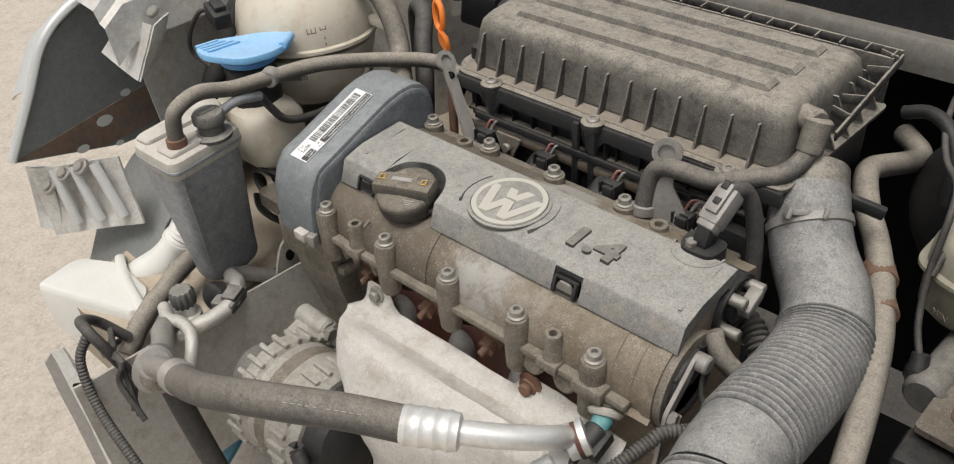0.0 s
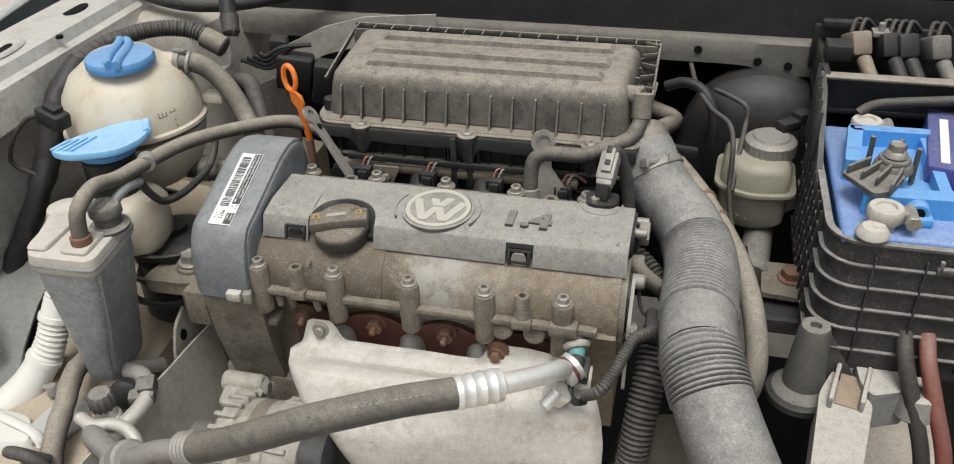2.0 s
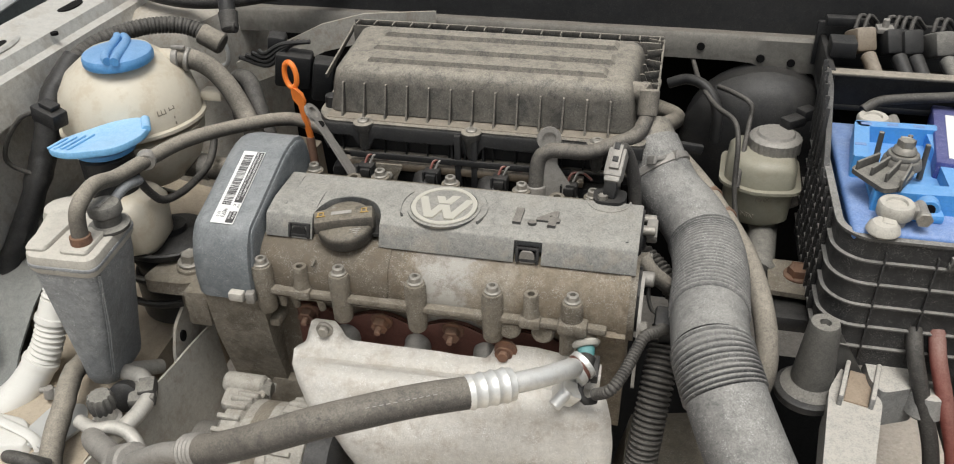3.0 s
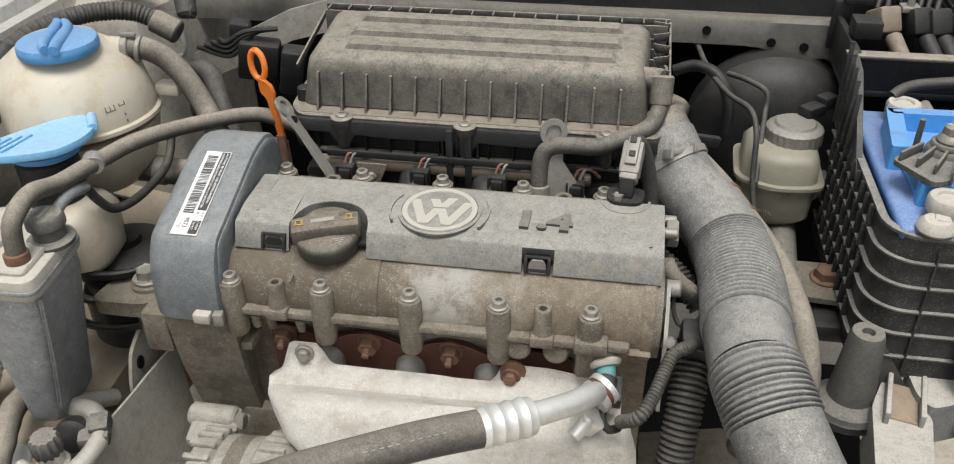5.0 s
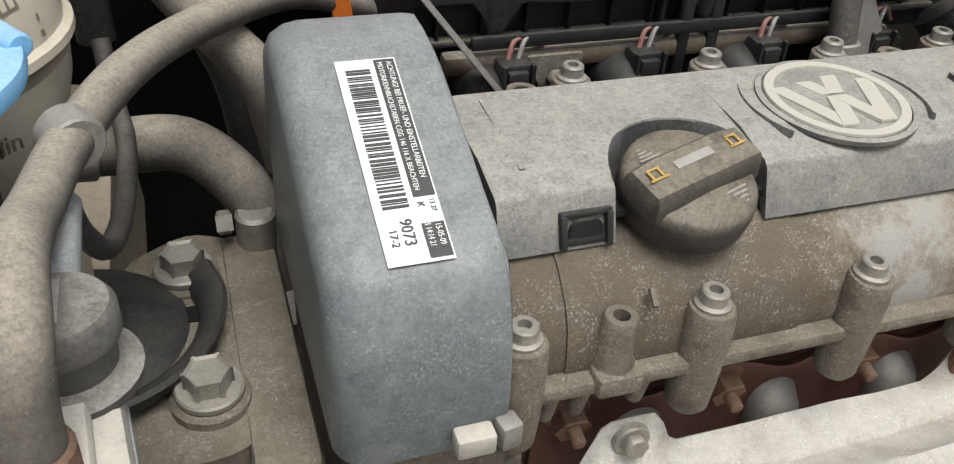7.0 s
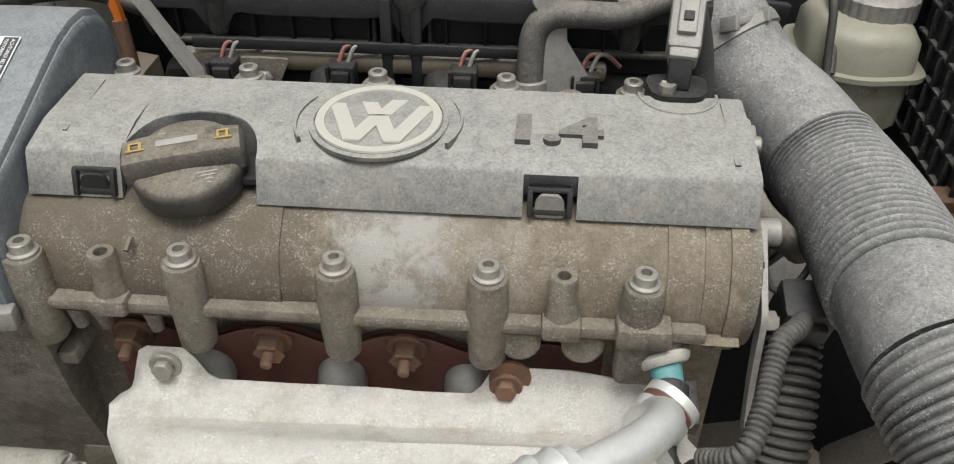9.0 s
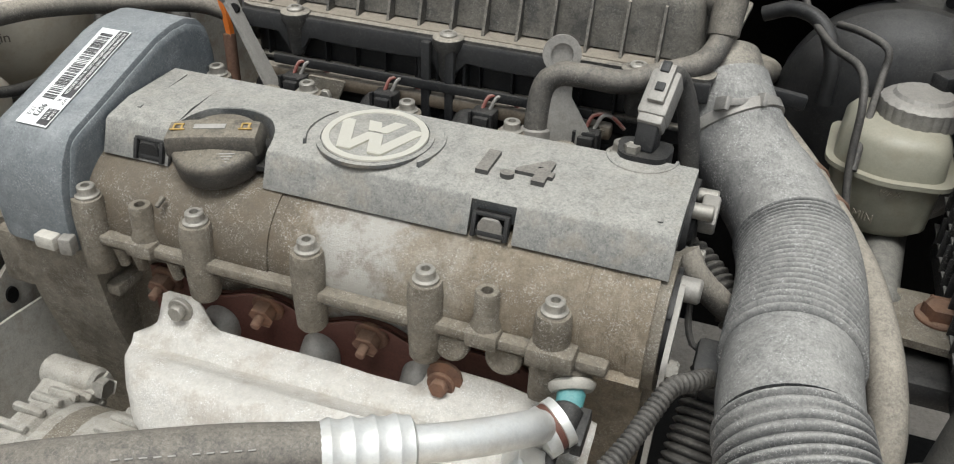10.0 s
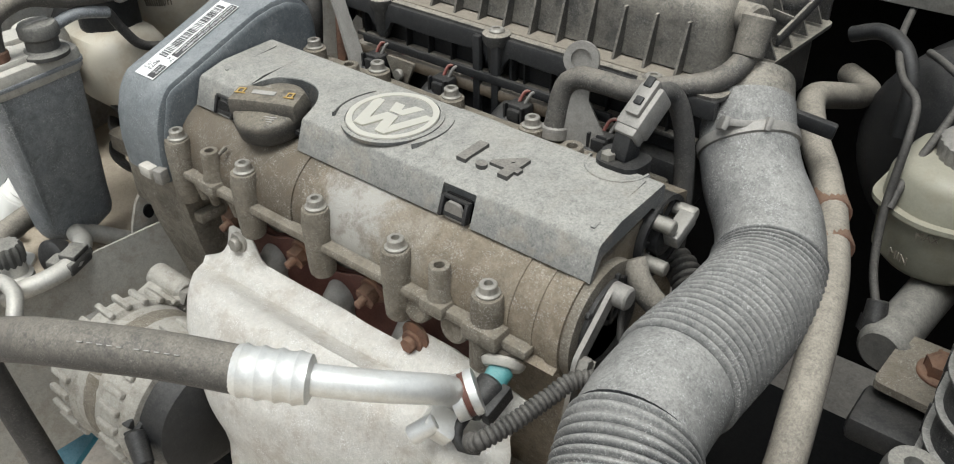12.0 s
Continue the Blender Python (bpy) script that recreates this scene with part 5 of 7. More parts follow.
part("body", loft([can_ring(0.94, 0.02), can_ring(0.93, -0.01, 0.06), can_ring(0.95, -0.135, 0.85), can_ring(0.97, -0.16, 1.0), can_ring(0.9, -0.169, 1.0), can_ring(0.6, -0.178, 1.0, 0.008)]), CANISTER, can, sharp=45)
part("body_rib", loft([[(p[0] + d, p[1] - d, p[2]) for d in (0.0, 0.002)] + [(p[0] + 0.004, p[1] + 0.002, p[2]), (p[0] + 0.004, p[1], p[2])] for p in ((-0.316, -0.076, 0.01), (-0.334, -0.066, -0.07), (-0.357, -0.055, -0.15))]), CANISTER, can)
part("lid", loft([can_ring(0.96, 0.010), can_ring(1.0, 0.014), can_ring(1.0, 0.0255), can_ring(0.975, 0.031), can_ring(0.93, 0.0322)]), PALE, can, "pale dusty lid")
part("lid_seam", loft([can_ring(1.012, 0.0175), can_ring(1.018, 0.0185), can_ring(1.018, 0.0205), can_ring(1.012, 0.0215)]), CANISTER, can)
for px, py, k in ((-0.385, -0.04, 0.3), (-0.343, -0.052, 0.4)):
    part("lid_pad", loft([[(px + (x + 0.362) * k * g, py + (y + 0.038) * (0.78 if k < 0.35 else 0.5) * g, z) for x, y, z in can_ring(1.0, h)] for h, g in ((0.0322, 1.0), (0.035, 1.0), (0.0368, 0.93))]), PALE, can)
valve = part("valve", lathe([(0.021, 0.0), (0.0215, 0.004), (0.0145, 0.007), (0.0145, 0.016), (0.0175, 0.019), (0.0175, 0.027), (0.0155, 0.030), (0, 0.031)], (-0.332, -0.018, 0.031), (0, 0, 1), 28), CLAMPM, can, "black round valve")
part("valve_mark", box(-0.332, -0.018, 0.0623, 0.004, 0.02, 0.001), FADED, valve)
part("side_pod", wobble(loft([[(-0.405 + w * math.cos(a) * 0.03, 0.012 + w * math.sin(a) * 0.026, z) for a in [2 * math.pi * q / 16 for q in range(16)]] for z, w in ((-0.04, 0.8), (-0.02, 1), (0.018, 1), (0.03, 0.85), (0.035, 0.5))]), 0.0006, 0.02), PALE, can)
part("foot_clip", box(-0.378, -0.07, -0.0, 0.012, 0.008, 0.03, 0.002), BLACK, can)
vap = thing("vapour_hose", "long dusty hose from canister elbow over the tank", "hose", (-0.3, 0.1, 0.06))
part("hose", sweep([(-0.338, -0.058, 0.034), (-0.337, -0.056, 0.06), (-0.335, -0.05, 0.076), (-0.336, -0.02, 0.083), (-0.336, 0.02, 0.071), (-0.328, 0.065, 0.068), (-0.306, 0.12, 0.068), (-0.269, 0.185, 0.058), (-0.222, 0.225, 0.051), (-0.17, 0.228, 0.035)], 0.0085, 16), HOSE, vap)
part("rusty_clip", rod((-0.338, -0.058, 0.034), (-0.338, -0.0575, 0.046), 0.0108, 0.0108, 16, 0.001), RUST, vap)
for q in ((-0.328, 0.065, 0.068),):
    part("holder", rod(V(q) - V((-0.003, 0.006, 0)), V(q) + V((-0.003, 0.006, 0)), 0.0105, 0.0112, 16, 0.001), STEEL, vap)
thin = thing("vacuum_hose", "thin black hose from the canister valve", "hose", (-0.3, 0.1, 0.0))
part("taped_end", sweep([(-0.331, -0.004, 0.054), (-0.331, 0.02, 0.058), (-0.333, 0.05, 0.05)], 0.0055, 12), CANISTER, thin)
part("hose", sweep([(-0.333, 0.05, 0.05), (-0.332, 0.06, 0.03), (-0.326, 0.075, 0.01), (-0.321, 0.115, 0.002), (-0.319, 0.165, 0.005), (-0.323, 0.195, 0.016), (-0.325, 0.21, 0.04)], 0.0048, 12), RUBBER, thin)

# ---- wire loom along the left wing ----
loom = thing("wire_loom", "thick taped black wire loom along the wing", "cable", (-0.52, 0.1, -0.1))
part("corrugated", sweep([(-0.37, 0.33, 0.107), (-0.41, 0.325, 0.125), (-0.455, 0.3, 0.13), (-0.49, 0.25, 0.126), (-0.505, 0.21, 0.115)], ribbed(0.0115, 0.002, 0.005), 18, 0.0011), RUBBER, loom, sharp=70)
part("joint", rod((-0.36, 0.33, 0.1), (-0.39, 0.33, 0.115), 0.015, 0.0145, 16, 0.002), HOSE, loom)
part("taped", wobble(sweep([(-0.502, 0.215, 0.117), (-0.51, 0.19, 0.1), (-0.514, 0.16, 0.075), (-0.517, 0.13, 0.03), (-0.522, 0.1, -0.01), (-0.54, 0.075, -0.06), (-0.56, 0.06, -0.1), (-0.565, 0.045, -0.15), (-0.545, 0.02, -0.19), (-0.51, 0.0, -0.21)], lambda s, u: 0.0165 - 0.003 * u, 16, 0.005), 0.0026, 0.014), BLACK, loom)
lplug = thing("loom_plug", "black plug with twisted wires by the tank", "plug", (-0.47, 0.1, 0.08))
part("plug", join(box(-0.466, 0.098, 0.096, 0.038, 0.022, 0.02, 0.003, (0, 12, -15)), box(-0.462, 0.098, 0.109, 0.02, 0.014, 0.006, 0.001, (0, 12, -15))), BLACK, lplug)
part("wire", sweep([(-0.485, 0.1, 0.098), (-0.505, 0.095, 0.09), (-0.53, 0.09, 0.06), (-0.54, 0.09, 0.03), (-0.52, 0.1, 0.01)], 0.003, 8), RUBBER, lplug)

# ---- brake fluid tank, cylinder and servo ----
brake = thing("brake_fluid_tank", "milky brake fluid tank with ribbed grey cap", "fluid tank", (0.36, 0.33, -0.06))
part("body", loft([[(x, y, z) for x, y in rounded([(0.312 + i, 0.3 + i), (0.352, 0.278 + i), (0.402 - i, 0.285 + i), (0.405 - i, 0.372 - i), (0.318 + i, 0.378 - i)], 0.016, 4)] for z, i in ((-0.08, 0.012), (-0.07, 0.004), (-0.025, 0.002))]), FLUID, brake)
part("seam", prism(rounded([(0.308, 0.297), (0.351, 0.273), (0.407, 0.281), (0.41, 0.377), (0.313, 0.383)], 0.017), "z", -0.0265, -0.0225, 0.001, 1), FLUID, brake)
part("upper_body", loft([[(x, y, z) for x, y in rounded([(0.312 + i, 0.3 + i), (0.352, 0.278 + i), (0.402 - i, 0.285 + i), (0.405 - i, 0.372 - i), (0.318 + i, 0.378 - i)], 0.016, 4)] for z, i in ((-0.0225, 0.002), (0.0, 0.003), (0.008, 0.008), (0.011, 0.016))]), FLUID, brake)
bcap = part("cap", lathe([(0.026, -0.014), (0.0325, -0.012), (0.0325, 0.004), (0.029, 0.007), (0.024, 0.008), (0.022, 0.011), (0, 0.012)], (0.372, 0.338, 0.02), (0, 0, 1), 72, 24, 0.05), STEEL, brake, "ribbed grey cap")
part("cap_plug", join(box(0.392, 0.36, 0.036, 0.03, 0.018, 0.014, 0.003, (0, 0, 40)), box(0.408, 0.374, 0.042, 0.022, 0.018, 0.016, 0.003, (0, 0, 40))), BLACK, bcap)
part("level_text", writing("MIN", 0.01, pose(0.338, 0.2815, -0.06, 90, 0, -25), 0.0004), MK, brake)
part("level_text", writing("MAX", 0.008, pose(0.353, 0.277, -0.036, 90, 0, 8), 0.0004), MK, brake)
master = thing("brake_cylinder", "dusty cast brake master cylinder", "brake part", (0.37, 0.3, -0.12))
part("cylinder", rod((0.378, 0.37, -0.1), (0.365, 0.22, -0.1), 0.019, 0.018, 24, 0.004), CLAMPM, master)
part("end_cap", rod((0.366, 0.225, -0.1), (0.3645, 0.214, -0.1), 0.0205, 0.019, 24, 0.003), CLAMPM, master)
part("servo", lathe([(0.05, 0), (0.085, 0.012), (0.104, 0.03), (0.11, 0.045), (0.106, 0.05), (0.105, 0.09)], (0.365, 0.4, -0.045), (0, 1, 0), 40), BLACK, master, "dark round brake servo")
for pts in ([(0.262, 0.5, 0.06), (0.275, 0.42, 0.055), (0.296, 0.36, 0.05), (0.318, 0.325, 0.048), (0.325, 0.3, 0.03), (0.327, 0.28, -0.02), (0.335, 0.26, -0.06), (0.35, 0.24, -0.085)], [(0.3, 0.42, 0.05), (0.32, 0.39, 0.055), (0.34, 0.37, 0.05), (0.34, 0.36, 0.03), (0.332, 0.3, 0.0), (0.33, 0.28, -0.02)]):
    t = thing("brake_line", "thin bent steel brake line", "pipe", pts[-1], "brake lines")
    part("line", sweep(pts, 0.0033, 10), RUBBER, t)
fit = thing("line_fitting", "dark fitting where the brake line ends", "fitting", (0.35, 0.235, -0.09))
part("fitting", join(rod((0.348, 0.245, -0.078), (0.352, 0.234, -0.095), 0.008, 0.0095, 14, 0.001), hexagon((0.352, 0.234, -0.1), (0, 0.3, 1), 0.011, 0.01)), BLACK, fit)
vac = thing("servo_hose", "black vacuum hose to the brake servo", "hose", (0.28, 0.4, 0.0))
part("hose", sweep([(0.235, 0.42, 0.05), (0.26, 0.415, 0.06), (0.285, 0.4, 0.055), (0.3, 0.385, 0.03), (0.302, 0.38, -0.01)], 0.007, 14), BLACK, vac)

# ---- battery, its tray and fuse box ----
BX0, BX1, BY0, BY1 = 0.43, 0.625, 0.094, 0.337
bat = thing("battery", "dusty blue car battery with clamped terminals", "battery", (0.51, 0.2, -0.12))
part("case", box((BX0 + BX1) / 2, (BY0 + BY1) / 2, -0.04, BX1 - BX0, BY1 - BY0, 0.16, 0.012, (0, 0, 0), 3), BATTERY, bat)
part("top", box((BX0 + BX1) / 2, (BY0 + BY1) / 2, 0.043, BX1 - BX0 + 0.004, BY1 - BY0 + 0.004, 0.016, 0.006, (0, 0, 0), 3), BATTERY, bat)
LIGHTBLUE = surface("bright_blue_plastic", (0.06, 0.3, 0.68), 0.35, dust=0.25, grain=0.15, dust_col=(0.45, 0.5, 0.55), speck=0.3)
for nm, b in (("frame_bar", prism(rounded([(0.448, 0.29), (0.536, 0.292), (0.536, 0.278), (0.452, 0.276)], 0.004), "z", 0.05, 0.077, 0.002, 2)),
              ("frame_bar", prism(rounded([(0.436, 0.2), (0.448, 0.288), (0.464, 0.288), (0.452, 0.2)], 0.004), "z", 0.05, 0.077, 0.002, 2)),
              ("frame_bar", prism(rounded([(0.448, 0.132), (0.545, 0.136), (0.545, 0.156), (0.45, 0.152)], 0.004), "z", 0.05, 0.074, 0.002, 2)),
              ("frame_bar", prism(rounded([(0.524, 0.15), (0.524, 0.28), (0.536, 0.28), (0.536, 0.15)], 0.004), "z", 0.05, 0.072, 0.002, 2)),
              ("frame_floor", box(0.488, 0.215, 0.0545, 0.075, 0.13, 0.005, 0.001))):
    part(nm, b, LIGHTBLUE, bat, "bright blue raised frame")
for x, y in ((0.46, 0.283), (0.488, 0.284), (0.516, 0.285), (0.447, 0.23)):
    part("frame_pocket", box(x, y, 0.0768, 0.012, 0.006, 0.001), BATTERY, bat)
part("spigot", join(rod((0.5, 0.134, 0.064), (0.5, 0.122, 0.064), 0.011, 0.011, 20, 0.002), box(0.5, 0.124, 0.056, 0.03, 0.016, 0.01, 0.003)), LIGHTBLUE, bat)
part("spigot_hole", rod((0.5, 0.1225, 0.064), (0.5, 0.1212, 0.064), 0.006, 0.006, 16), DARK, bat)
nl = part("rear_label", box(0.573, 0.27, 0.064, 0.086, 0.15, 0.026, 0.003, (0, 0, -9)), surface("navy_label", (0.035, 0.05, 0.24), 0.4, dust=0.2, speck=0.6, speck_col=(0.6, 0.6, 0.65)), bat, "navy blue label with pale bars")
for k in range(3):
    part("label_bar", box(0.546 + 0.016 * k, 0.265 - 0.003 * k, 0.0775, 0.009 - 0.002 * k, 0.11 - 0.02 * k, 0.0008, 0, (0, 0, -9)), PAPER, nl)
for x, y in ((0.467, 0.113), (0.472, 0.311)):
    term = part("terminal", lathe([(0.0125, 0), (0.012, 0.008), (0.0168, 0.010), (0.0178, 0.012), (0.0178, 0.022), (0.016, 0.0245), (0.0105, 0.0245), (0.0095, 0.022), (0, 0.022)], (x, y, 0.05), (0, 0, 1), 28), PALE, bat, "dusty lead terminal with clamp")
    part("clamp_jaw", join(box(x + 0.019, y + 0.001, 0.066, 0.016, 0.018, 0.012, 0.002, (0, 0, 10)), rod((x + 0.024, y - 0.014, 0.067), (x + 0.024, y + 0.012, 0.067), 0.0062, 0.0062, 14, 0.001)), STEEL, term)
    part("clamp_nut", hexagon((x + 0.0235, y - 0.013, 0.067), (0, -1, 0), 0.0085, 0.006), BOLT, term)
    if y < 0.2:
        part("clamp_tail", join(box(x - 0.006, y - 0.012, 0.0605, 0.014, 0.026, 0.008, 0.003, (0, 0, -12)), rod((x - 0.012, y - 0.021, 0.05), (x - 0.012, y - 0.021, 0.063), 0.0165, 0.015, 20, 0.004)), PALE, term)
hold = thing("battery_clamp", "dark plastic battery hold-down with dusty bolt", "bracket", (0.47, 0.16, 0.06))
part("base", prism(rounded([(0.428, 0.165), (0.446, 0.186), (0.492, 0.168), (0.472, 0.132), (0.455, 0.124)], 0.006), "z", 0.076, 0.081, 0.001, 1), CLAMPM, hold)
for k in range(4):
    p0, p1 = V((0.433 + 0.0125 * k, 0.162 - 0.011 * k, 0.084)), V((0.458 + 0.0095 * k, 0.186 - 0.006 * k, 0.084))
    m = (p0 + p1) / 2
    part("rib", box(m.x, m.y, m.z, 0.0028, (p1 - p0).length, 0.013, 0.0006, (0, 0, math.degrees(math.atan2((p1 - p0).y, (p1 - p0).x)) - 90)), CLAMPM, hold)
part("head", join(rod((0.481, 0.187, 0.076), (0.481, 0.187, 0.087), 0.0205, 0.019, 26, 0.002), rod((0.481, 0.187, 0.087), (0.481, 0.187, 0.092), 0.0165, 0.016, 24, 0.001)), CLAMPM, hold)
part("bolt", join(rod((0.481, 0.187, 0.092), (0.481, 0.187, 0.1), 0.0125, 0.011, 20, 0.002), hexagon((0.481, 0.187, 0.1), (0, 0, 1), 0.0085, 0.006)), BOLT, hold)
for x, y in ((0.462, 0.215), (0.49, 0.212), (0.504, 0.193)):
    part("post", rod((x, y, 0.06), (x, y, 0.1), 0.0032, 0.0028, 10), CLAMPM, hold)
TRAYM = surface("tray_plastic", (0.02, 0.021, 0.023), 0.45, dust=0.2, dust_col=(0.3, 0.28, 0.245), wiped=0.4, speck=0.5, speck_col=(0.42, 0.4, 0.37))
TRAYRIB = surface("tray_rib_dust", (0.05, 0.05, 0.049), 0.5, dust=0.6, dust_col=(0.4, 0.38, 0.345), speck=0.3, wiped=0.3)
tray = thing("battery_box", "black ribbed plastic battery box with dusty ribs", "battery tray", (0.5, 0.2, -0.12))


def tray_line(out, n=7):
    """The outline of the box seen from above: from the front right, round the corner, to the back left."""
    r = 0.034 + out
    c = V((0.418 + 0.034, 0.086 + 0.034))
    arc = [(c.x + r * math.cos(radians(a)), c.y + r * math.sin(radians(a))) for a in [270 - 90 * k / n for k in range(n + 1)]]
    return [(0.64, c.y - r)] + arc + [(c.x - r, 0.345)]


def tray_band(o0, o1, z0, z1, drop=0.0):
    """A band round the box between two offsets; drop lowers it towards the back."""
    rows = []
    for (ax_, ay_), (bx_, by_) in zip(tray_line(o0), tray_line(o1)):
        d = drop * max(0.0, ay_ - 0.13)
        rows.append([(ax_, ay_, z0 - d), (bx_, by_, z0 - d), (bx_, by_, z1 - d), (ax_, ay_, z1 - d)])
    return loft(rows)


part("wall", tray_band(-0.004, 0.0, -0.115, 0.046), TRAYM, tray)
part("rim", tray_band(-0.0045, 0.003, 0.0445, 0.0475), TRAYRIB, tray, "dusty rim")
for k in range(5):
    part("level_rib", tray_band(-0.001, 0.0045, 0.0195 - k * 0.027, 0.0213 - k * 0.027), TRAYRIB, tray)
for k in range(9):
    for q in range(5):
        part("side_rib", box(0.4145, 0.14 + k * 0.0215 + (0.009 if q % 2 else 0.0), 0.033 - q * 0.027, 0.006, 0.0018, 0.0255, 0.0004), TRAYM, tray)
for x in (0.462, 0.51, 0.566, 0.612):
    part("front_rib", box(x, 0.0835, -0.035, 0.0018, 0.005, 0.135, 0.0004), TRAYM, tray)
part("catch", join(box(0.53, 0.0815, 0.026, 0.022, 0.006, 0.006, 0.001), box(0.522, 0.081, 0.031, 0.004, 0.005, 0.012, 0.001), box(0.538, 0.081, 0.031, 0.004, 0.005, 0.012, 0.001)), TRAYRIB, tray)
part("back_wall", prism(rounded([(0.21, 0.03), (0.345, 0.03), (0.345, 0.118), (0.3, 0.112), (0.24, 0.06)], 0.006), "x", 0.414, 0.42, 0.0015, 2), TRAYM, tray)
for k in range(5):
    part("back_rib", box(0.4115, 0.26 + k * 0.018, 0.068 + k * 0.004, 0.005, 0.002, 0.07 + k * 0.006, 0.0004), TRAYM, tray)
fuse = thing("fuse_box", "open black fuse box behind the battery", "fuse box", (0.52, 0.4, 0.04))
for q in ((0.53, 0.36, 0.085, 0.23, 0.008, 0.05), (0.53, 0.47, 0.1, 0.23, 0.008, 0.06), (0.424, 0.41, 0.09, 0.008, 0.12, 0.045), (0.53, 0.41, 0.062, 0.22, 0.11, 0.008), (0.437, 0.395, 0.125, 0.03, 0.03, 0.02), (0.447, 0.455, 0.136, 0.05, 0.014, 0.012)):
    part("wall", box(*q, 0.002), BLACK, fuse)
part("ledge", box(0.53, 0.352, 0.109, 0.235, 0.018, 0.004, 0.0015), HOSE, fuse)
BROWN = surface("brown_plug", (0.16, 0.12, 0.08), 0.45, dust=0.5, wiped=0.3)
for x, mt, lean in ((0.462, BROWN, 0.5), (0.497, BLACK, 0.35), (0.516, BLACK, 0.3), (0.552, CLAMPM, 0.4)):
    plugm = part("connector", join(box(x, 0.425, 0.122, 0.026, 0.034, 0.03, 0.004, (-28, 0, 20)), rod((x + 0.008, 0.405, 0.112), (x + 0.02, 0.372, 0.092), 0.0095, 0.0085, 16, 0.002)), mt, fuse)
    for k in range(2):
        part("wire", sweep([(x - 0.006 + 0.01 * k, 0.44, 0.132), (x + 0.01 * k, 0.452, 0.146), (x + 0.02 + 0.006 * k, 0.46, 0.13)], 0.0028, 8), RUBBER, plugm)
part("stud_plate", join(box(0.488, 0.43, 0.137, 0.02, 0.02, 0.006, 0.001), rod((0.488, 0.43, 0.138), (0.488, 0.43, 0.15), 0.0045, 0.004, 12, 0.001)), STEEL, fuse)
cable = thing("battery_cable", "thick grey battery cable", "cable", (0.53, 0.3, 0.08))
part("cable", sweep([(0.462, 0.325, 0.074), (0.478, 0.334, 0.082), (0.505, 0.338, 0.086), (0.55, 0.337, 0.092), (0.62, 0.335, 0.102)], 0.0062, 12), RUBBER, cable)
for mt, dx, lb in ((RUBBER, 0.0, "black battery cable by the bracket"), (RED, 0.022, "red battery cable by the bracket")):
    c = thing("hanging_cable", lb, "cable", (0.52 + dx, 0.06, -0.15))
    part("cable", sweep([(0.51 + dx, 0.09, -0.06), (0.512 + dx, 0.068, -0.08), (0.525 + dx, 0.05, -0.12), (0.545 + dx, 0.035, -0.18), (0.56 + dx, 0.03, -0.26)], 0.0085, 12), mt, c)
# plastic support in front of the battery, and the rusty plate beside it
sup = thing("battery_support", "dusty grey plastic support bracket with cone", "bracket", (0.45, 0.05, -0.2))
part("cone", lathe([(0.034, -0.1), (0.033, -0.088), (0.0225, -0.078), (0.0165, -0.006), (0.0145, 0.0), (0.006, 0.0), (0.005, -0.006), (0, -0.006)], (0.42, 0.073, -0.053), (0, 0, 1), 26), CLAMPM, sup)
part("saucer", lathe([(0.03, -0.004), (0.036, 0.0), (0.036, 0.008), (0.033, 0.010)], (0.418, 0.07, -0.15), (0, 0, 1), 26), BLACK, sup)
part("gusset", prism([(0.438, -0.07), (0.478, -0.135), (0.43, -0.15)], "y", 0.084, 0.088, 0.0008, 1), CLAMPM, sup)
part("leg", prism(rounded([(0.434, 0.05), (0.451, 0.088), (0.458, 0.06), (0.474, 0.062), (0.486, 0.04), (0.464, -0.06), (0.415, -0.075)], 0.008), "z", -0.175, -0.122, 0.004, 2), SUPPORT, sup)
part("shoulder", prism(rounded([(0.472, 0.1), (0.516, 0.104), (0.526, 0.06), (0.484, 0.042), (0.474, 0.06)], 0.008), "z", -0.16, -0.112, 0.004, 2), SUPPORT, sup)
for x in (0.448, 0.479):
    part("channel_side", box(x, 0.055, -0.118, 0.005, 0.06, 0.02, 0.0015, (0, 0, -14)), SUPPORT, sup)
part("ear", rod((0.532, 0.062, -0.115), (0.532, 0.056, -0.145), 0.02, 0.02, 20, 0.003), SUPPORT, sup)
part("dust_bed", box(0.464, 0.055, -0.1215, 0.024, 0.05, 0.003, 0.001, (0, 0, -14)), surface("brown_dust", (0.3, 0.22, 0.15), 0.95, dust=0.3), sup)
plate = thing("rusty_plate", "pale steel plate with rusty bolt", "bracket", (0.39, 0.2, -0.12))
part("plate", prism(rounded([(0.372, 0.17), (0.436, 0.165), (0.436, 0.235), (0.375, 0.235)], 0.006), "z", -0.096, -0.0895, 0.0025, 2), CAST, plate)
part("lower_plate", box(0.4, 0.165, -0.117, 0.066, 0.046, 0.022, 0.006), BLACK, plate)
part("bolt", join(hexagon((0.408, 0.205, -0.088), (0, 0, 1), 0.0125, 0.009), rod((0.408, 0.205, -0.09), (0.408, 0.205, -0.0865), 0.017, 0.017, 20, 0.001)), RUST, plate)

# ---- body panels round the engine bay ----
def panel(name, bm, mt, label, cat):
    return solo(name, bm, mt, label, cat, kind="structure")


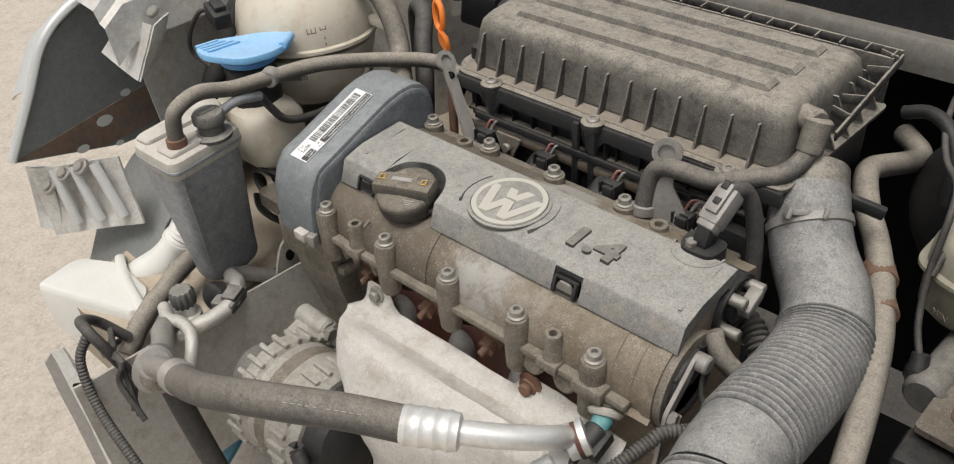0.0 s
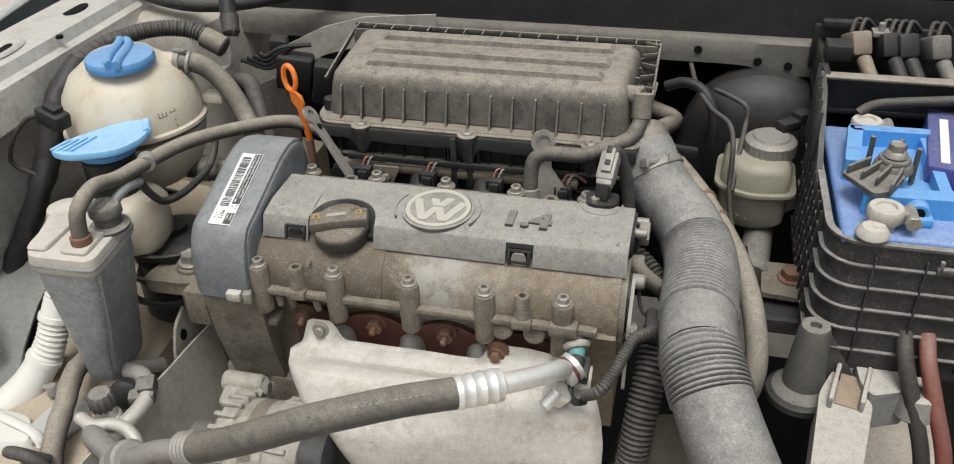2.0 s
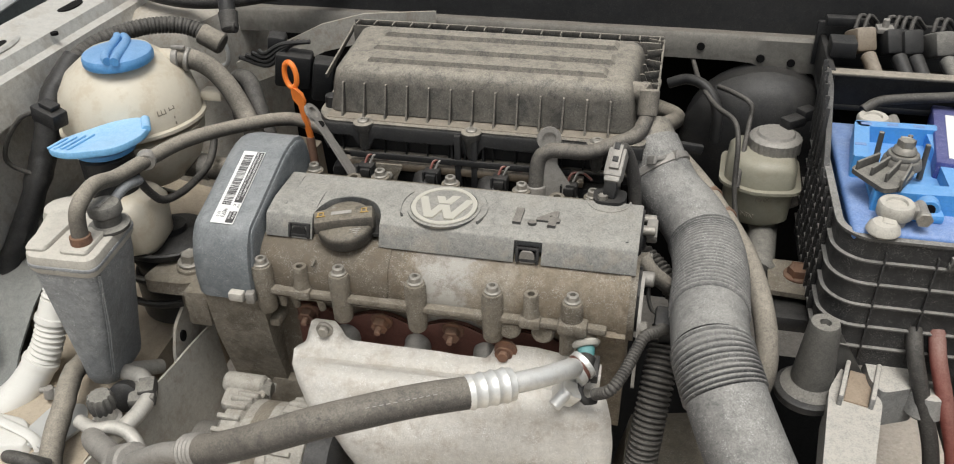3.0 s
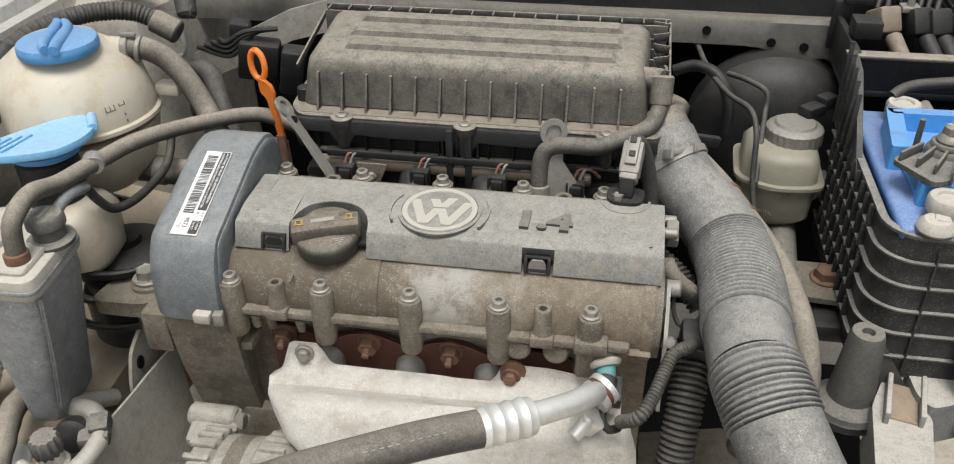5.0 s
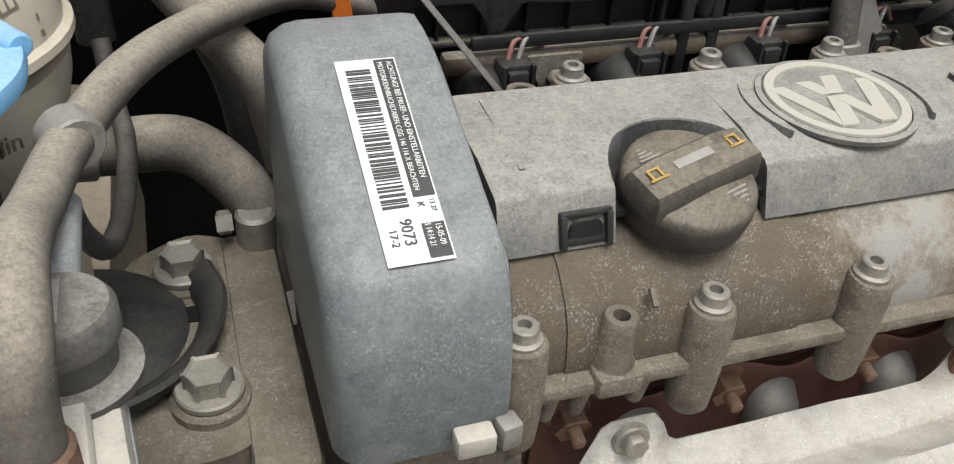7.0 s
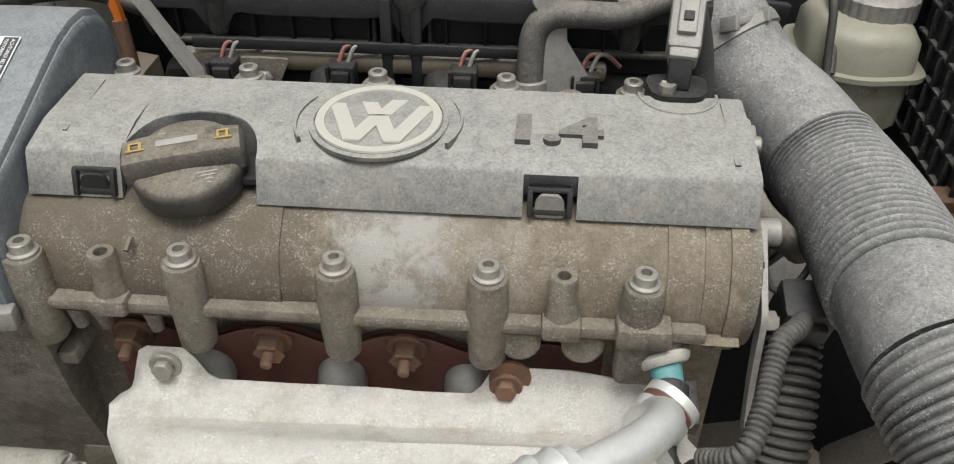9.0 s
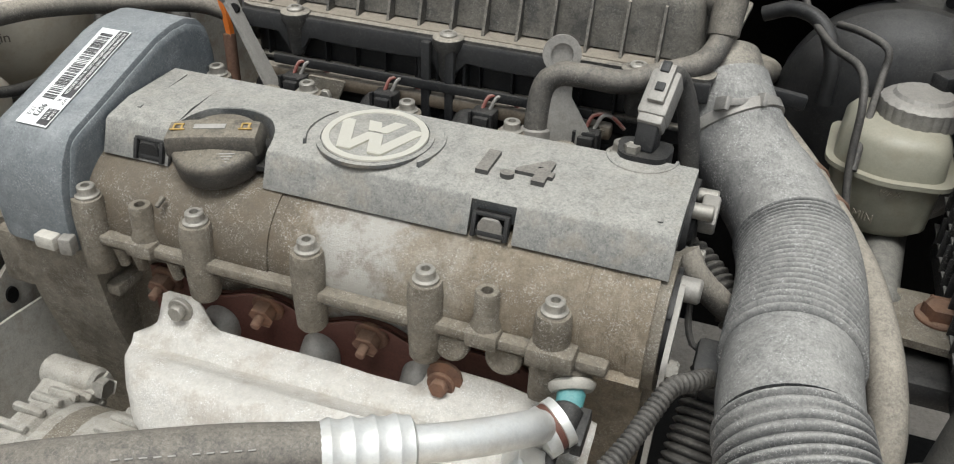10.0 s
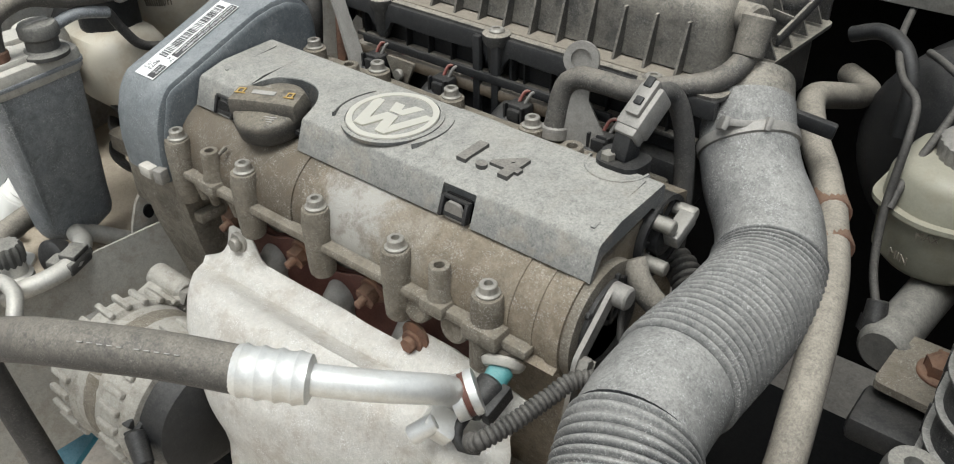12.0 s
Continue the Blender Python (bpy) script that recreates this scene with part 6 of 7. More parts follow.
panel("ground", join(wobble(sheet([[(-14 + 28 * u / 60, -14 + 28 * v / 60, -0.72) for u in range(61)] for v in range(61)], 0.05), 0.03, 0.8), sheet([[(-400, -400, -0.76), (400, -400, -0.76)], [(-400, 400, -0.76), (400, 400, -0.76)]], 0.02)), EARTH, "pale dry earth with small stones", "ground")
st = bmesh.new()
rs = random.Random(3)
for k in range(700):
    x, y, r = -0.8 - 2.4 * rs.random() ** 1.4, -1.2 + 2.6 * rs.random(), 0.004 + 0.016 * rs.random() ** 4
    bmesh.ops.create_icosphere(st, subdivisions=1, radius=r, matrix=pose(x, y, -0.715 + r * 0.2, rs.random() * 90, rs.random() * 90, 0) @ Matrix.Diagonal((1, 0.8, 0.6, 1)))
solo("gravel", st, EARTH, "small loose pale stones on the earth", "gravel", kind="stuff")
joint = thing("drive_joint", "rusty drive joint lying on the earth", "car part", (-2.0, 0.42, -0.69))
part("housing", lathe([(0.03, 0), (0.06, 0.02), (0.066, 0.06), (0.05, 0.1), (0.02, 0.11)], (-2.05, 0.4, -0.65), (0.9, 0.3, 0.05), 24), RUST, joint)
part("shaft", rod((-1.98, 0.42, -0.65), (-1.7, 0.52, -0.67), 0.016, 0.014, 14), RUST, joint)

# the bulkhead takes the void colour, which paints in the shade behind the engine
panel("bulkhead", box(0.05, 0.66, -0.15, 1.5, 0.03, 0.56, 0.004), DARK, "dusty bulkhead behind the engine, near black for shade", "bulkhead")
# a sheet added to paint in the shade below the engine
panel("floor_shade", box(0.1, 0.35, -0.6, 1.0, 0.6, 0.03), DARK, "near-black sheet added as shade below the engine", "undertray")
panel("right_wing_wall", box(0.68, 0.15, -0.15, 0.03, 1.0, 0.55, 0.01), BLACK, "dark inner wing beside the battery", "inner wing")
XS = [-0.46 + 0.02 * k for k in range(60)]


def lobe(x):
    """The wavy lower edge of the cowl panel."""
    return 0.064 - 0.016 * math.exp(-((x - 0.385) / 0.03) ** 2) - 0.03 * max(0.0, min(1, (x - 0.41) / 0.04))


# dusty cowl metal with the shade over the cowl put into a dark base
COWLM = surface("shaded_cowl_metal", (0.12, 0.117, 0.108), 0.5, 0.1, dust=0.35, dust_col=(0.25, 0.215, 0.17), bump=0.12, blot=(0.06, 0.055, 0.048), blot_amount=0.5)
panel("cowl_panel", sheet([[(x, 0.478, lobe(x)) for x in XS], [(x, 0.4785, lobe(x) + 0.012) for x in XS], [(x, 0.481, 0.094) for x in XS], [(x, 0.486, 0.099) for x in XS], [(x, 0.5, 0.1) for x in XS]], 0.002), COWLM, "dusty metal cowl panel with round holes", "cowl")
for x, z in ((0.272, 0.082), (0.428, 0.086), (0.352, 0.07), (0.392, 0.066)):
    solo("panel_hole", rod((x, 0.476, z), (x, 0.4782, z), 0.0055, 0.0055, 14), DARK, "dark round hole in the cowl panel", "hole", "cowl holes", "structure")
panel("cowl_seal", wobble(sheet([[(x, 0.5 + 0.001 * k, 0.096 + 0.012 * k) for x in XS] for k in range(6)], 0.004), 0.0015, 0.04), BLACK, "black rubber cowl seal", "cowl seal")
panel("cowl_lip", loft([[(x, 0.508, 0.152 + r), (x, 0.5, 0.158 + r), (x, 0.502, 0.166 + r), (x, 0.53, 0.174 + r), (x, 0.6, 0.172 + r), (x, 0.6, 0.15)] for x, r in ((-0.3, -0.012), (-0.1, 0.0), (0.2, 0.004), (0.9, 0.012))]), COWLM, "dusty cowl edge, darkened for shade", "cowl edge")
beam = thing("corner_beam", "dusty sloping body beam behind the air filter", "chassis", (-0.28, 0.45, 0.02), kind="structure")
part("beam", wobble(sheet([[(-0.40, 0.43, 0.02 + d), (-0.34, 0.435, 0.045 + d), (-0.26, 0.44, 0.085 + d), (-0.2, 0.45, 0.1 + d), (-0.1, 0.475, 0.1 + d)] for d in (0.012, 0.0, -0.015, -0.03)], 0.003), 0.002, 0.05), BODY, beam)
part("bracket", prism(rounded([(-0.43, 0.05), (-0.385, 0.052), (-0.38, 0.095), (-0.40, 0.1), (-0.44, 0.1)], 0.008), "y", 0.372, 0.376, 0.001, 1), BODY, beam, "bent c-shaped metal bracket")
part("bracket_lip", sweep([(-0.44, 0.37, 0.052), (-0.385, 0.37, 0.053), (-0.381, 0.37, 0.09), (-0.4, 0.37, 0.1)], 0.003, 8), PAINT, beam)
relay = thing("dark_plug_cluster", "black plugs and wires behind the dipstick", "plug", (-0.28, 0.36, 0.03))
for q in ((-0.275, 0.36, 0.06, 0.05, 0.03, 0.05), (-0.235, 0.365, 0.045, 0.03, 0.03, 0.06), (-0.3, 0.37, 0.09, 0.025, 0.025, 0.03)):
    part("plug", box(*q, 0.005, (5, 10, 15)), BLACK, relay)
for k in range(4):
    part("wire", sweep([(-0.35 + 0.01 * k, 0.35, 0.075 + 0.004 * k), (-0.31, 0.35, 0.065 + 0.006 * k), (-0.285, 0.352, 0.085 + 0.004 * k), (-0.27 + 0.008 * k, 0.36, 0.1)], 0.0032, 8), BLACK, relay)
# a further near-black sheet, added for the shade in front of the bulkhead
panel("rear_shade", box(0.05, 0.62, -0.2, 1.2, 0.02, 0.5), DARK, "near-black sheet added as shade behind the engine", "bulkhead felt")
gr = thing("cowl_grille", "black ribbed plastic cowl grille", "grille", (0.3, 0.64, 0.2), kind="structure")
part("base", box(0.3, 0.64, 0.195, 1.1, 0.14, 0.01, 0.003, (8, 0, 0)), BLACK, gr)
for k in range(40):
    part("slat", box(-0.2 + k * 0.026, 0.63, 0.202, 0.005, 0.09, 0.008, 0.001, (8, 0, 0)), BLACK, gr)
glass = bpy.data.materials.new("windscreen_glass")
glass.use_nodes = True
gb = glass.node_tree.nodes["Principled BSDF"]
gb.inputs["Base Color"].default_value, gb.inputs["Roughness"].default_value = (0.25, 0.3, 0.3, 1), 0.08
panel("windscreen", box(0.2, 0.92, 0.36, 1.3, 0.006, 0.56, 0.002, (-52, 0, 0)), glass, "dusty windscreen above the cowl", "windscreen")

# left side: wing, rail, strut tower
def patch(a, b, c, d, bulge=0.0, nu=7, nw=6, thick=0.002):
    """A pressed metal patch between four corners, a to b along its top, d to c along its foot."""
    a, b, c, d = V(a), V(b), V(c), V(d)
    nrm = (b - a).cross(d - a).normalized()
    rows = []
    for j in range(nw):
        w = j / (nw - 1)
        rows.append([tuple(a.lerp(b, u).lerp(d.lerp(c, u), w) + nrm * bulge * math.sin(math.pi * u) * math.sin(math.pi * w)) for u in [i / (nu - 1) for i in range(nu)]])
    return wobble(sheet(rows, thick), 0.0015, 0.03)


rail = thing("wing_rail", "bent dusty sheet metal rail with slots", "inner wing", (-0.56, 0.2, 0.1), kind="structure")
part("top_plate", sheet([[(x, y, 0.142 - 0.02 * (y < 0.0) + dz) for y in (-0.01, 0.02, 0.06, 0.15, 0.25, 0.4, 0.6)] for x, dz in ((-0.615, 0.004), (-0.6, 0.0), (-0.57, -0.004), (-0.555, -0.006), (-0.55, -0.02), (-0.54, -0.024), (-0.535, -0.07))], 0.002), RAILM, rail)
part("front_fold", patch((-0.592, 0.04, 0.08), (-0.508, 0.035, 0.095), (-0.518, 0.0, 0.031), (-0.597, 0.0, 0.048), 0.004), RAILM, rail, "bare bent metal bracket")
part("side_fold", patch((-0.508, 0.035, 0.095), (-0.515, 0.06, 0.1), (-0.537, 0.045, 0.046), (-0.518, 0.0, 0.031), -0.004), RAILM, rail, "bare bent metal bracket")
fold_mid = (V((-0.592, 0.04, 0.08)) + V((-0.518, 0.0, 0.031)) + V((-0.597, 0.0, 0.048))) / 3
part("fold_hole", rod(fold_mid + V((0, 0.001, 0)), fold_mid + V((0.001, -0.005, 0.003)), 0.006, 0.006, 14), DARK, rail)
part("fold_bolt", hexagon((V((-0.508, 0.035, 0.095)) + V((-0.515, 0.06, 0.1))) / 2 + V((-0.012, 0.0, 0.004)), (0, -0.5, 0.8), 0.009, 0.006), BOLT, rail)
part("slot_ring", loft([[(-0.585 + r * 1.0 * math.cos(a), 0.17 + r * 2.4 * math.sin(a), 0.138 + h) for r, h in ((0.011, 0.004), (0.014, 0.0065), (0.018, 0.0065), (0.021, 0.003))] for a in [2 * math.pi * q / 24 for q in range(25)]], caps=False), RAILM, rail)
for y, L in ((0.17, 0.06), (0.33, 0.05)):
    part("slot", prism(oval(-0.582, y, 0.011, L / 2, 20), "z", 0.1405, 0.1425), DARK, rail)
for x, y, r in ((-0.548, 0.09, 0.006), (-0.545, 0.24, 0.005), (-0.55, 0.04, 0.009)):
    part("hole", prism(oval(x, y, r, r, 14), "z", 0.136, 0.1395), DARK, rail)
part("rail_bolt", hexagon((-0.556, 0.035, 0.136), (0, 0, 1), 0.011, 0.006), BOLT, rail)
panel("wing_wall", sheet([[(-0.57 - 0.012 * math.sin(z * 20) - 0.02 * (z < -0.1), y, z) for y in (0.03, 0.08, 0.15, 0.25, 0.35, 0.5, 0.65)] for z in (0.12, 0.06, 0.0, -0.06, -0.12, -0.2, -0.3)], 0.002), RAILM, "dusty sheet metal inner wing", "inner wing")
panel("strut_tower", wobble(loft([[(x, y, z) for x, y in rounded([(-0.57 + i, 0.385 + i), (-0.43 - i, 0.385 + i), (-0.39 - i, 0.6), (-0.57 + i, 0.6)], 0.03, 5)] for z, i in ((-0.3, 0.0), (0.07, 0.0), (0.1, 0.006), (0.112, 0.02))]), 0.002, 0.06), BODY, "dusty strut tower panel behind the tank", "strut tower")
panel("bay_seal", sweep([(-0.62, 0.56, 0.15), (-0.55, 0.44, 0.14), (-0.46, 0.4, 0.135), (-0.38, 0.41, 0.135), (-0.31, 0.45, 0.14), (-0.24, 0.49, 0.15)], 0.0115, 14), RUBBER, "black rubber bonnet seal", "seal")
strut = thing("bonnet_strut", "black bonnet strut end hanging down", "strut", (-0.32, 0.3, 0.14))
part("tube", rod((-0.355, 0.36, 0.26), (-0.325, 0.295, 0.155), 0.0105, 0.0105, 16, 0.001), BLACK, strut)
part("socket", join(rod((-0.327, 0.3, 0.16), (-0.32, 0.285, 0.138), 0.0125, 0.011, 16, 0.003), rod((-0.33, 0.288, 0.143), (-0.312, 0.288, 0.143), 0.008, 0.008, 14, 0.001)), RUBBER, strut)
hl = [(-0.14, -0.06), (-0.09, 0.012), (-0.045, 0.075), (0.02, 0.108), (0.15, 0.14), (0.35, 0.165), (0.7, 0.18), (0.7, -0.45), (0.42, -0.45), (0.34, -0.25), (0.18, -0.11), (0.0, -0.1)]
wing = thing("front_wing", "silver front wing panel with dark inner face", "car wing", (-0.65, 0.2, -0.3))
part("outer_skin", prism(hl, "x", -0.652, -0.645, 0.001, 1), PAINT, wing)
part("inner_skin", prism([(y + 0.004, z - 0.004) for y, z in hl], "x", -0.6445, -0.641, 0.0006, 1), INNER, wing, "dark inner face")
part("edge_fold", sweep([(-0.64, y, z) for y, z in hl[:7]], 0.006, 10, squash=0.6), PAINT, wing, "bright folded edge")
for k, (y, z, r) in enumerate(((-0.01, -0.06, 0.008), (0.03, -0.035, 0.005), (-0.05, -0.085, 0.006), (0.0, -0.1, 0.004))):
    part("rust_hole", prism(oval(y, z, r * 1.5, r, 9), "x", -0.641, -0.6395), PAINT, wing)
part("rust_band", prism([(-0.135, -0.062), (0.1, -0.03), (0.14, -0.085), (-0.02, -0.095)], "x", -0.641, -0.6398), surface("rusty_flake", (0.16, 0.1, 0.07), 0.9, dust=0.5, bump=0.6, blot=(0.09, 0.08, 0.075), blot_amount=0.8), wing)
arch = [[(-0.64 + 0.14 * w, 0.16 + (0.3 + 0.0 * w) * math.cos(radians(a)), -0.42 + 0.34 * math.sin(radians(a))) for a in range(40, 181, 10)] for w in (0, 0.5, 1)]
part("outer_lip", sheet([[(-0.645 - 0.022 * w, y - 0.012 * w, z + 0.004 - 0.012 * w * w) for y, z in hl[1:7]] for w in (0, 0.3, 0.7, 1)], 0.002), PAINT, wing, "bright outer edge")
panel("wheel_arch", sheet(arch, 0.003), INNER, "dark dented wheel arch liner", "wheel arch")

# ---- front left corner: supports, cross member, pipes ----
horn = thing("bumper_bracket", "bent silver bumper bracket", "bracket", (-0.53, -0.12, -0.2))
HA, HB, HC, HD = V((-0.659, -0.117, -0.09)), V((-0.541, -0.045, -0.06)), V((-0.514, -0.051, -0.15)), V((-0.647, -0.122, -0.19))
part("face", patch(HA, HB, HC, HD, 0.012, 9, 8, 0.003), RAILM, horn)
for u0, u1 in ((0.3, 0.34), (0.52, 0.6), (0.74, 0.86)):
    top, foot = HA.lerp(HB, u0), HD.lerp(HC, u1)
    q = [top.lerp(foot, k / 5) + V((0.0, -0.006, 0.008)) for k in (0.6, 1.5, 2.5, 3.5, 4.6)]
    part("rib", sweep([tuple(p) for p in q], 0.0075, 12, squash=0.6), PAINT, horn)
part("ear", patch(HA + V((-0.015, 0, 0)), HA.lerp(HB, 0.22), HD.lerp(HC, 0.1), HD + V((-0.02, -0.01, 0.01)), 0.02, 7, 6), RAILM, horn)
for u, w in ((0.2, 0.35), (0.42, 0.2), (0.62, 0.15)):
    p = HA.lerp(HB, u).lerp(HD.lerp(HC, u), w) + V((0, -0.008, 0.011))
    part("bolt", hexagon(p, (0.1, -0.6, 0.7), 0.008, 0.006), BOLT, horn)
    part("washer", rod(p - V((0.0, -0.003, 0.004)), p + V((0, -0.001, 0.001)), 0.012, 0.012, 16, 0.001), STEEL, horn)
leg = thing("chassis_leg", "dusty beige chassis leg", "chassis", (-0.45, 0.0, -0.25), kind="structure")
part("leg", wobble(loft([[(-0.56, y, -0.20 + 0.05 * d), (-0.36, y, -0.205 + 0.02 * d), (-0.35, y, -0.32), (-0.57, y, -0.32)] for y, d in ((-0.17, -0.4), (-0.1, -0.2), (-0.02, 0.0), (0.08, 0.4), (0.3, 1.0), (0.6, 1.0))]), 0.003, 0.05), CAKED, leg)
SIDEM = surface("dusty_pale_sheet", (0.38, 0.375, 0.345), 0.6, 0.1, dust=0.55, dust_col=(0.5, 0.45, 0.38), bump=0.2, blot=(0.25, 0.22, 0.18), blot_amount=0.45, speck=0.5)
cm = thing("cross_member", "dusty grey radiator side panel", "chassis", (-0.3, -0.1, -0.25), kind="structure")
part("plate", wobble(sheet([[(-0.302 + 0.012 * w - 0.03 * u, 0.075 - 0.33 * u, -0.168 - 0.2 * w) for u in [k / 12 for k in range(13)]] for w in (0, 0.04, 0.1, 0.4, 1)], 0.003), 0.002, 0.05), SIDEM, cm)
part("ear", prism(rounded([(0.005, -0.21), (0.005, -0.17), (0.02, -0.135), (0.05, -0.12), (0.11, -0.1), (0.11, -0.21)], 0.01), "x", -0.318, -0.314, 0.001, 1), BODY, cm)
part("ear_hole", prism(oval(0.028, -0.155, 0.006, 0.008, 14), "x", -0.3145, -0.312), DARK, cm)
front = thing("radiator_frame", "scratched bent metal radiator frame", "chassis", (-0.26, -0.25, -0.3))
FA, FB, FC, FD = V((-0.446, -0.233, -0.2)), V((-0.435, -0.222, -0.195)), V((-0.328, -0.227, -0.33)), V((-0.358, -0.248, -0.34))
part("bar", patch(FA, FB, FC, FD, 0.003, 4, 14, 0.004), RAILM, front)
for w in (0.3, 0.55, 0.8):
    p = FA.lerp(FB, 0.5).lerp(FD.lerp(FC, 0.5), w)
    part("slot", rod(p + V((0, 0, -0.002)), p + V((0, -0.002, 0.004)), 0.006, 0.006, 12), DARK, front)
part("inner_flange", patch(FA + V((-0.012, -0.012, -0.02)), FA, FD, FD + V((-0.015, -0.012, -0.03)), 0.002, 4, 12), STEEL, front)
duct = thing("washer_tube", "white ribbed plastic filler tube", "tube", (-0.46, -0.05, -0.2))
DT = [(-0.438, 0.03, -0.03), (-0.448, 0.01, -0.075), (-0.458, -0.008, -0.118), (-0.468, -0.026, -0.158), (-0.49, -0.05, -0.198), (-0.515, -0.082, -0.222), (-0.53, -0.11, -0.235)]
part("tube", sweep(DT, lambda s, u: 0.0135 + 0.009 * min(1.0, u * 1.25) - (0.0035 * (0.5 + 0.5 * math.cos(2 * math.pi * s / 0.0068)) if (0.02 < s < 0.075 or 0.105 < s < 0.155) else 0) + (0.002 if 0.155 < s < 0.162 or 0.098 < s < 0.105 else 0), 28, 0.0011), WHITE, duct)
bx = thing("washer_box", "white plastic box with ridged edge", "box", (-0.54, -0.15, -0.28))
def box_ring(k, z):
    c = V((-0.515, -0.14))
    return [(c.x + (x - c.x) * k, c.y + (y - c.y) * k, z) for x, y in rounded([(-0.582, -0.192), (-0.425, -0.137), (-0.452, -0.098), (-0.536, -0.094), (-0.592, -0.126)], 0.014, 4)]


part("body", wobble(loft([box_ring(0.9, -0.285), box_ring(0.97, -0.262), box_ring(1.0, -0.24), box_ring(1.0, -0.208), box_ring(0.97, -0.2), box_ring(0.9, -0.197)]), 0.0008, 0.03), WHITE, bx)
part("rim", sweep([(-0.545, -0.085, -0.215), (-0.54, -0.09, -0.196), (-0.49, -0.11, -0.193), (-0.43, -0.125, -0.196), (-0.418, -0.132, -0.215), (-0.42, -0.136, -0.26)], 0.0065, 10, squash=0.5), WHITE, bx, "raised plastic rim")
acp = thing("aircon_pipe", "bright aluminium aircon pipes with service cap", "pipe", (-0.3, -0.12, -0.18))
part("bend", sweep([(-0.352, 0.02, -0.205), (-0.363, -0.028, -0.172), (-0.332, -0.039, -0.166), (-0.311, -0.063, -0.168), (-0.308, -0.088, -0.17), (-0.314, -0.114, -0.172), (-0.323, -0.132, -0.176)], 0.0095, 16), DULLALU, acp)
part("long_pipe", sweep([(-0.357, -0.124, -0.158), (-0.334, -0.132, -0.158), (-0.314, -0.127, -0.156), (-0.294, -0.129, -0.158), (-0.278, -0.139, -0.165), (-0.272, -0.151, -0.182)], 0.0075, 16), DULLALU, acp)
part("lower_pipe", sweep([(-0.33, -0.14, -0.17), (-0.29, -0.165, -0.155), (-0.25, -0.19, -0.13), (-0.22, -0.203, -0.104), (-0.195, -0.2045, -0.088), (-0.164, -0.206, -0.0765)], 0.0105, 18), STEEL, acp)
part("nut", rod((-0.262, -0.184, -0.138), (-0.235, -0.197, -0.115), 0.019, 0.019, 20, 0.003), STEEL, acp)
part("service_valve", lathe([(0.014, -0.03), (0.016, -0.026), (0.016, -0.016), (0.012, -0.014), (0.012, 0.0)], (-0.335, -0.108, -0.15), (0, 0, 1), 24), DULLALU, acp)
part("service_cap", lathe([(0.0125, 0), (0.0145, 0.003), (0.0148, 0.018), (0.0125, 0.0225), (0.006, 0.0235), (0, 0.0235)], (-0.335, -0.108, -0.153), (0, 0, 1), 72, 12, 0.14), CLAMPM, acp, "black fluted cap")
part("plug", join(box(-0.318, -0.062, -0.168, 0.03, 0.036, 0.014, 0.003, (0, 0, 25)), box(-0.314, -0.058, -0.159, 0.018, 0.024, 0.006, 0.001, (0, 0, 25))), CLAMPM, acp)
part("side_cap", lathe([(0.016, 0), (0.018, 0.006), (0.018, 0.016), (0.012, 0.02), (0, 0.02)], (-0.342, -0.057, -0.175), (0.2, -0.9, 0.3), 22), BLACK, acp, "black round plug")
wl2 = thing("front_loom", "taped grey wire loom at the front corner", "cable", (-0.38, -0.12, -0.2))
part("loom", wobble(sweep([(-0.42, -0.02, -0.17), (-0.41, -0.06, -0.16), (-0.395, -0.1, -0.165), (-0.385, -0.14, -0.18), (-0.37, -0.18, -0.2)], 0.0125, 14), 0.0015, 0.015), HOSE, wl2)
part("loop", sweep([(-0.37, -0.17, -0.18), (-0.385, -0.19, -0.15), (-0.37, -0.21, -0.125), (-0.345, -0.215, -0.12), (-0.33, -0.21, -0.14), (-0.325, -0.2, -0.18)], 0.0062, 12), RUBBER, wl2)
part("lead", sweep([(-0.345, -0.215, -0.125), (-0.34, -0.235, -0.15), (-0.31, -0.245, -0.19), (-0.25, -0.25, -0.22), (-0.19, -0.25, -0.27), (-0.18, -0.24, -0.34)], ribbed(0.0058, 0.001, 0.004), 12, 0.001), RUBBER, wl2)
blue = thing("blue_sheet", "blue plastic sheet below the radiator", "plastic sheet", (-0.42, -0.13, -0.46))
part("sheet", wobble(box(-0.42, -0.13, -0.45, 0.13, 0.11, 0.012, 0.003, (12, 0, 20)), 0.004, 0.05), surface("turquoise", (0.04, 0.22, 0.32), 0.5, dust=0.25), blue)
down = thing("drain_hose", "black hose with ribbed end under the aircon hose", "hose", (-0.2, -0.2, -0.3))
part("hose", sweep([(-0.24, -0.19, -0.12), (-0.235, -0.185, -0.2), (-0.22, -0.18, -0.28), (-0.19, -0.18, -0.34)], 0.0125, 16), RUBBER, down)
part("rib_end", sweep([(-0.21, -0.18, -0.3), (-0.185, -0.18, -0.345), (-0.165, -0.18, -0.37)], ribbed(0.0155, 0.003, 0.007), 18, 0.0015), ALU, down)

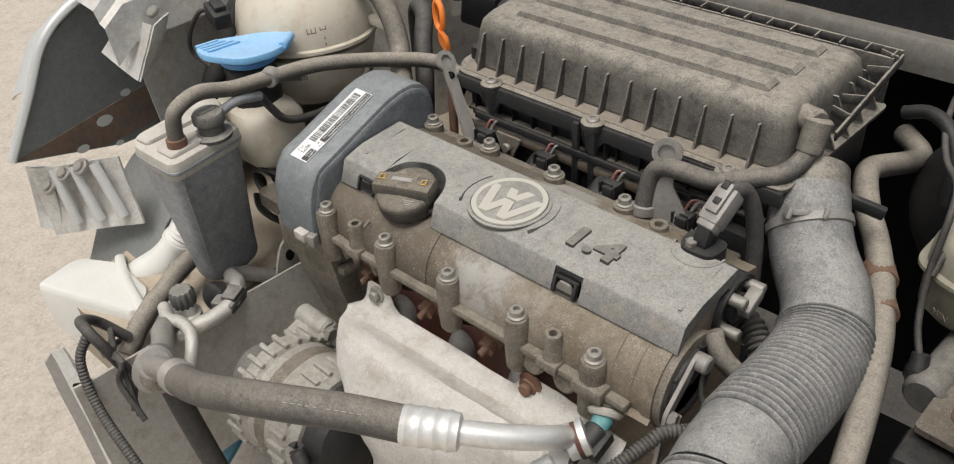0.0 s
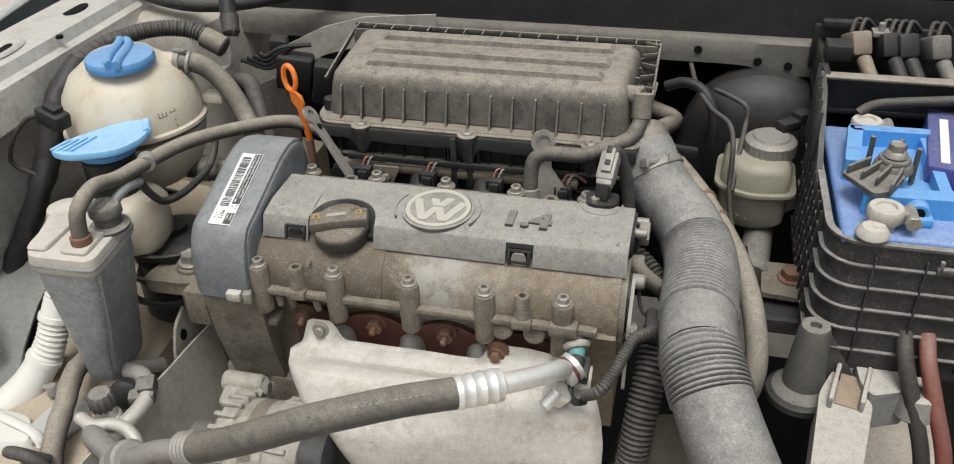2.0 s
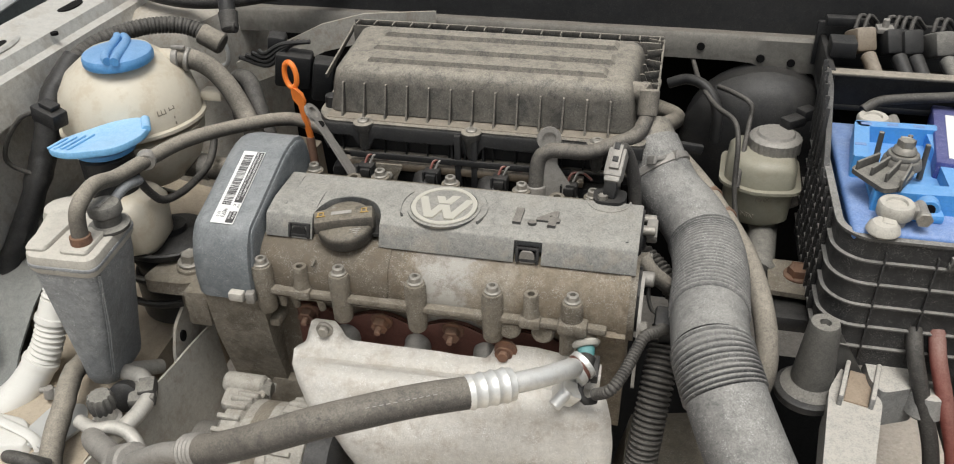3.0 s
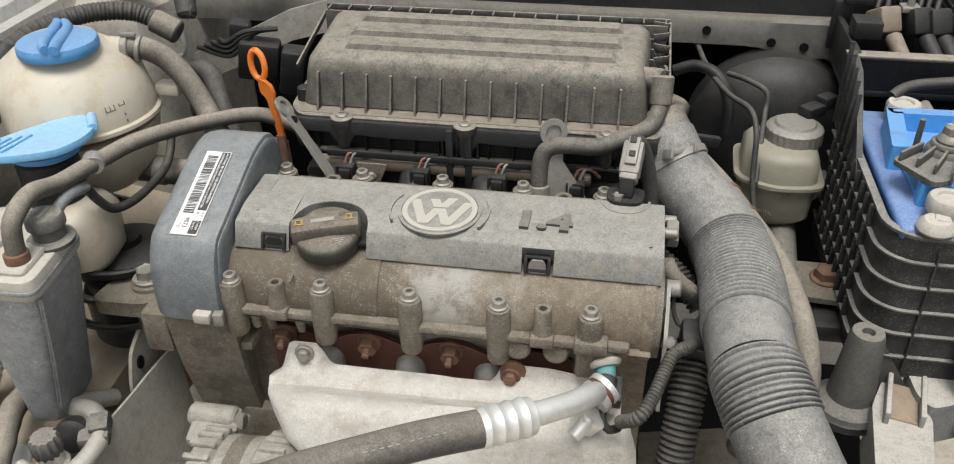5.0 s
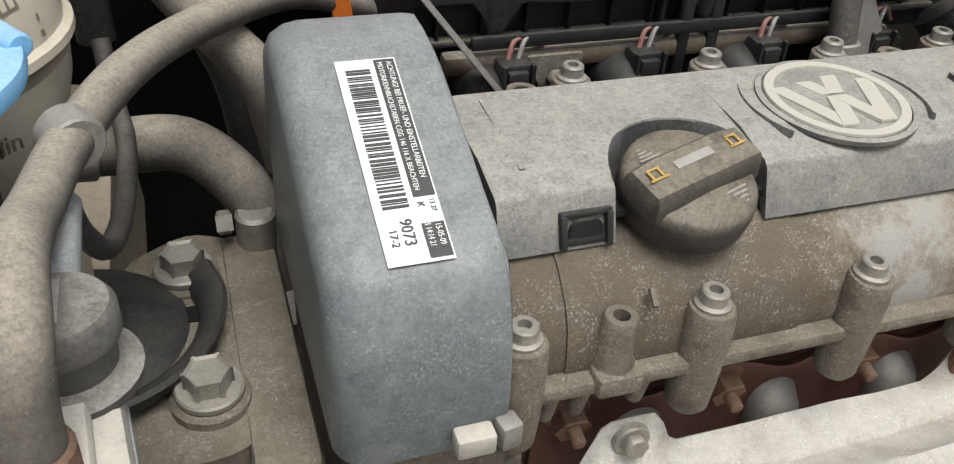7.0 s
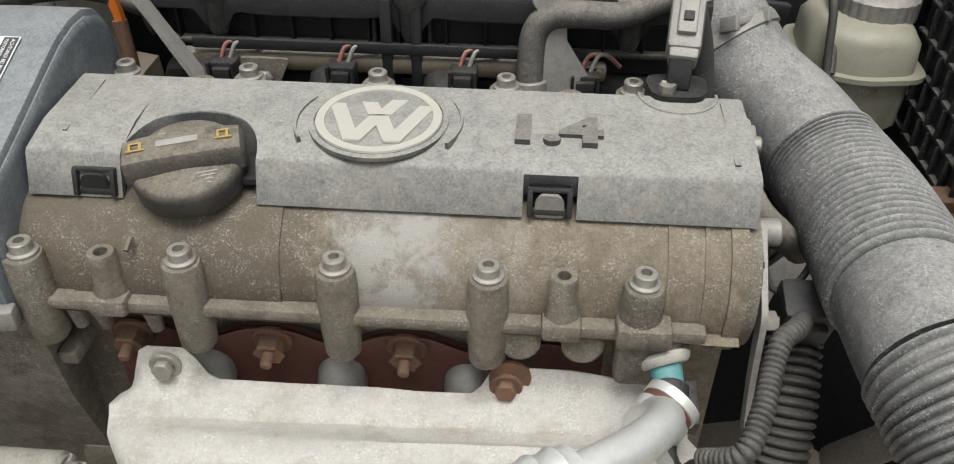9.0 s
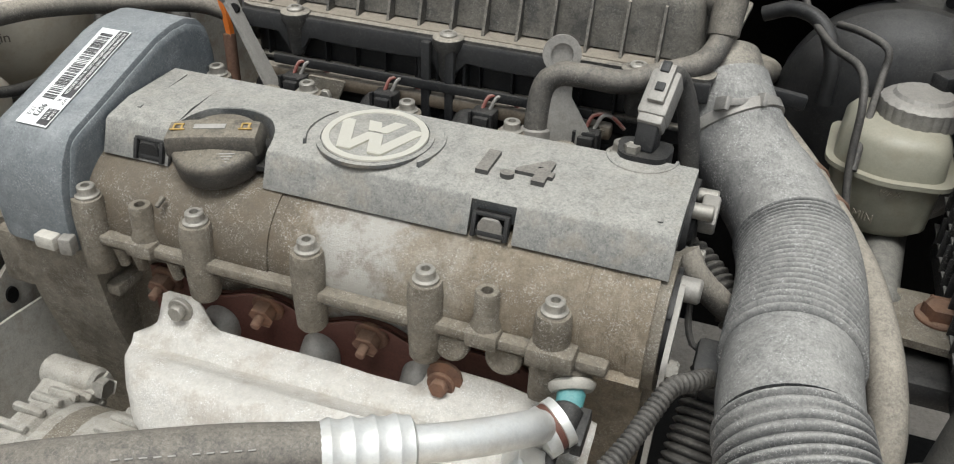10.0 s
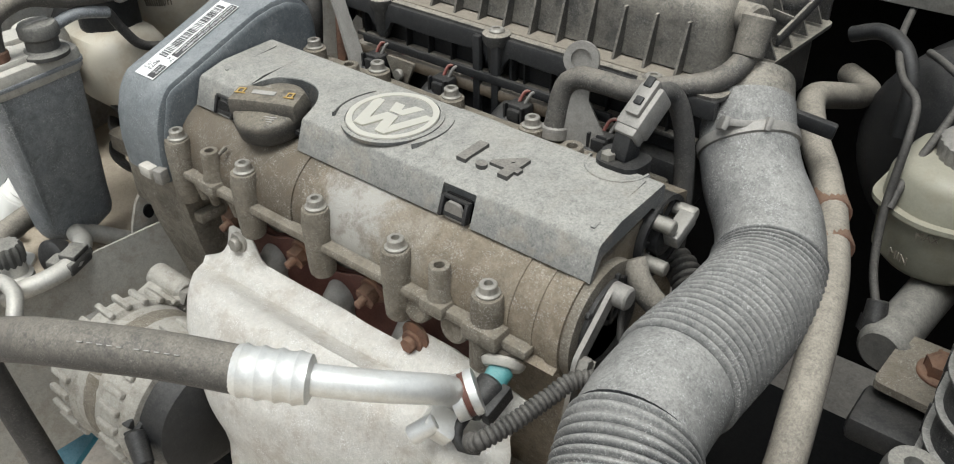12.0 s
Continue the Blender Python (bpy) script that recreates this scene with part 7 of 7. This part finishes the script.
# ---- small things in the front left corner ----
for x, y, z, s in ((-0.45, -0.06, -0.2, 1.0), (-0.485, -0.005, -0.195, 0.8), (-0.4, -0.15, -0.205, 0.9)):
    cl = thing("cable_clip", "small dusty metal clip nut on the chassis leg", "clip", (x, y, z))
    part("clip", join(rod((x, y, z), (x, y, z + 0.014 * s), 0.008 * s, 0.006 * s, 12, 0.001), rod((x - 0.012 * s, y, z + 0.008), (x + 0.012 * s, y + 0.004, z + 0.008), 0.004 * s, 0.004 * s, 10)), STEEL, cl)
sheetp = thing("torn_plate", "torn pale metal plate on the chassis leg", "metal plate", (-0.42, -0.09, -0.2))
part("plate", wobble(prism(rounded([(-0.45, -0.13), (-0.4, -0.135), (-0.385, -0.09), (-0.4, -0.06), (-0.44, -0.07)], 0.012), "z", -0.206, -0.202, 0.001, 1), 0.002, 0.02), PAINT, sheetp)
part("hole", prism(oval(-0.42, -0.085, 0.008, 0.006, 14), "z", -0.2025, -0.2005), DARK, sheetp)
brs = thing("pipe_joint", "round grey pipe joint with brass ring", "fitting", (-0.25, -0.19, -0.13))
dj = V((0.85, -0.4, 0.35))
part("flange", lathe([(0.012, 0), (0.022, 0.002), (0.022, 0.008), (0.0185, 0.010), (0.0185, 0.018), (0.024, 0.02), (0.024, 0.027), (0.013, 0.03)], (-0.262, -0.186, -0.14), dj, 26), STEEL, brs)
part("ring", lathe([(0.0165, 0.03), (0.0165, 0.036), (0.0125, 0.037)], (-0.262, -0.186, -0.14), dj, 22), CAST, brs)
part("branch", sweep([(-0.275, -0.175, -0.15), (-0.3, -0.16, -0.155), (-0.325, -0.145, -0.16), (-0.345, -0.12, -0.175)], 0.0125, 16), STEEL, brs)
for k in range(3):
    w = thing("loose_wire", "thin black wire bundle at the front corner", "cable", (-0.34, -0.19, -0.19), "loose wires")
    part("wire", sweep([(-0.385 + 0.006 * k, -0.18, -0.16 - 0.01 * k), (-0.35, -0.195 - 0.006 * k, -0.165), (-0.325 + 0.01 * k, -0.205, -0.15), (-0.305, -0.2 - 0.008 * k, -0.175), (-0.3 + 0.012 * k, -0.215, -0.215)], 0.0034, 8), RUBBER, w)
